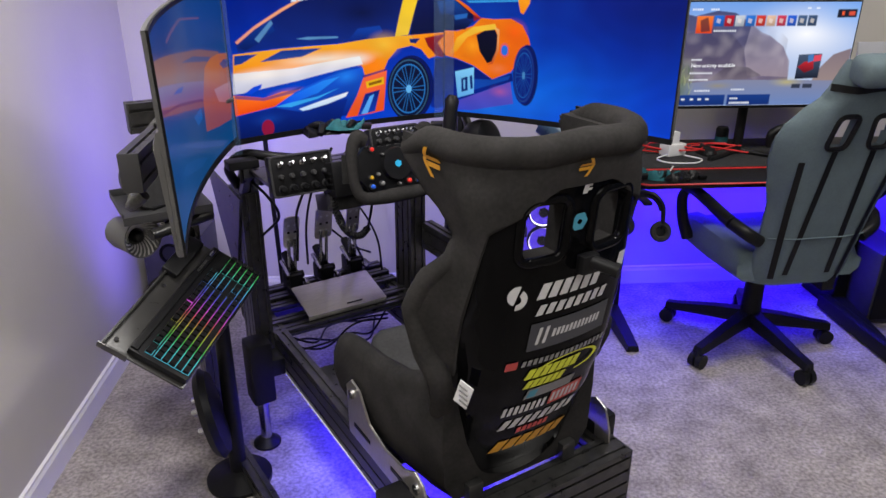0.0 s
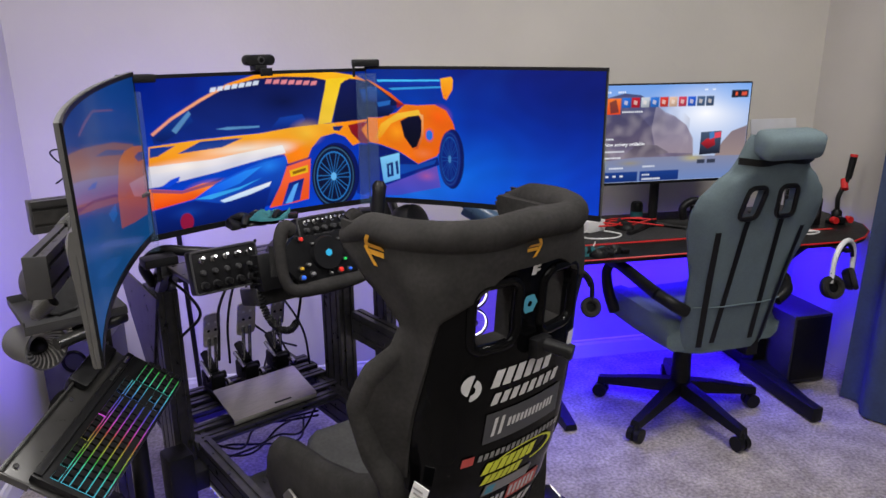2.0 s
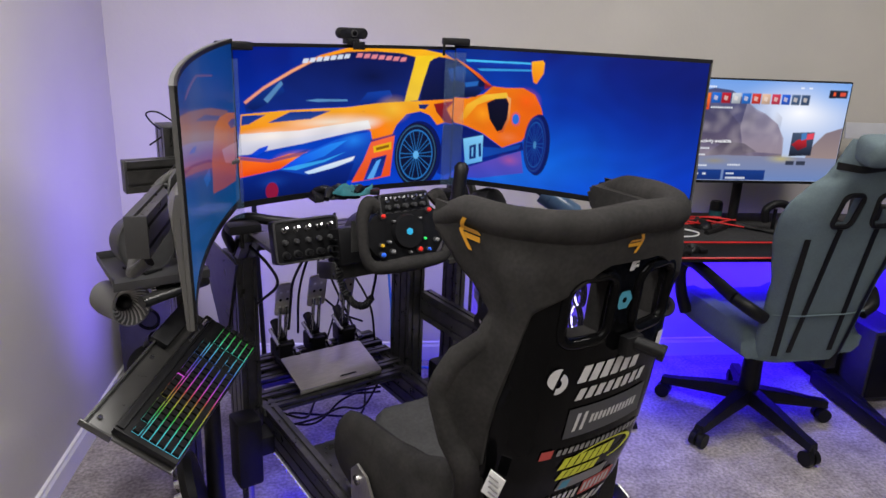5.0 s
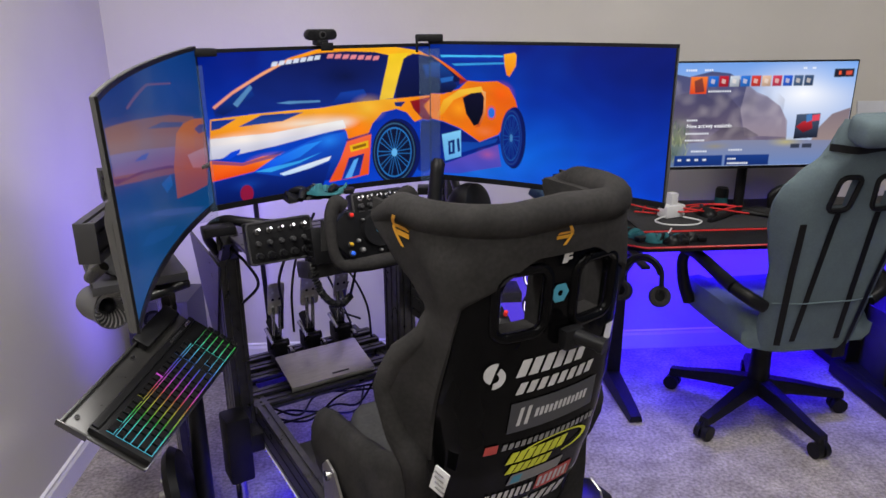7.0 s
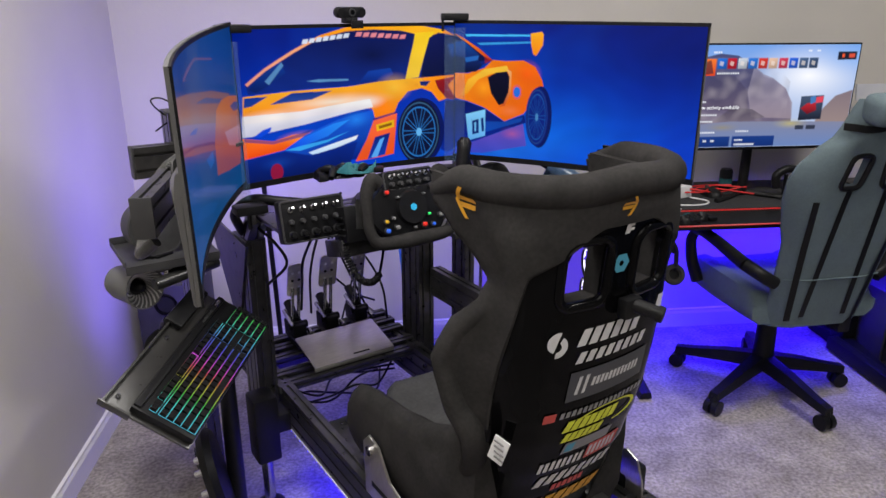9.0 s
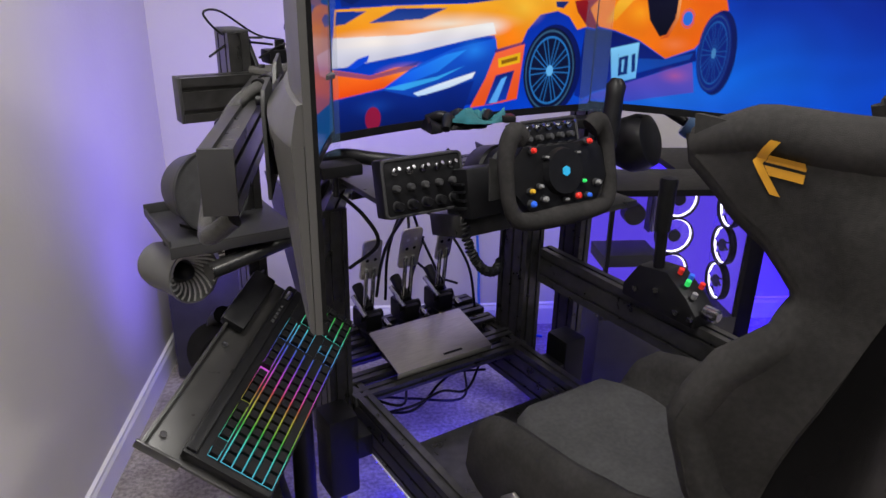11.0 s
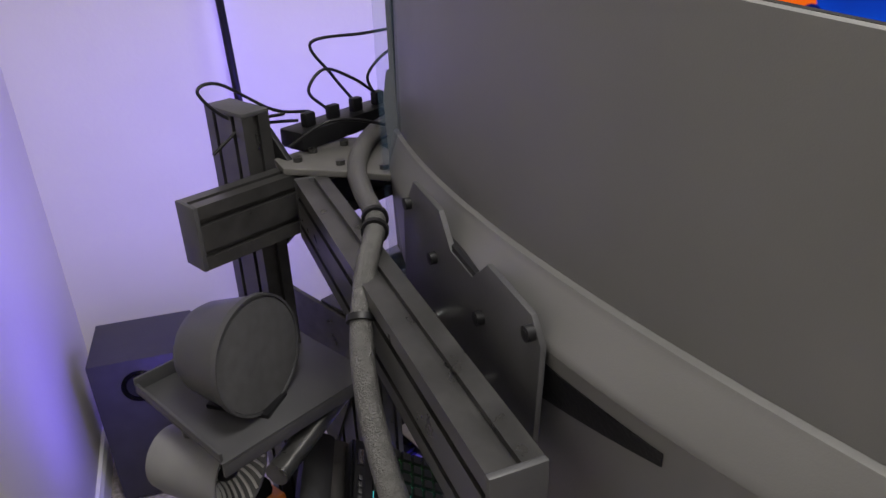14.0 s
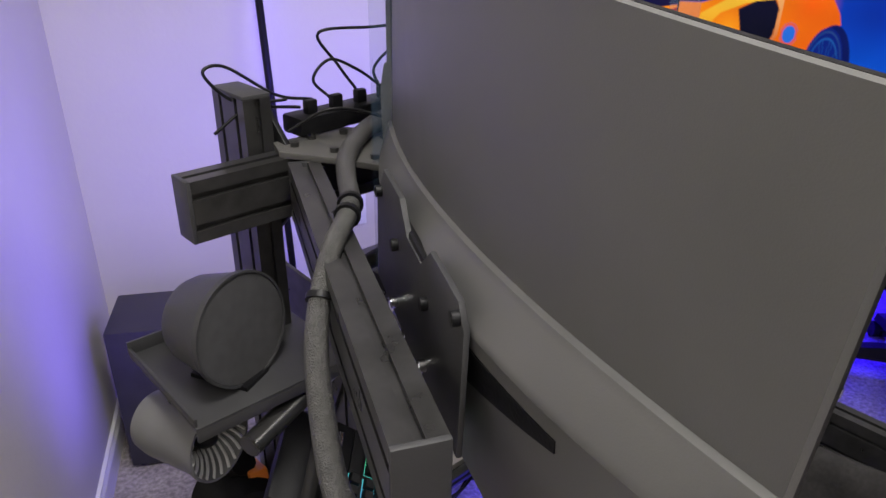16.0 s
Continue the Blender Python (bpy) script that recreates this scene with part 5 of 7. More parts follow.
for i in range(60):
    h = np.interp(kc.x[0, i], (0, 0.1, 0.17, 0.28, 0.38, 0.48, 0.58, 0.7, 0.8, 0.9, 1), (0.55, 0.5, 0.38, 0.2, 0.04, -0.15, -0.3, -0.37, -0.45, -0.6, -0.67)) % 1.0
    kc.c[:, i] = colorsys.hsv_to_rgb(h, 0.85, 1.0 if h > 0.4 else 0.7)
M_GLOW = screen_material("key_backlight", 0.55)
net("backlight", kc, lambda u, v: Vector(((u - 0.5) * 0.416, -0.0765 + v * 0.1205, -0.0015)), M_GLOW, kb)
key_me = {}


def key(x, y, w, h=0.0176):
    k = (round(w, 4), round(h, 4))
    if k not in key_me:
        bm = B()
        loft(bm, [[Vector((sx * (w / 2 - t), sy * (h / 2 - t), z)) for sx, sy in ((-1, -1), (1, -1), (1, 1), (-1, 1))] for t, z in ((0.0005, 0.0), (0.0004, 0.002), (0.0018, 0.0085), (0.0025, 0.009))])
        key_me[k] = mesh_of("key", bm, M_BLACK, 30)
    ob = new("key", key_me[k])
    ob.parent = kb
    ob.location = (x, y, 0.0)


P = 0.019
X0, Y0 = -0.2085, -0.066
ROWS_K = [[1.25, 1.25, 1.25, 6.25, 1.25, 1.25, 1.25, 1.25], [2.25] + [1] * 10 + [2.75], [1.75] + [1] * 11 + [2.25], [1.5] + [1] * 12 + [1.5], [1] * 13 + [2], [1, -1, 1, 1, 1, 1, -0.5, 1, 1, 1, 1, -0.5, 1, 1, 1, 1]]
for r, row in enumerate(ROWS_K):
    x = X0
    y = Y0 + r * P + (0.006 if r == 5 else 0)
    for w in row:
        if w > 0:
            key(x + w * P / 2, y, w * P - 0.0014)
        x += abs(w) * P
for i in range(3):
    key(X0 + (15.5 + i + 0.25) * P, Y0, P - 0.0018)
    for r in (3, 4):
        key(X0 + (15.75 + i) * P, Y0 + r * P, P - 0.0018)
    key(X0 + (15.75 + i) * P, Y0 + 5 * P + 0.006, P - 0.0018)
key(X0 + 16.75 * P, Y0 + P, P - 0.0018)
for i in range(4):
    for r in range(5):
        if X0 + (19.0 + i) * P < 0.215:
            key(X0 + (19.0 + i) * P, Y0 + r * P, P - 0.0018)
for c0, c1, r0, r1 in ((0, 22.3, 4.56, 4.78), (1.02, 1.98, 4.82, 5.8), (6.02, 6.48, 4.82, 5.8), (11.02, 11.48, 4.82, 5.8), (15.02, 15.24, -0.5, 5.8), (15.24, 18.26, 1.52, 2.48), (15.24, 16.22, 0.52, 1.5), (17.28, 18.26, 0.52, 1.5), (18.28, 18.48, -0.5, 5.8), (18.5, 22.3, 4.52, 5.8)):
    part("blank", span(B(), (X0 + c0 * P, Y0 + r0 * P, -0.004), (X0 + c1 * P, Y0 + r1 * P, 0.0012)), M_BLACK, kb)
M_TRAY = material("satin_black_steel", (0.028, 0.027, 0.026), 0.3, spec=0.7, vary=0.2, scale=14, bump=0.04, bump_scale=500)
tray = thing("keyboard_tray", KM, "black metal keyboard tray tilted on an arm", "tray")
part("board", box(B(), (0.0, 0.03, -0.032), (0.46, 0.225, 0.008), 0.003), M_TRAY, tray)
bm = box(B(), (0.0, 0.14, -0.026), (0.47, 0.006, 0.022), 0.002)
box(bm, (-0.234, 0.11, -0.026), (0.005, 0.08, 0.022), 0.002)
part("raised_edge", bm, M_TRAY, tray)
for u in (-0.2, 0.02):
    bolt((u, 0.12, -0.028), (0, 0, 1), tray, 0.006, M_CHROME)
bm = box(B(), (0.19, 0.02, -0.06), (0.08, 0.1, 0.05), 0.004)
part("hinge", bm, M_ALU, tray)
part("palm_pad", box(B(), (0.14, 0.13, -0.018), (0.16, 0.05, 0.022), 0.009), M_BLACK, tray)
inv = KM.inverted()
part("arm", rod(B(), (0.2, 0.0, -0.07), inv @ Vector((-0.80, 2.13, 0.66)), 0.02), M_ALU, tray)

# lower leg, motor and spare tool hung under the tray
leg = thing("tray_leg", Matrix(), "black steel leg under the keyboard tray", "stand")
part("column", rod(B(), (-0.70, 1.93, 0.03), (-0.70, 1.95, 0.60), 0.026, 0.022), M_BLACK, leg)
part("base", lathe(B(), [(0, 0), (0.1, 0), (0.1, 0.012), (0.05, 0.03), (0.026, 0.04), (0, 0.04)], Matrix.Translation((-0.70, 1.93, 0.001))), M_BLACK, leg)
hw = thing("handwheel", Matrix.Translation((-0.735, 1.86, 0.30)) @ pose(0, 0, 0, 6, 78, 20), "black disc wheel with chrome knobs under the tray", "wheel")
part("disc", lathe(B(), [(0, -0.02), (0.06, -0.022), (0.12, -0.018), (0.135, 0.0), (0.12, 0.018), (0.06, 0.022), (0, 0.02)]), M_BLACK, hw)
for a in range(5):
    part("knob", rod(B(), (0.05 * math.cos(a * 1.257), 0.05 * math.sin(a * 1.257), -0.02), (0.05 * math.cos(a * 1.257), 0.05 * math.sin(a * 1.257), -0.045), 0.013, 0.010), M_CHROME, hw)
M_ORANGE = material("orange_plastic", (0.7, 0.2, 0.02), 0.45, vary=0.08)
tool = thing("impact_tool", Matrix.Translation((-0.885, 2.1, 0.56)) @ pose(0, 0, 0, 70, 0, 20), "black ribbed tool with orange trim hung behind the tray", "power tool")
bm = B()
prof_t = [(0, 0)]
for k in range(8):
    prof_t += [(0.06, 0.004 + 0.016 * k), (0.066, 0.008 + 0.016 * k), (0.06, 0.013 + 0.016 * k)]
lathe(bm, prof_t + [(0.05, 0.14), (0, 0.14)], Matrix.Translation((0, 0, -0.07)))
part("body", bm, M_BLACK, tool)
part("trim", box(B(), (0.03, 0.06, 0.02), (0.03, 0.02, 0.06), 0.004), M_ORANGE, tool)
part("trim", box(B(), (-0.03, -0.058, -0.03), (0.03, 0.02, 0.03), 0.004), M_ORANGE, tool)
part("handle", tube(B(), [(0, 0.045, -0.02), (0.005, 0.07, -0.01), (0.015, 0.085, 0.03)], 0.022, 10), M_BLACK, tool)

# ---- shelf, loudspeaker and fan on the stand's post ----
SH = pose(-0.905, 1.912, 0.885, 0, 0, 27.5)
shelf = thing("speaker_shelf", SH, "small black metal shelf with upturned rims on the post", "shelf")
part("plate", span(B(), (0, 0, -0.004), (0.235, 0.215, 0.0), 0.001), M_GREYP, shelf)
part("rim", span(B(), (0, 0.211, 0.0), (0.235, 0.215, 0.02), 0.001), M_GREYP, shelf)
part("rim", span(B(), (0, 0.0, -0.022), (0.235, 0.004, -0.004), 0.001), M_GREYP, shelf)
part("rim", span(B(), (0, 0.004, 0.0), (0.004, 0.211, 0.012), 0.001), M_GREYP, shelf)
part("bracket", span(B(), (0.08, 0.06, -0.05), (0.235, 0.13, -0.004), 0.003), M_ALU, shelf)
part("arm", rod(B(), (0.06, -0.01, -0.055), (0.24, 0.06, -0.05), 0.016), M_ALU, shelf)
SPK = Matrix.Translation((-0.842, 2.005, 0.963)) @ Vector((0.70, -0.70, 0.10)).to_track_quat("Z", "Y").to_matrix().to_4x4()
M_GRILLE = material("grey_speaker_cloth", (0.045, 0.045, 0.047), 0.9, vary=0.2, scale=60, bump=0.5, bump_scale=1500)
spk = thing("loudspeaker", SPK, "dark grey tapered round loudspeaker lying on a shelf", "loudspeaker")
part("body", lathe(B(), [(0, -0.092), (0.044, -0.092), (0.055, -0.087), (0.061, -0.074), (0.0755, -0.006), (0.0785, -0.004), (0.0785, 0.0045), (0.0755, 0.0045), (0.075, 0.001)], n=48), M_GREYP, spk)
part("cloth_front", lathe(B(), [(0.0755, 0.0), (0.0745, 0.0025), (0.06, 0.0035), (0.0, 0.0045)], n=48), M_GRILLE, spk, "flat dark cloth front")
part("stand", box(B(), (0, 0, 0), (1, 1, 1), 0.0), M_BLACK, spk).matrix_basis = SPK.inverted() @ pose(-0.865, 2.02, 0.888, 0, 0, -36) @ Matrix.Diagonal((0.09, 0.05, 0.006, 1))
FD = Vector((0.75, -0.65, 0.05)).normalized()
FAN = Matrix.Translation((-0.888, 1.985, 0.800)) @ FD.to_track_quat("Z", "Y").to_matrix().to_4x4()
M_FAN = material("grey_fan_plastic", (0.11, 0.11, 0.11), 0.5, vary=0.1, scale=20)
fan = thing("wind_fan", FAN, "grey barrel wind-simulator fan with a swirled nozzle", "fan")
part("barrel", lathe(B(), [(0, -0.13), (0.03, -0.13), (0.043, -0.122), (0.048, -0.1), (0.052, -0.02), (0.056, -0.004), (0.056, 0.0), (0.0525, 0.0), (0.05, -0.01), (0.03, -0.03), (0.024, -0.05), (0, -0.05)], n=40), M_FAN, fan)
M_VANE = material("pale_grey_plastic", (0.5, 0.5, 0.49), 0.4, vary=0.05)
for k in range(22):
    a0 = 2 * math.pi * k / 22
    pts = [Vector((r * math.cos(a0 + s), r * math.sin(a0 + s), z)) for r, s, z in ((0.052, 0, -0.002), (0.042, 0.22, -0.012), (0.031, 0.5, -0.026), (0.025, 0.75, -0.04))]
    part("vane", tube(B(), pts, 0.0022, 5, 3), M_VANE, fan)
part("hub", lathe(B(), [(0, -0.008), (0.009, -0.012), (0.016, -0.022), (0.018, -0.05), (0, -0.05)], n=24), M_BLACK, fan)
part("bracket", rod(B(), (0, 0.05, -0.07), (0.0, 0.085, -0.07), 0.01), M_ALU, fan)
bm = rod(B(), (0, 0, 0), (0, 0, 0.11), 0.017, n=20)
clampm = thing("clamp_tube", Matrix.Translation((-0.85, 2.03, 0.83)) @ Vector((0.95, 0.25, 0.12)).to_track_quat("Z", "Y").to_matrix().to_4x4(), "glossy black clamp tube below the shelf", "clamp")
part("tube", bm, M_SHELL, clampm)
part("end_ring", rod(B(), (0, 0, 0.0), (0, 0, 0.012), 0.019), M_CHROME, clampm)

# ---- subwoofer and corner lamp ----
sub = thing("subwoofer", pose(-1.10, 2.985, 0, 0, 0, -3), "black box subwoofer with a round port on the carpet", "subwoofer")
bm = span(B(), (-0.125, -0.105, 0.012), (0.125, 0.105, 0.455), 0.006)
part("cabinet", bm, M_SUB, sub)
part("port_ring", lathe(B(), [(0.038, 0.0), (0.046, 0.0), (0.046, 0.004), (0.042, 0.007), (0.036, 0.006), (0.033, 0.0)], Matrix.Translation((-0.01, -0.1052, 0.375)) @ pose(0, 0, 0, 90, 0, 0), 32), M_SHELL, sub)
# The port is not hollow: a black disc paints the shade inside it.
M_PITCH = material("port_inner_shade", (0.003, 0.003, 0.003), 0.9, vary=0)
part("port", rod(B(), (-0.01, -0.1051, 0.375), (-0.01, -0.1064, 0.375), 0.034, n=32), M_PITCH, sub)
for x in (-0.1, 0.1):
    for y in (-0.08, 0.08):
        part("foot", rod(B(), (x, y, 0.0), (x, y, 0.013), 0.012), M_BLACK, sub)
M_STRIP = material("blue_strip_glow", (0.1, 0.1, 0.3), 0.4, vary=0, emit=(0.22, 0.16, 1.0), power=9)
lampth = thing("corner_floor_lamp", Matrix(), "slim black corner lamp washing the wall in violet light", "floor lamp")
a, b = Vector((-0.712, 3.15, 0.02)), Vector((-0.755, 3.19, 1.345))
part("pole", tube(B(), [a, (a + b) / 2, b], 0.0105, 10, 2), M_BLACK, lampth)
part("light_strip", tube(B(), [a.lerp(b, 0.03) + Vector((0, 0.0125, 0)), b.lerp(a, 0.02) + Vector((0, 0.0125, 0))], 0.004, 6, 0), M_STRIP, lampth)
part("base", box(B(), (-0.705, 3.13, 0.01), (0.14, 0.08, 0.016), 0.005), M_BLACK, lampth)

# ---- cables ----


def cable(points, r, label, mat=None, name="cable"):
    return solo(name, tube(B(), points, r, 8, 8), mat or M_BLACK, Matrix(), label, "cable", smooth=60)


# sleeved bundle over the left arm
M_SLEEVE = material("braided_sleeve", (0.05, 0.049, 0.047), 0.42, vary=0.3, scale=160, bump=0.7, bump_scale=620)
slv = thing("cable_sleeve", Matrix(), "braided black cable sleeve tied along the monitor arm", "cable")
path = [(-0.53, 2.266, 1.17), (-0.611, 2.178, 1.185), (-0.663, 2.096, 1.185), (-0.692, 2.018, 1.183), (-0.703, 1.945, 1.182), (-0.712, 1.86, 1.182), (-0.742, 1.79, 1.165), (-0.764, 1.73, 1.12), (-0.768, 1.68, 1.065), (-0.764, 1.62, 1.03), (-0.748, 1.57, 1.04), (-0.715, 1.56, 1.066)]
part("sleeve", tube(B(), path, lambda t: 0.0115 + 0.001 * math.sin(t * 9), 12, 10), M_SLEEVE, slv)
gp = glide(path, 10)
for i in (49, 52, 66):
    p, d = gp[i], (gp[i + 1] - gp[i - 1]).normalized()
    part("cable_tie", rod(B(), p - d * 0.003, p + d * 0.003, 0.014, n=14), M_BLACK, slv)
hub = thing("usb_hub", RIG @ pose(-0.33, 0.40, 1.175, 0, 0, 4), "black powered hub with plugged cables on the cross beam", "usb hub")
part("case", box(B(), (0, 0, 0.014), (0.2, 0.045, 0.026), 0.004), M_BLACK, hub)
for k in range(4):
    part("plug", box(B(), (-0.07 + 0.045 * k, -0.004, 0.036), (0.018, 0.012, 0.02), 0.003), M_BLACK, hub)
for pts in ([(-0.08, 0, 1.21), (-0.16, 0.02, 1.23), (-0.2, 0.03, 1.30), (-0.17, 0.03, 1.31), (-0.11, 0.01, 1.24), (-0.06, 0, 1.22)], [(-0.03, 0, 1.215), (-0.05, 0.01, 1.26), (-0.02, 0.01, 1.3), (0.02, 0.0, 1.27), (0.05, -0.01, 1.23)],
            [(0.02, 0, 1.215), (0.0, 0.02, 1.28), (-0.03, 0.02, 1.36), (0.05, 0.0, 1.365), (0.12, -0.02, 1.37)], [(0.06, 0, 1.215), (0.05, 0.0, 1.27), (0.09, -0.01, 1.32), (0.14, -0.02, 1.31)], [(-0.12, -0.03, 1.19), (-0.07, -0.06, 1.22), (0.0, -0.08, 1.2), (0.03, -0.12, 1.18)],
            [(-0.2, 0.02, 1.19), (-0.15, 0.01, 1.225), (-0.1, 0.0, 1.23)]):
    cable([RIG @ Vector((x - 0.33, y + 0.40, z if z < 1.215 else 1.215 + (z - 1.215) * 0.6)) for x, y, z in pts], 0.0022, "thin black cable looping over the stand's cross beam")
for pts in ([(-0.3, 0.37, 0.9), (-0.27, 0.3, 0.86), (-0.25, 0.28, 0.8), (-0.28, 0.36, 0.72)], [(-0.16, 0.24, 0.92), (-0.15, 0.4, 0.76), (-0.1, 0.55, 0.62), (-0.09, 0.6, 0.5)], [(0.03, 0.62, 0.62), (0.1, 0.75, 0.7), (0.18, 0.8, 0.55), (0.22, 0.72, 0.4)],
            [(-0.06, 0.3, 0.98), (-0.05, 0.5, 0.8), (-0.04, 0.62, 0.62), (-0.03, 0.66, 0.45)], [(0.16, 0.8, 0.66), (0.24, 0.78, 0.6), (0.26, 0.66, 0.5), (0.25, 0.6, 0.38)], [(0.14, 0.85, 0.5), (0.22, 0.8, 0.42), (0.25, 0.7, 0.42)], [(0.0, 0.74, 0.3), (0.1, 0.9, 0.1), (0.25, 1.1, 0.06), (0.4, 1.15, 0.4)]):
    cable([RIG @ Vector(p) for p in pts], 0.0045, "black cable hanging around the pedals")
for k in range(5):
    rnd = random.Random(k + 5)
    cable([RIG @ Vector((-0.2 + 0.1 * j + rnd.uniform(-0.03, 0.03), 0.5 + rnd.uniform(-0.08, 0.1), 0.24 + rnd.uniform(-0.05, 0.05))) for j in range(5)], 0.004, "black cable tangled under the pedal tray")
M_BLUEC = material("blue_cable", (0.05, 0.2, 0.6), 0.5, vary=0.05)
cable([(-0.2, 3.21, 0.66), (-0.17, 3.18, 0.5), (-0.15, 3.19, 0.3), (-0.12, 3.15, 0.05), (0.1, 3.1, 0.01)], 0.005, "thin blue network cable hanging from a wall socket", M_BLUEC)
for x, z in ((-0.52, 0.60), (-0.19, 0.62)):
    o = thing("outlet", pose(x, YW - 0.0005, z), "white wall outlet plate", "wall outlet", kind="structure")
    part("plate", box(B(), (0, -0.003, 0), (0.075, 0.006, 0.115), 0.002), M_WHITE, o)
    for dz in (-0.022, 0.022):
        part("socket", box(B(), (0, -0.0065, dz), (0.034, 0.002, 0.028), 0.0008), M_TRIM, o)
cable([(-1.0, 3.0, 0.08), (-0.9, 3.1, 0.02), (-0.75, 3.05, 0.012), (-0.55, 3.0, 0.012), (-0.35, 3.1, 0.012)], 0.004, "black cable lying on the carpet")
cable([(-0.98, 3.05, 0.2), (-0.88, 3.12, 0.12), (-0.8, 3.08, 0.015), (-0.6, 3.12, 0.012)], 0.004, "thin cable from the subwoofer to the floor")


# ---- the desk ----
DX0, DX1, DY0, DY1, DZ = 0.46, 2.22, 2.555, 3.2, 0.74
desk = thing("gaming_desk", Matrix(), "black gaming desk with red edge lines and steel legs", "desk")
out = [(DX0, DY1), (DX0, 2.9), (0.50, 2.84), (0.58, 2.80), (0.63, 2.74), (0.66, 2.66), (0.70, 2.60), (0.76, DY0), (1.98, DY0), (2.07, 2.6), (2.16, 2.68), (DX1, 2.78), (DX1, DY1)]
part("top", slab(B(), out[::-1] if False else out, DZ - 0.022, DZ, None, 0.003), M_BLACK, desk, "black carbon-textured desktop")
M_PAD = material("desk_pad_cloth", (0.02, 0.02, 0.022), 0.9, vary=0.25, scale=40, bump=0.3, bump_scale=900)
part("mouse_mat", slab(B(), [(0.8, 2.745), (1.9, 2.745), (1.9, 3.05), (0.8, 3.05)], DZ + 0.0005, DZ + 0.004, None, 0.001), M_PAD, desk)
part("red_line", span(B(), (0.72, 2.725, DZ + 0.0005), (2.02, 2.742, DZ + 0.002)), M_RED, desk)
edge = [Vector((x, y, DZ - 0.004)) for x, y in out[1:-1]]
part("red_edge", tube(B(), [p + Vector((-0.002, -0.003, 0)) for p in edge], 0.004, 6, 0), M_RED, desk)
for x in (0.785, 1.86):
    lg = part("leg", box(B(), (x, 2.93, 0.38), (0.06, 0.09, 0.68), 0.006), M_BLACK, desk)
    part("brace", rod(B(), (x, 2.9, 0.5), (x, 2.68, 0.70), 0.018), M_BLACK, lg)
    bm = B()
    loft(bm, [[Vector((x - w, y, 0.005)), Vector((x + w, y, 0.005)), Vector((x + w * 0.8, y, h)), Vector((x - w * 0.8, y, h))] for y, w, h in ((2.575, 0.026, 0.03), (2.7, 0.03, 0.045), (2.93, 0.034, 0.07), (3.13, 0.03, 0.03))])
    part("foot", bm, M_BLACK, lg)
part("rear_beam", span(B(), (0.815, 3.05, 0.66), (1.83, 3.09, 0.715), 0.003), M_BLACK, desk)

# flat monitor with the console's menu
PX0, PX1, PZ0, PZ1, PY = 0.925, 1.637, 0.965, 1.36, 2.86
ps = thing("flat_monitor", Matrix(), "flat black monitor showing a console menu over cliffs", "monitor")
part("case", span(B(), (PX0 - 0.006, PY, PZ0 - 0.012), (PX1 + 0.006, PY + 0.022, PZ1 + 0.006), 0.003), M_BLACK, ps)
part("rear_bulge", span(B(), (PX0 + 0.15, PY + 0.022, PZ0 + 0.05), (PX1 - 0.15, PY + 0.05, PZ1 - 0.09), 0.012), M_GREYP, ps)


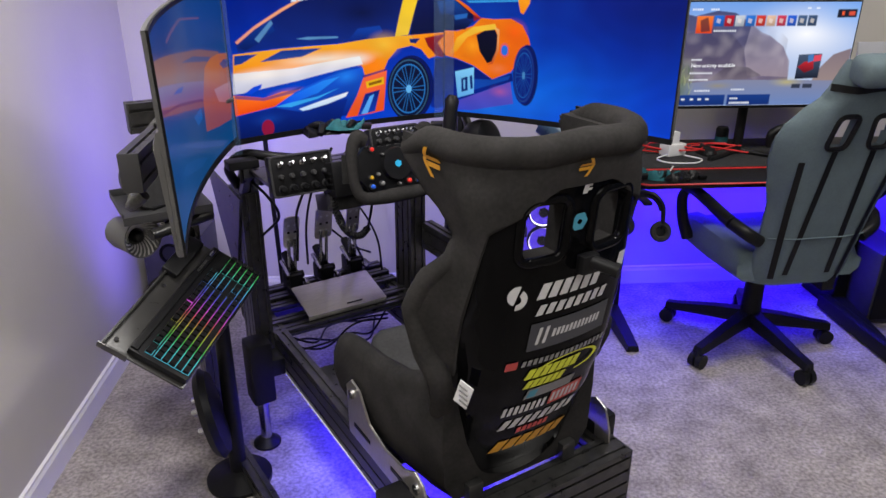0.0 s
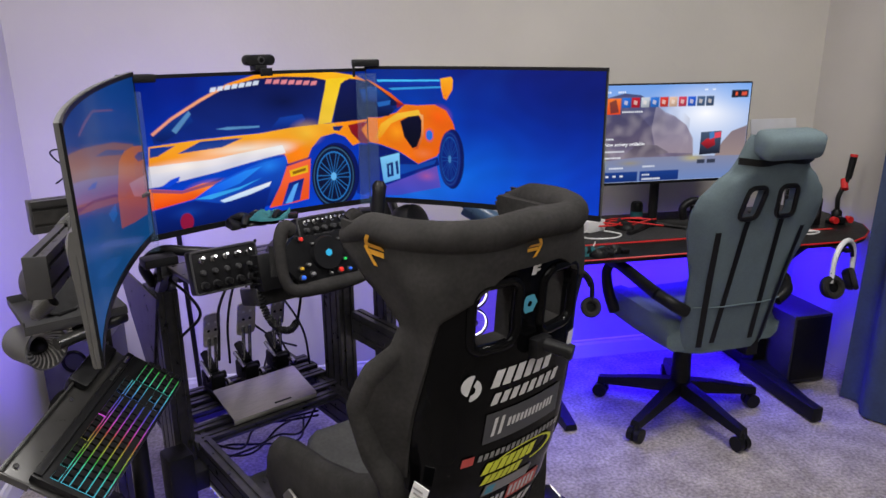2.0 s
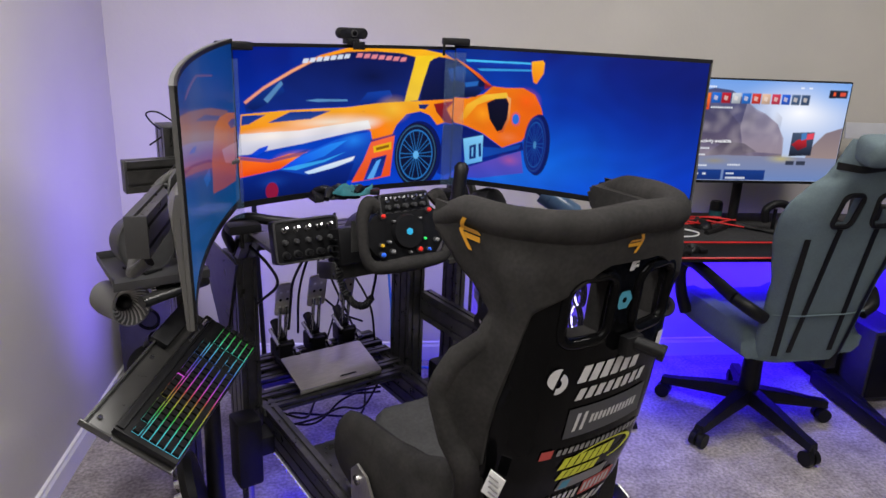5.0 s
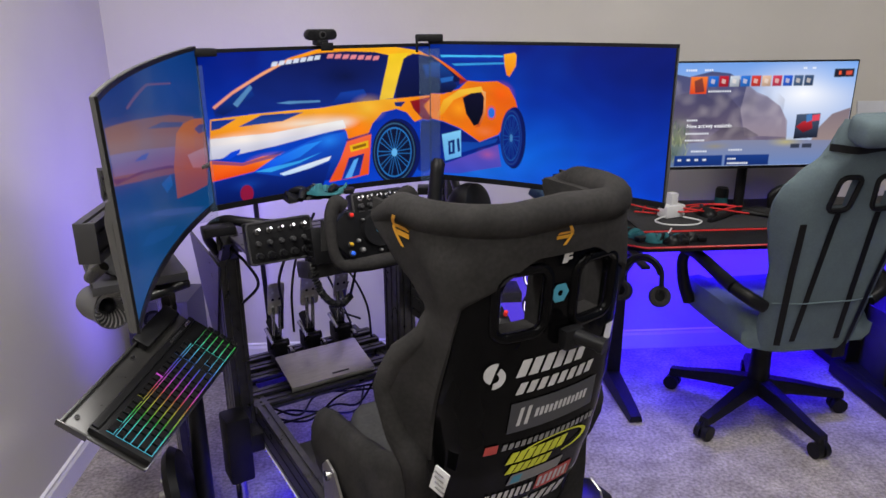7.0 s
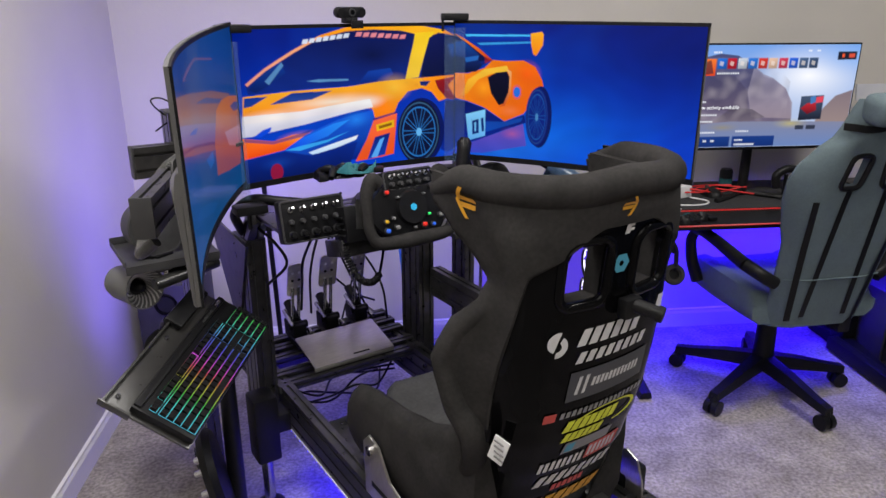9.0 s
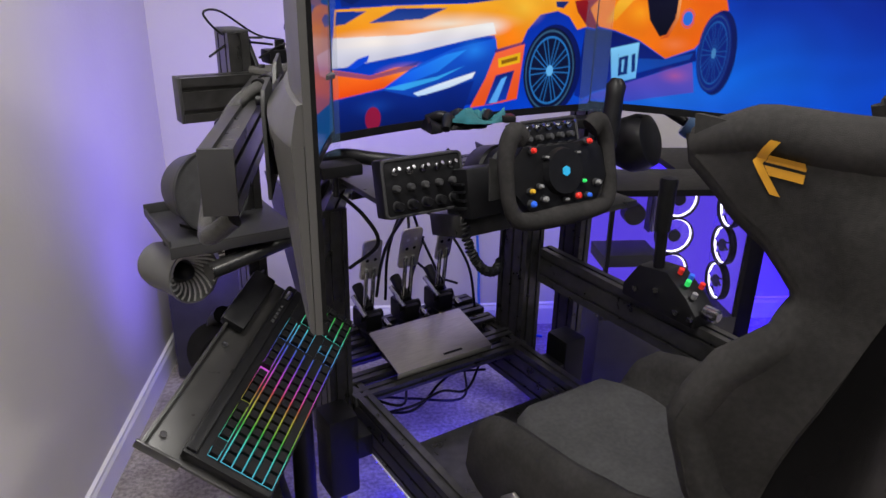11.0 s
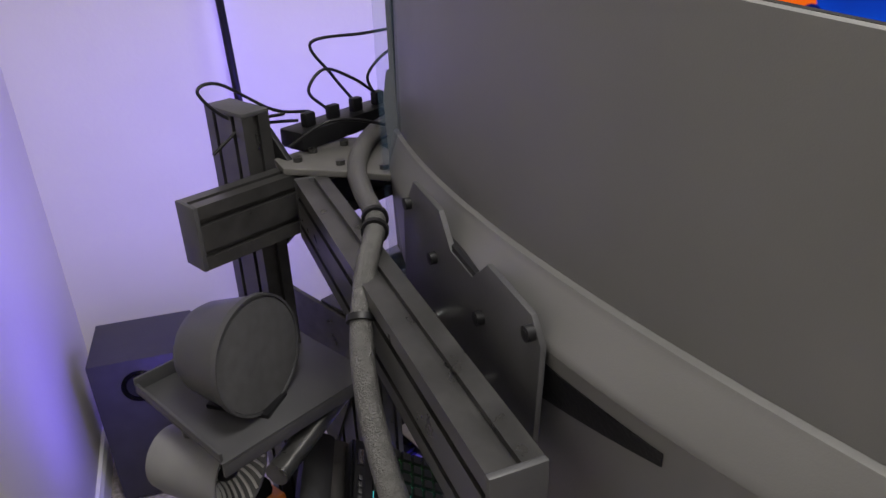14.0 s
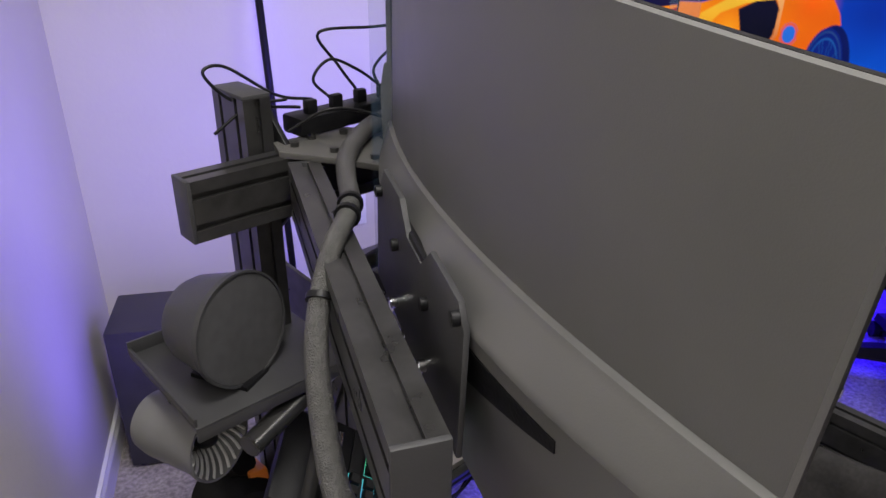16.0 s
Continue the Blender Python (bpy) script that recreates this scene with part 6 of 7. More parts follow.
def menu_picture(cv):
    """A console's menu over a hazy canyon."""
    k = cv.y[..., None]
    cv.c = lin((112, 158, 228)) * (1 - k) + lin((196, 206, 226)) * k
    cv.glow(0.72, 0.3, 0.45, 0.4, (252, 252, 255), 0.95)
    cv.glow(0.95, 0.1, 0.3, 0.25, (130, 176, 240), 0.7)
    cv.poly([(0, 0.1), (0.08, 0.13), (0.2, 0.08), (0.3, 0.1), (0.4, 0.2), (0.46, 0.3), (0.52, 0.33), (0.6, 0.42), (0.64, 0.55), (0.66, 0.75), (0, 0.8)], (70, 76, 118), (112, 100, 122))
    cv.poly([(0.4, 0.2), (0.46, 0.28), (0.52, 0.32), (0.6, 0.42), (0.65, 0.56), (0.66, 0.72), (0.42, 0.7), (0.38, 0.45)], (150, 146, 172), (150, 136, 148), alpha=0.85)
    cv.poly([(0.02, 0.3), (0.16, 0.24), (0.3, 0.3), (0.38, 0.44), (0.4, 0.66), (0.2, 0.62), (0, 0.55)], (58, 58, 92), (96, 84, 104), alpha=0.7)
    cv.poly([(0.84, 0.62), (0.9, 0.5), (1, 0.44), (1, 0.78), (0.8, 0.76)], (126, 112, 122), (150, 132, 130))
    cv.poly([(0.3, 0.6), (0.42, 0.62), (0.5, 0.7), (0.4, 0.74), (0.2, 0.74)], (66, 60, 78), (110, 100, 112), alpha=0.8)
    base = cv.c
    cv.cloud(6, (44, 44, 76), 0.5, 8)
    cv.cloud(13, (206, 196, 200), 0.35, 2)
    rock = cv.cover(lambda x, y: ((y > 0.12) & (y < 0.8) & (x < 0.62) & (y > 1.6 * (x - 0.4))).astype(float))
    cv.c = base * (1 - rock) + cv.c * rock
    cv.poly([(0, 0.78), (0.3, 0.74), (0.7, 0.75), (1, 0.76), (1, 1), (0, 1)], (128, 132, 158), (104, 130, 184))
    cv.glow(0.05, 0.74, 0.09, 0.3, (120, 132, 96), 0.9)
    cv.glow(0.03, 0.88, 0.1, 0.2, (70, 90, 70), 0.8)
    cv.glow(0.66, 0.77, 0.12, 0.06, (190, 178, 110), 0.8)
    cv.glow(0.26, 0.8, 0.12, 0.05, (150, 140, 104), 0.7)
    rnd = random.Random(4)
    for j in range(40):
        x, y = rnd.uniform(0, 0.1), rnd.uniform(0.58, 0.95)
        cv.poly([(x, y), (x + 0.006, y), (x + rnd.uniform(-0.02, 0.03), y - rnd.uniform(0.05, 0.12))], rnd.choice(((170, 176, 130), (96, 120, 88), (60, 84, 60))), alpha=0.6)
    tiles = ((32, 112, 222), (196, 30, 50), (206, 214, 226), (44, 120, 220), (222, 60, 50), (236, 196, 170), (214, 60, 90), (34, 96, 220), (74, 100, 140), (60, 84, 120))
    cv.poly([(0.09, 0.13), (0.18, 0.13), (0.18, 0.29), (0.09, 0.29)], (240, 120, 50), (216, 66, 30))
    cv.poly([(0.11, 0.17), (0.15, 0.14), (0.16, 0.2), (0.17, 0.27), (0.12, 0.28)], (70, 40, 50), alpha=0.8)
    for j, c in enumerate(tiles):
        x = 0.187 + 0.0585 * j
        cv.poly([(x, 0.125), (x + 0.051, 0.125), (x + 0.051, 0.225), (x, 0.225)], c, tuple(int(v * 0.7) for v in c), (0.6, 1))
        cv.poly([(x + 0.014, 0.15), (x + 0.036, 0.16), (x + 0.032, 0.2), (x + 0.012, 0.19)], (240, 228, 220), alpha=0.5)
    cv.poly([(0.875, 0.07), (0.985, 0.068), (0.985, 0.145), (0.875, 0.148)], (30, 32, 46))
    cv.poly([(0.9, 0.09), (0.915, 0.09), (0.915, 0.125), (0.9, 0.125)], (235, 90, 50))
    cv.poly([(0.94, 0.09), (0.975, 0.088), (0.975, 0.125), (0.94, 0.128)], (214, 80, 60))
    cv.poly([(0.7, 0.5), (0.835, 0.49), (0.835, 0.73), (0.7, 0.74)], (70, 84, 110), (24, 28, 44))
    cv.poly([(0.705, 0.62), (0.74, 0.57), (0.79, 0.56), (0.8, 0.64), (0.75, 0.68)], (190, 40, 50), (90, 20, 34))
    cv.poly([(0.755, 0.51), (0.785, 0.49), (0.79, 0.56), (0.76, 0.58)], (70, 120, 180))
    cv.poly([(0.79, 0.51), (0.832, 0.5), (0.832, 0.56), (0.79, 0.57)], (220, 70, 90))
    for x0, x1 in ((0.69, 0.74), (0.755, 0.81)):
        cv.poly([(x0, 0.79), (x1, 0.79), (x1, 0.83), (x0, 0.83)], (50, 56, 74))
    for x0, x1 in ((0.04, 0.31), (0.325, 0.575)):
        cv.poly([(x0, 0.89), (x1, 0.89), (x1, 0.995), (x0, 0.995)], (24, 58, 130), (16, 44, 110))
    for x0, x1, y0 in ((0.09, 0.15, 0.535), (0.09, 0.22, 0.665), (0.09, 0.2, 0.73), (0.13, 0.22, 0.84), (0.34, 0.42, 0.83), (0.34, 0.39, 0.92), (0.34, 0.46, 0.965), (0.06, 0.08, 0.925), (0.11, 0.13, 0.925), (0.155, 0.175, 0.925), (0.2, 0.22, 0.925), (0.06, 0.12, 0.06), (0.16, 0.21, 0.06), (0.19, 0.32, 0.26), (0.7, 0.72, 0.05), (0.75, 0.77, 0.05)):
        n = max(2, int((x1 - x0) / 0.012))
        for q in range(n):
            a = x0 + (x1 - x0) * q / n
            cv.poly([(a, y0), (a + 0.009, y0), (a + 0.009, y0 + 0.017), (a, y0 + 0.017)], (240, 244, 252), alpha=0.85)


pc_ = Canvas(0, 1, 256, 144)
menu_picture(pc_)
M_MENU = screen_material("lit_menu_screen", 1.05)
net("screen", pc_, lambda u, v: Vector((PX0 + u * (PX1 - PX0), PY - 0.001, PZ0 + v * (PZ1 - PZ0))), M_MENU, ps)
M_TEXT = material("white_glow_text", (0.1, 0.1, 0.1), 0.5, vary=0, emit=(0.95, 0.97, 1.0), power=0.95)
fc = bpy.data.curves.new("menu_text", "FONT")
fc.body, fc.size, fc.extrude = "New activity available", 0.0205, 0.0004
tmp = bpy.data.objects.new("menu_text", fc)
scene.collection.objects.link(tmp)
tme = bpy.data.meshes.new_from_object(tmp.evaluated_get(bpy.context.evaluated_depsgraph_get()))
bpy.data.objects.remove(tmp)
tme.materials.clear()
tme.materials.append(M_TEXT)
txt = new("menu_text", tme)
txt.parent = ps
txt.matrix_basis = pose(PX0 + 0.064, PY - 0.0022, PZ0 + 0.152, 90, 0, 0)
bm = rod(B(), (1.28, 2.95, DZ + 0.004), (1.28, 2.95, 1.0), 0.02)
box(bm, (1.28, 2.92, 1.04), (0.08, 0.05, 0.08), 0.004)
part("stand_column", bm, M_BLACK, ps)
bm = B()
for s in (-1, 1):
    tube(bm, [(1.28, 2.95, DZ + 0.02), (1.28 + s * 0.08, 2.89, DZ + 0.012), (1.28 + s * 0.17, 2.83, DZ + 0.01)], 0.011, 8)
part("stand_feet", bm, M_BLACK, ps)

# ---- tower computer with ring-lit fans ----
M_GLASS = bpy.data.materials.new("tinted_glass")
M_GLASS.use_nodes = True
_b = M_GLASS.node_tree.nodes["Principled BSDF"]
_b.inputs["Base Color"].default_value = (0.02, 0.02, 0.03, 1)
_b.inputs["Alpha"].default_value, _b.inputs["Roughness"].default_value = 0.25, 0.03
M_RING = material("white_ring_glow", (0.3, 0.3, 0.4), 0.4, vary=0, emit=(0.78, 0.72, 1.0), power=5)
# Blue light inside the case is painted as glow on panels and blades.
M_CASE_GLOW = material("board_painted_glow", (0.02, 0.02, 0.05), 0.5, vary=0.3, emit=(0.10, 0.05, 0.8), power=1.5)
TX0, TX1, TY0, TY1, TZ0, TZ1 = 0.13, 0.57, 2.57, 2.79, 0.03, 0.775
TZM = 0.36
pc = thing("tower_computer", Matrix(), "black glass-sided tower computer with white ring-lit fans beside the desk", "computer")
part("base", span(B(), (TX0, TY0, TZ0), (TX1, TY1, TZM), 0.004), M_SUB, pc, "black lower chamber of the case")
part("badge", span(B(), (TX0 + 0.075, TY0 - 0.0015, 0.10), (TX0 + 0.135, TY0, 0.108)), M_DWHITE, pc, "small pale badge")
part("lock", rod(B(), (TX1 - 0.13, TY0, 0.2), (TX1 - 0.13, TY0 - 0.004, 0.2), 0.016, n=24), M_SHELL, pc)
part("top_panel", span(B(), (TX0, TY0, TZ1 - 0.02), (TX1, TY1, TZ1), 0.003), M_BLACK, pc)
part("rear_panel", span(B(), (TX0 + 0.01, TY1 - 0.008, TZM), (TX1 - 0.01, TY1, TZ1 - 0.02)), M_CASE_GLOW, pc, "mounting board glowing blue in place of the case's light")
part("right_side", span(B(), (TX1 - 0.008, TY0 + 0.014, TZM), (TX1, TY1 - 0.01, TZ1 - 0.02)), M_CASE_GLOW, pc)
for x, y in ((TX0 + 0.006, TY0 + 0.006), (TX1 - 0.006, TY0 + 0.006), (TX0 + 0.006, TY1 - 0.014)):
    part("corner_post", span(B(), (x - 0.006, y - 0.006, TZM), (x + 0.006, y + 0.006, TZ1 - 0.02)), M_BLACK, pc)
g = part("side_glass", span(B(), (TX0 + 0.0125, TY0, TZM), (TX1 - 0.0125, TY0 + 0.004, TZ1 - 0.02)), M_GLASS, pc)
g.visible_shadow = False
g = part("front_glass", span(B(), (TX0, TY0 + 0.0125, TZM), (TX0 + 0.004, TY1 - 0.021, TZ1 - 0.02)), M_GLASS, pc)
g.visible_shadow = False
part("graphics_card", span(B(), (TX0 + 0.02, TY0 + 0.08, 0.50), (TX0 + 0.2, TY1 - 0.01, 0.54), 0.004), M_GREYP, pc)
part("water_block", rod(B(), (0.27, TY1 - 0.01, 0.64), (0.27, TY1 - 0.05, 0.64), 0.035), M_GREYP, pc)
for k in range(4):
    part("memory_stick", span(B(), (0.32 + 0.012 * k, TY1 - 0.05, 0.58), (0.324 + 0.012 * k, TY1 - 0.01, 0.70)), M_WHITE if k % 2 else M_GREYP, pc)


def ring_fan(m):
    f = part("fan_frame", lathe(B(), [(0.058, -0.012), (0.062, -0.012), (0.062, 0.012), (0.058, 0.012), (0.058, -0.012)], m, 28), M_BLACK, pc)
    part("light_ring", lathe(B(), [(0.0538, -0.003), (0.0575, -0.003), (0.0575, 0.003), (0.0538, 0.003), (0.0538, -0.003)], m, 32), M_RING, f)
    part("fan_hub", lathe(B(), [(0, -0.008), (0.02, -0.008), (0.02, 0.008), (0, 0.008)], m, 16), M_GREYP, f)
    for k in range(7):
        a = k * 2 * math.pi / 7
        part("blade", slab(B(), [(0.02, -0.008), (0.05, -0.012), (0.05, 0.012), (0.02, 0.008)], -0.001, 0.001, m @ pose(0, 0, 0, 0, 0, math.degrees(a)) @ pose(0, 0, 0, 25, 0, 0)), M_CASE_GLOW, f)


for z in (0.44, 0.562, 0.684):
    ring_fan(Matrix.Translation((0.415, TY1 - 0.03, z)) @ pose(0, 0, 0, 90, 0, 0))
    ring_fan(Matrix.Translation((TX1 - 0.03, TY0 + 0.1, z)) @ pose(0, 0, 0, 0, 90, 0))
for x in (0.24, 0.37):
    ring_fan(Matrix.Translation((x, TY0 + 0.09, TZM + 0.016)))
for x in (TX0 + 0.03, TX1 - 0.03):
    for y in (TY0 + 0.04, TY1 - 0.04):
        part("foot", rod(B(), (x, y, 0.0), (x, y, 0.032), 0.015), M_BLACK, pc)

# case at the desk's end
box2 = thing("black_case", pose(1.99, 2.93, 0, 0, 0, 2), "black computer case under the desk's far end", "computer case")
part("body", span(B(), (-0.1, -0.2, 0.012), (0.1, 0.2, 0.34), 0.006), M_SUB, box2)
part("front_panel", span(B(), (-0.09, -0.206, 0.03), (0.09, -0.2, 0.33), 0.002), M_BLACK, box2)
for x in (-0.09, 0.07):
    part("foot", span(B(), (x - 0.02, -0.18, 0.0), (x + 0.02, 0.18, 0.013)), M_BLACK, box2)
rest = thing("foot_rail", Matrix(), "black metal rail lying on the carpet under the desk", "rail")
part("bar", box(B(), (1.80, 2.66, 0.04), (0.05, 0.5, 0.06), 0.006), M_BLACK, rest)

# ---- things on the desk ----
ch = thing("power_adapter", pose(0.99, 2.93, DZ + 0.0045, 0, 0, 20), "white travel power adapter with cables", "adapter")
part("body", box(B(), (0, 0, 0.026), (0.095, 0.06, 0.05), 0.006), M_WHITE, ch)
part("plug", box(B(), (0.0, 0.0, 0.075), (0.035, 0.035, 0.05), 0.005), M_WHITE, ch)
for pts in ([(1.03, 2.9, 0.75), (1.08, 2.84, 0.748), (1.03, 2.79, 0.748), (0.93, 2.8, 0.748), (0.9, 2.86, 0.748), (0.96, 2.9, 0.755)], [(0.76, 2.76, 0.75), (0.71, 2.72, 0.746), (0.78, 2.68, 0.746), (0.88, 2.69, 0.746), (0.92, 2.74, 0.75)],
            [(1.78, 2.72, 0.749), (1.85, 2.66, 0.746), (1.92, 2.69, 0.746), (1.85, 2.74, 0.746), (1.79, 2.7, 0.752), (1.88, 2.68, 0.752)]):
    cable(pts, 0.0035, "thin white charging cable coiled on the desk", M_WHITE)
for k in range(4):
    rnd = random.Random(k)
    cable([(0.86 + 0.1 * j + rnd.uniform(-0.04, 0.04), 2.92 + rnd.uniform(-0.07, 0.09), DZ + 0.008 + rnd.uniform(0, 0.05)) for j in range(5)], 0.0035, "thin red cable tangled on the desk", M_RED)
mouse = thing("computer_mouse", pose(1.14, 2.94, DZ + 0.0045, 0, 0, 12), "small black computer mouse on the mat", "mouse")
part("shell", loft(B(), [[Vector((w * math.cos(a), y, max(0, h * math.sin(a)))) for a in [math.pi * k / 8 for k in range(9)]] for y, w, h in ((-0.058, 0.012, 0.01), (-0.04, 0.03, 0.03), (0, 0.033, 0.038), (0.035, 0.03, 0.028), (0.055, 0.02, 0.012))]), M_BLACK, mouse, smooth=60)
part("wheel", rod(B(), (-0.004, 0.03, 0.03), (0.004, 0.03, 0.03), 0.009), M_GREYP, mouse)
can = thing("drinks_can", pose(1.24, 3.02, DZ + 0.0045), "small dark can with a teal band on the desk", "can")
part("can_body", lathe(B(), [(0, 0), (0.024, 0), (0.027, 0.006), (0.027, 0.085), (0.022, 0.095), (0, 0.095)], n=24), M_BLACK, can)
part("band", lathe(B(), [(0.0275, 0.03), (0.0275, 0.055)], n=24), M_GLOVE, can)
for x, y, z, a, mt, lb in ((0.84, 2.62, DZ, 70, M_GLOVE, "teal racing glove lying on the desk's edge"), (0.74, 2.70, DZ, 20, M_GLOVE, "teal and black racing glove on the desk"), (0.9, 2.60, DZ, 100, M_BLACK, "black racing glove on the desk's edge")):
    glove(pose(x, y, z, 0, 0, a), mt, lb)
M_CLEAR = bpy.data.materials.new("clear_bag")
M_CLEAR.use_nodes = True
_b = M_CLEAR.node_tree.nodes["Principled BSDF"]
_b.inputs["Transmission Weight"].default_value, _b.inputs["Roughness"].default_value, _b.inputs["IOR"].default_value = 0.9, 0.15, 1.1
bag = thing("clear_bag", pose(0.70, 2.80, DZ), "crumpled clear plastic bag on the desk", "bag")
bm = bmesh.new()
bmesh.ops.create_icosphere(bm, subdivisions=3, radius=0.06)
for v in bm.verts:
    v.co *= 1 + 0.35 * noise.noise(v.co * 30)
    v.co.z = max(0.0, v.co.z * 0.9 + 0.05)
part("bag", bm, M_CLEAR, bag, smooth=30)
spr = thing("spray_bottle", Matrix.Translation((0.44, 2.66, 0.9)) @ pose(0, 0, 0, 0, 118, -25), "blue bottle clamped under the monitor", "bottle")
M_BOTTLE = material("steel_blue_plastic", (0.09, 0.17, 0.3), 0.3, vary=0.1)
part("bottle_body", lathe(B(), [(0, -0.09), (0.036, -0.09), (0.038, -0.08), (0.038, 0.05), (0.02, 0.075), (0, 0.075)], n=28), M_BOTTLE, spr)
part("nozzle", lathe(B(), [(0, 0.075), (0.018, 0.075), (0.014, 0.1), (0.006, 0.13), (0, 0.13)], n=18), M_WHITE, spr)
part("clamp", rod(B(), (0, 0, -0.09), (0, 0.0, -0.2), 0.014), M_BLACK, spr)
spk2 = thing("round_speaker", RIG @ pose(0.42, 0.2, 0.96), "dark round fan pod below the monitor seam", "fan")
part("shell", lathe(B(), [(0, -0.05), (0.05, -0.045), (0.068, -0.015), (0.07, 0.02), (0.062, 0.045), (0.04, 0.055), (0, 0.05)], pose(0, 0, 0, 70, 0, 20), 32), M_BLACK, spk2)
part("mount_arm", rod(B(), (0, 0.04, 0.0), (0.02, 0.16, 0.13), 0.014), M_ALU, spk2)
hb = thing("handbrake", RIG @ pose(0.245, 0.12, 0.90), "black upright handbrake lever beside the wheel", "handbrake")
part("grip", lathe(B(), [(0, 0), (0.02, 0), (0.022, 0.03), (0.02, 0.11), (0.022, 0.135), (0.012, 0.15), (0, 0.15)], pose(0, 0, 0.09, -8, 12, 0), 20), M_BLACK, hb)
part("lever", rod(B(), (0, 0, -0.05), (0, 0, 0.1), 0.012), M_ALU, hb)
part("bracket", span(B(), (-0.03, -0.02, -0.06), (0.1, 0.3, -0.045), 0.002), M_ALU, hb)
# Lever arm taken for a handbrake; it carries no light.
mic = thing("desk_handbrake_arm", pose(2.11, 2.82, DZ) @ Matrix.Scale(0.74, 4), "small red and black handbrake-like desk arm on a clamp", "desk arm")
part("base", lathe(B(), [(0, 0), (0.055, 0), (0.055, 0.02), (0.03, 0.035), (0.03, 0.07), (0.018, 0.085), (0, 0.085)], n=24), M_BLACK, mic)
part("arm", tube(B(), [(0, 0, 0.08), (-0.005, 0, 0.16), (0.03, 0, 0.24), (0.045, 0, 0.28)], 0.014, 10), M_BLACK, mic)
part("joint", rod(B(), (0.015, -0.02, 0.21), (0.035, 0.02, 0.26), 0.02), M_RED, mic)
part("handle", rod(B(), (0.045, 0, 0.27), (0.06, 0, 0.40), 0.018, 0.021), M_BLACK, mic)
part("cap", rod(B(), (0.06, 0, 0.40), (0.062, 0, 0.415), 0.021), M_RED, mic)
for k in range(3):
    part("knob", rod(B(), (0.05 - 0.05 * k, -0.03, 0.03), (0.05 - 0.05 * k, -0.065, 0.03), 0.02), M_RED if k != 1 else M_BLACK, mic)
ctrl = thing("black_box_speaker", pose(1.965, 2.86, DZ), "small black cube speaker on the desk", "speaker")
part("cube", box(B(), (0, 0, 0.06), (0.11, 0.11, 0.12), 0.006), M_BLACK, ctrl)
part("driver_ring", rod(B(), (0, -0.056, 0.06), (0, -0.058, 0.06), 0.04, n=28), M_GREYP, ctrl)
lmp = thing("figurine_lamp", pose(1.975, 2.985, DZ), "small chrome desk lamp with a black round head", "lamp")
part("stem", rod(B(), (0, 0, 0.0), (0, 0, 0.28), 0.012), M_CHROME, lmp)
bm = bmesh.new()
bmesh.ops.create_uvsphere(bm, u_segments=20, v_segments=12, radius=0.035, matrix=Matrix.Translation((-0.01, -0.02, 0.24)))
part("head", bm, M_BLACK, lmp)
part("base", lathe(B(), [(0, 0), (0.045, 0), (0.045, 0.012), (0.012, 0.02), (0, 0.02)], n=24), M_BLACK, lmp)
ctl = thing("game_controller", pose(1.42, 2.87, DZ + 0.0045), "black game controller hung on a small stand under the monitor", "controller")
part("stand", rod(B(), (0, 0, 0), (0, 0, 0.1), 0.008), M_BLACK, ctl)
part("stand_base", lathe(B(), [(0, 0), (0.04, 0), (0.04, 0.006), (0, 0.008)], n=20), M_BLACK, ctl)
part("pad", tube(B(), [(-0.05, -0.02, 0.05), (-0.055, -0.02, 0.1), (-0.02, -0.02, 0.125), (0.02, -0.02, 0.125), (0.055, -0.02, 0.1), (0.05, -0.02, 0.05)], 0.017, 10), M_BLACK, ctl)


def headset(m, mat, label):
    h = thing("headset", m, label, "headset")
    arc = [(0.085 * math.cos(a), 0, 0.1 + 0.085 * math.sin(a) * 1.05) for a in [math.pi * k / 10 for k in range(11)]]
    part("band", tube(B(), [(0.088, 0, 0.03)] + arc + [(-0.088, 0, 0.03)], 0.0105, 10, 4), mat, h)
    part("inner_band", tube(B(), [(0.9 * x, 0.0, z - 0.016) for x, y, z in arc[1:-1]], 0.008, 8, 4), M_BLACK, h)
    for s in (-1, 1):
        mm = Matrix.Translation((s * 0.08, 0, 0.01)) @ pose(0, 0, 0, 70, 0, s * 25)
        c = part("ear_cup", lathe(B(), [(0, -0.022), (0.034, -0.022), (0.044, -0.012), (0.046, 0.004), (0.04, 0.008), (0, 0.008)], mm, 28), M_BLACK, h)
        part("cushion", lathe(B(), [(0.022, 0.008), (0.046, 0.008), (0.049, 0.016), (0.044, 0.026), (0.03, 0.026), (0.022, 0.016)], mm, 28), M_SUEDE, c)
        part("yoke", rod(B(), (s * 0.088, 0, 0.03), (s * 0.09, 0, 0.075), 0.007), M_BLACK, h)
    return h


headset(pose(0.717, 2.46, 0.592, 0, 0, -31) @ Matrix.Scale(0.78, 4), M_BLACK, "black headset hanging from the desk's edge")
headset(pose(1.90, 2.51, 0.565, 0, 0, 25), M_WHITE, "white and black headset hanging from the desk's edge")
for x, y, z in ((0.717, 2.47, 0.74), (1.90, 2.53, 0.75)):
    hk = thing("headset_hook", pose(x, y, z - 0.035), "small black headset hook under the desk edge", "hook")
    part("hook", box(B(), (0, 0.04, 0.0), (0.03, 0.16, 0.012), 0.003), M_BLACK, hk)
    part("clamp", box(B(), (0, 0.1, 0.004), (0.03, 0.06, 0.02), 0.003), M_BLACK, hk)

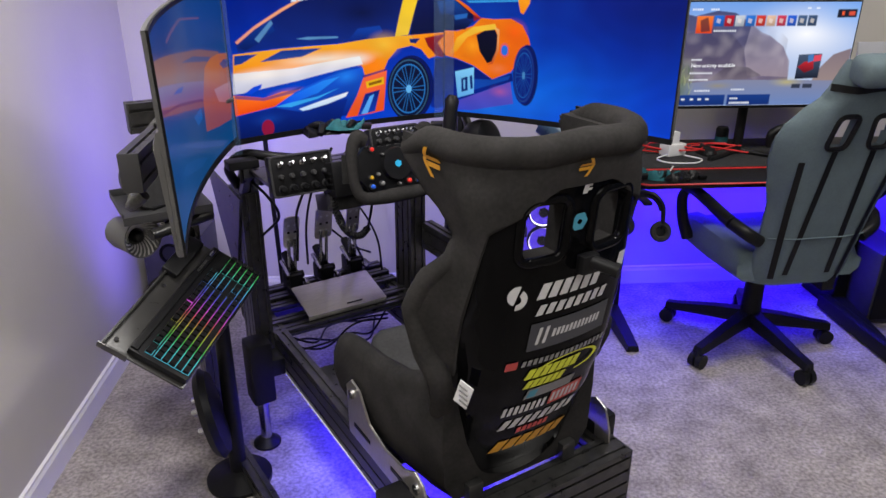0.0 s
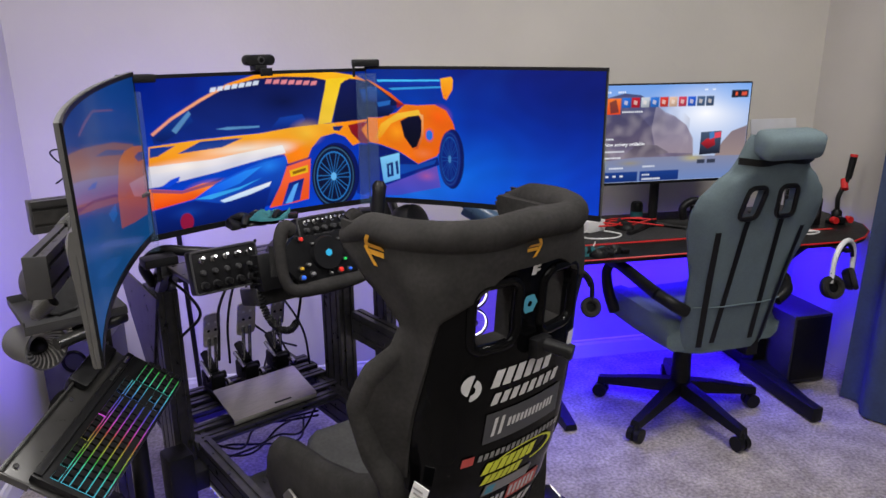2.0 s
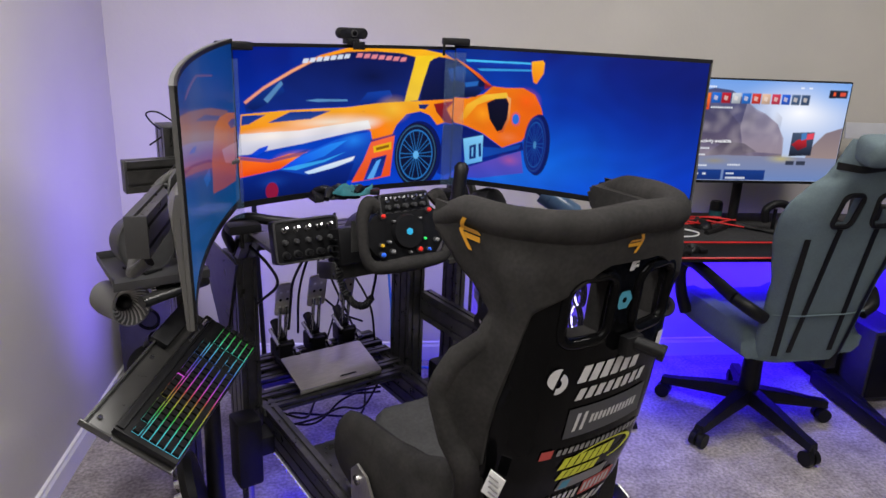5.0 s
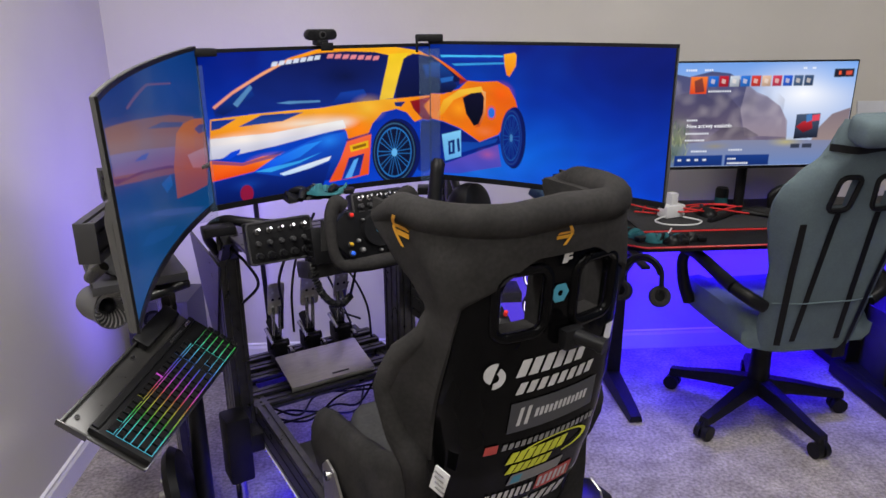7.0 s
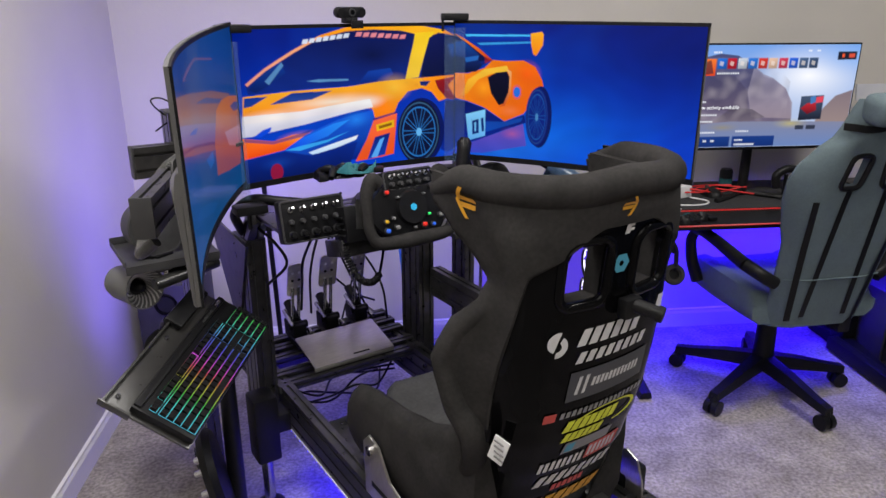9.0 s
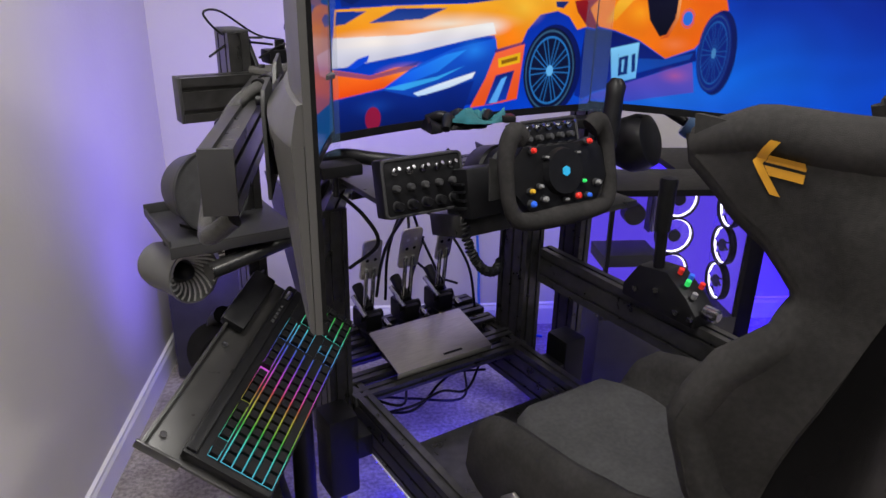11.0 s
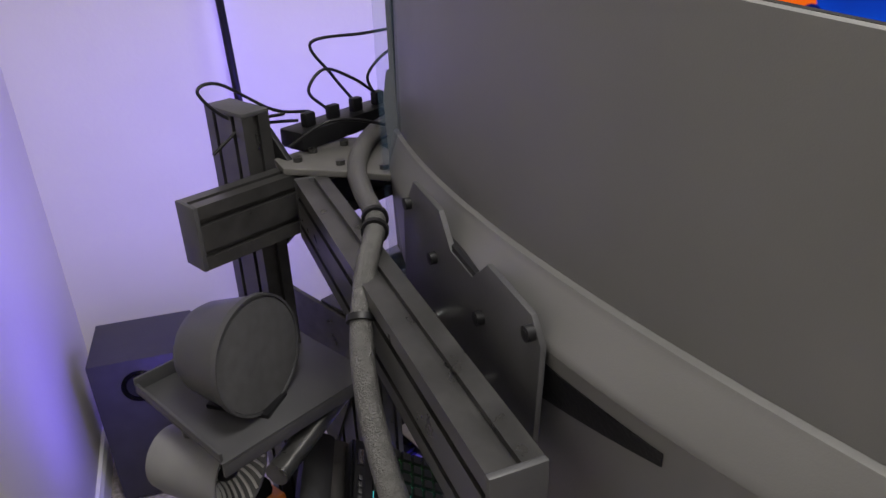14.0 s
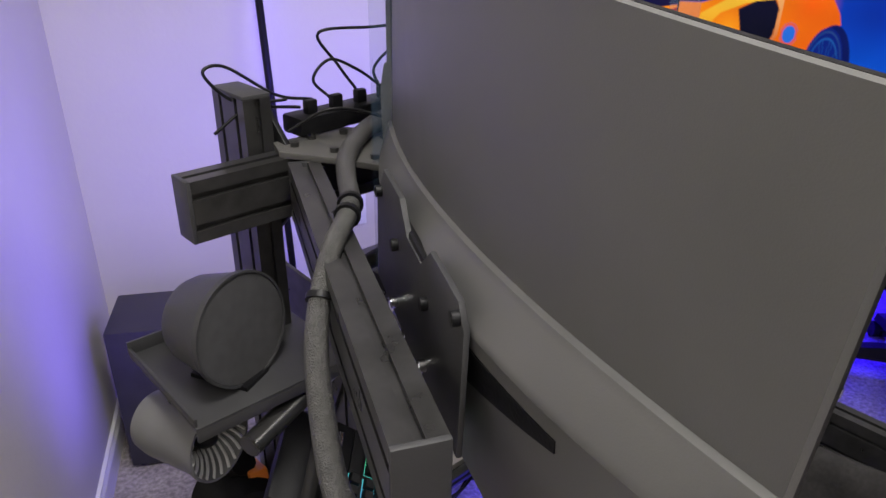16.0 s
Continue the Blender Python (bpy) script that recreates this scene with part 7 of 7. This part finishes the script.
# ---- gaming chair ----
CH = pose(1.290, 2.63, 0, 0, 0, 5)
chair = thing("gaming_chair", CH, "grey-teal fabric gaming chair with black stripes", "chair")
for k in range(5):
    a = radians(-9 + 72 * k)
    d, n = Vector((math.cos(a), math.sin(a), 0)), Vector((-math.sin(a), math.cos(a), 0))
    bm = B()
    loft(bm, [[d * r - n * w + Vector((0, 0, z0)), d * r + n * w + Vector((0, 0, z0)), d * r + n * w * 0.75 + Vector((0, 0, z1)), d * r - n * w * 0.75 + Vector((0, 0, z1))] for r, w, z0, z1 in ((0.03, 0.032, 0.10, 0.155), (0.15, 0.027, 0.088, 0.135), (0.28, 0.023, 0.072, 0.105), (0.345, 0.022, 0.066, 0.094))])
    spoke = part("base_arm", bm, M_BLACK, chair, "black plastic star-base arm")
    for s in (-1, 1):
        c = d * 0.335 + n * s * 0.016
        bm = rod(B(), c + Vector((0, 0, 0.031)) - n * 0.011, c + Vector((0, 0, 0.031)) + n * 0.011, 0.03, n=24)
        part("caster_wheel", bm, M_BLACK, spoke)
    part("caster_hood", rod(B(), d * 0.335 + Vector((0, 0, 0.04)), d * 0.335 + Vector((0, 0, 0.078)), 0.02, 0.012), M_BLACK, spoke)
part("gas_lift", rod(B(), (0, 0, 0.09), (0, 0, 0.40), 0.028), M_BLACK, chair)
part("lift_cover", rod(B(), (0, 0, 0.14), (0, 0, 0.32), 0.042, 0.036), M_BLACK, chair)
part("tilt_mechanism", box(B(), (0, 0.0, 0.385), (0.2, 0.28, 0.05), 0.01), M_BLACK, chair)
bm = B()
rings = []
for i in range(15):
    t = i / 14
    y = -0.235 + 0.49 * t
    w = 0.25 + 0.012 * math.sin(math.pi * t) - 0.03 * max(0, (t - 0.85) / 0.15)
    e = 0.018 * math.sin(math.pi * min(1, max(0, t)))
    top = 0.50 + e - (0.03 if i in (0, 14) else 0)
    rings.append([Vector((-w + 0.03, y, 0.41)), Vector((-w, y, 0.435)), Vector((-w - 0.004, y, 0.475)), Vector((-w + 0.015, y, top + 0.012)), Vector((-w + 0.06, y, top + 0.018)), Vector((-w + 0.1, y, top)), Vector((0, y, top)),
                  Vector((w - 0.1, y, top)), Vector((w - 0.06, y, top + 0.018)), Vector((w - 0.015, y, top + 0.012)), Vector((w + 0.004, y, 0.475)), Vector((w, y, 0.435)), Vector((w - 0.03, y, 0.41))])
part("seat", loft(bm, rings), M_TEAL, chair, "grey-teal seat cushion with raised sides", smooth=60)
# the backrest: half widths from the bottom up, cut through by two headrest slots
CB = [(0.40, 0.185), (0.45, 0.196), (0.60, 0.205), (0.72, 0.215), (0.82, 0.245), (0.90, 0.268), (0.97, 0.272), (1.02, 0.256), (1.07, 0.214), (1.12, 0.158), (1.16, 0.142), (1.20, 0.132), (1.235, 0.118)]


def chair_back(x, z, off):
    lean = -0.225 - 0.20 * (z - 0.42) - 0.05 * max(0, z - 0.9)
    w = run(CB, z)[0]
    wing = 0.05 * max(0.0, abs(x) / w - 0.55) ** 1.6 * 2
    return Vector((x, lean + off * -1.0 + wing, z))


def back_net(xs, zs, o0, o1, keep, round_edge=0.0):
    bm = B()
    va, vb = {}, {}
    for j, z in enumerate(zs):
        w = run(CB, z)[0]
        for i, s in enumerate(xs):
            k = 1 - abs(s) ** 6 * round_edge
            mid = (o0 + o1) / 2
            va[j, i] = bm.verts.new(chair_back(s * w, z, mid + (o0 - mid) * k))
            vb[j, i] = bm.verts.new(chair_back(s * w, z, mid + (o1 - mid) * k))
    nz, nx = len(zs) - 1, len(xs) - 1
    on = {(j, i): keep((xs[i] + xs[i + 1]) / 2 * run(CB, (zs[j] + zs[j + 1]) / 2)[0], (zs[j] + zs[j + 1]) / 2) for j in range(nz) for i in range(nx)}
    for (j, i), k in on.items():
        if not k:
            continue
        bm.faces.new((va[j, i], va[j, i + 1], va[j + 1, i + 1], va[j + 1, i]))
        bm.faces.new((vb[j, i], vb[j + 1, i], vb[j + 1, i + 1], vb[j, i + 1]))
        for dj, di, p, q in ((-1, 0, (j, i), (j, i + 1)), (1, 0, (j + 1, i), (j + 1, i + 1)), (0, -1, (j, i), (j + 1, i)), (0, 1, (j, i + 1), (j + 1, i + 1))):
            if not on.get((j + dj, i + di), False):
                bm.faces.new((va[p], va[q], vb[q], vb[p]))
    bmesh.ops.delete(bm, geom=[v for v in bm.verts if not v.link_faces], context="VERTS")
    return bm


def slot_free(x, z):
    c = 0.068 + 0.10 * (1.0 - z) * 0.3
    return not (0.95 < z < 1.05 and abs(abs(x) - c) < 0.036)


XS = [-1 + i / 24 for i in range(49)]
ZC = [0.40 + 0.0149 * i for i in range(57)]
ZC = [z for z in ZC if z <= 1.236]
part("backrest", back_net(XS, ZC, 0.004, 0.04, slot_free, 0.75), M_TEAL, chair, "tall grey-teal backrest with winged shoulders", smooth=50)
for s in (-1, 1):
    loop = []
    for x, z in rounded(0.072, 0.112, 0.02, 3):
        loop.append(chair_back(s * 0.07 + x - s * 0.12 * z, 1.0 + z, 0.041))
    part("slot_frame", tube(B(), loop + [loop[0]], 0.009, 8, 0), M_BLACK, chair, "black plastic slot frame")
    bm = B()
    for x0, x1, z0, z1 in ((0.07, 0.085, 0.94, 0.445), (0.175, 0.135, 0.90, 0.43)):
        vs = []
        for k in range(12):
            t = k / 11
            z = z0 + (z1 - z0) * t
            x = s * (x0 + (x1 - x0) * t)
            vs.append((bm.verts.new(chair_back(x - 0.011, z, 0.0435)), bm.verts.new(chair_back(x + 0.011, z, 0.0435))))
        for a, b in zip(vs, vs[1:]):
            bm.faces.new((a[0], a[1], b[1], b[0]))
    part("stripe", bm, M_BLACK, chair, "black webbing stripe")
bm = box(B(), (0, -0.44, 1.205), (0.235, 0.1, 0.09), 0.035, pose(0, 0, 0, 12, 0, 0), 3)
part("head_pillow", bm, M_TEAL, chair, "grey-teal head pillow strapped to the top", smooth=60)
bm = B()
vs = []
for k in range(13):
    x = -0.155 + 0.31 * k / 12
    vs.append((bm.verts.new(chair_back(x, 1.135 + 0.004 * math.cos(k), 0.045)), bm.verts.new(chair_back(x, 1.158 + 0.004 * math.cos(k), 0.045))))
for a, b in zip(vs, vs[1:]):
    bm.faces.new((a[0], b[0], b[1], a[1]))
part("pillow_strap", bm, M_BLACK, chair)
seamb = B()
tube(seamb, [chair_back(x, 0.60, 0.0425) for x in (-0.19, -0.1, 0, 0.1, 0.19)], 0.003, 6, 3)
part("seam", seamb, M_TEAL, chair)
for s in (-1, 1):
    bm = B()
    tube(bm, [(s * 0.285, -0.2, 0.635), (s * 0.297, -0.12, 0.656), (s * 0.30, -0.02, 0.672), (s * 0.30, 0.06, 0.678), (s * 0.30, 0.115, 0.668)], lambda t: 0.024 - 0.004 * t, 10, 6)
    part("arm_pad", bm, M_BLACK, chair, "curved black armrest")
    bm = B()
    tube(bm, [(s * 0.30, 0.11, 0.668), (s * 0.305, 0.13, 0.62), (s * 0.30, 0.115, 0.54), (s * 0.275, 0.10, 0.46)], lambda t: 0.019 + 0.006 * t, 10, 6)
    part("arm_bracket", bm, M_BLACK, chair)
    bm = B()
    tube(bm, [(s * 0.285, -0.2, 0.635), (s * 0.25, -0.25, 0.61), (s * 0.2, -0.26, 0.58)], 0.024, 10, 4)
    part("arm_bracket", bm, M_BLACK, chair)
part("recline_plate", box(B(), (0.12, -0.2, 0.42), (0.05, 0.12, 0.12), 0.006), M_BLACK, chair)
part("tilt_lever", tube(B(), [(0.12, -0.02, 0.38), (0.2, -0.06, 0.36), (0.24, -0.09, 0.3)], 0.008, 8), M_BLACK, chair)
# ---- curtain ----
M_CURTAIN = material("navy_curtain_cloth", (0.035, 0.055, 0.12), 0.85, vary=0.2, scale=8, bump=0.25, bump_scale=500, fine=0.2)
cur = thing("curtain", Matrix(), "navy blue curtain hanging in folds to the carpet", "curtain")
bm = B()
rows = []
for k in range(90):
    y = 2.52 - k * 0.022
    x = 2.045 + 0.03 * math.sin(k * 0.72) + 0.012 * math.sin(k * 0.31 + 1)
    rows.append([Vector((x, y + 0.06 * (1 - z / 2.3) * math.exp(-k / 12), z)) for z in (0.01, 0.5, 1.0, 1.5, 2.0, 2.35)] + [Vector((x + 0.004, y + 0.06 * (1 - z / 2.3) * math.exp(-k / 12), z)) for z in (2.35, 2.0, 1.5, 1.0, 0.5, 0.01)])
loft(bm, rows)
part("cloth", bm, M_CURTAIN, cur, smooth=80)
part("rod", rod(B(), (2.047, 2.7, 2.36), (2.047, 0.4, 2.36), 0.012), M_BLACK, cur)
part("rod_bracket", span(B(), (2.047, 2.62, 2.345), (2.27, 2.64, 2.375), 0.002), M_BLACK, cur)

# pale panel on a slim stand behind the chair, and the grille high on the wall
M_PALE = material("pale_translucent_plastic", (0.55, 0.56, 0.6), 0.35, vary=0.08, scale=9)
pan_ = thing("tablet_stand", pose(1.915, 3.06, DZ), "pale flat panel on a slim stand at the wall", "stand")
part("panel", box(B(), (0, 0, 0.41), (0.235, 0.01, 0.07), 0.003, pose(0, 0, 0, -12, 0, 0)), M_PALE, pan_)
part("stem", rod(B(), (0, 0.01, 0.0), (0, 0.01, 0.37), 0.009), M_GREYP, pan_)
part("foot", lathe(B(), [(0, 0), (0.06, 0), (0.06, 0.008), (0.012, 0.014), (0, 0.014)], Matrix.Translation((0, 0.01, 0)), 24), M_GREYP, pan_)
vent = thing("wall_grille", pose(0.418, YW - 0.0005, 1.737), "grey metal air grille on the wall", "air vent")
bm = span(B(), (-0.115, -0.016, 0), (0.115, 0, 0.014), 0.002)
span(bm, (-0.115, -0.016, 0.116), (0.115, 0, 0.13), 0.002)
for x in (-0.108, 0.108):
    box(bm, (x, -0.008, 0.065), (0.014, 0.016, 0.102), 0.002)
part("frame", bm, M_FAN, vent)
for k in range(7):
    part("slat", box(B(), (0, -0.008, 0.024 + 0.014 * k), (0.2, 0.012, 0.002), 0, pose(0, 0, 0, 35, 0, 0)), M_FAN, vent)
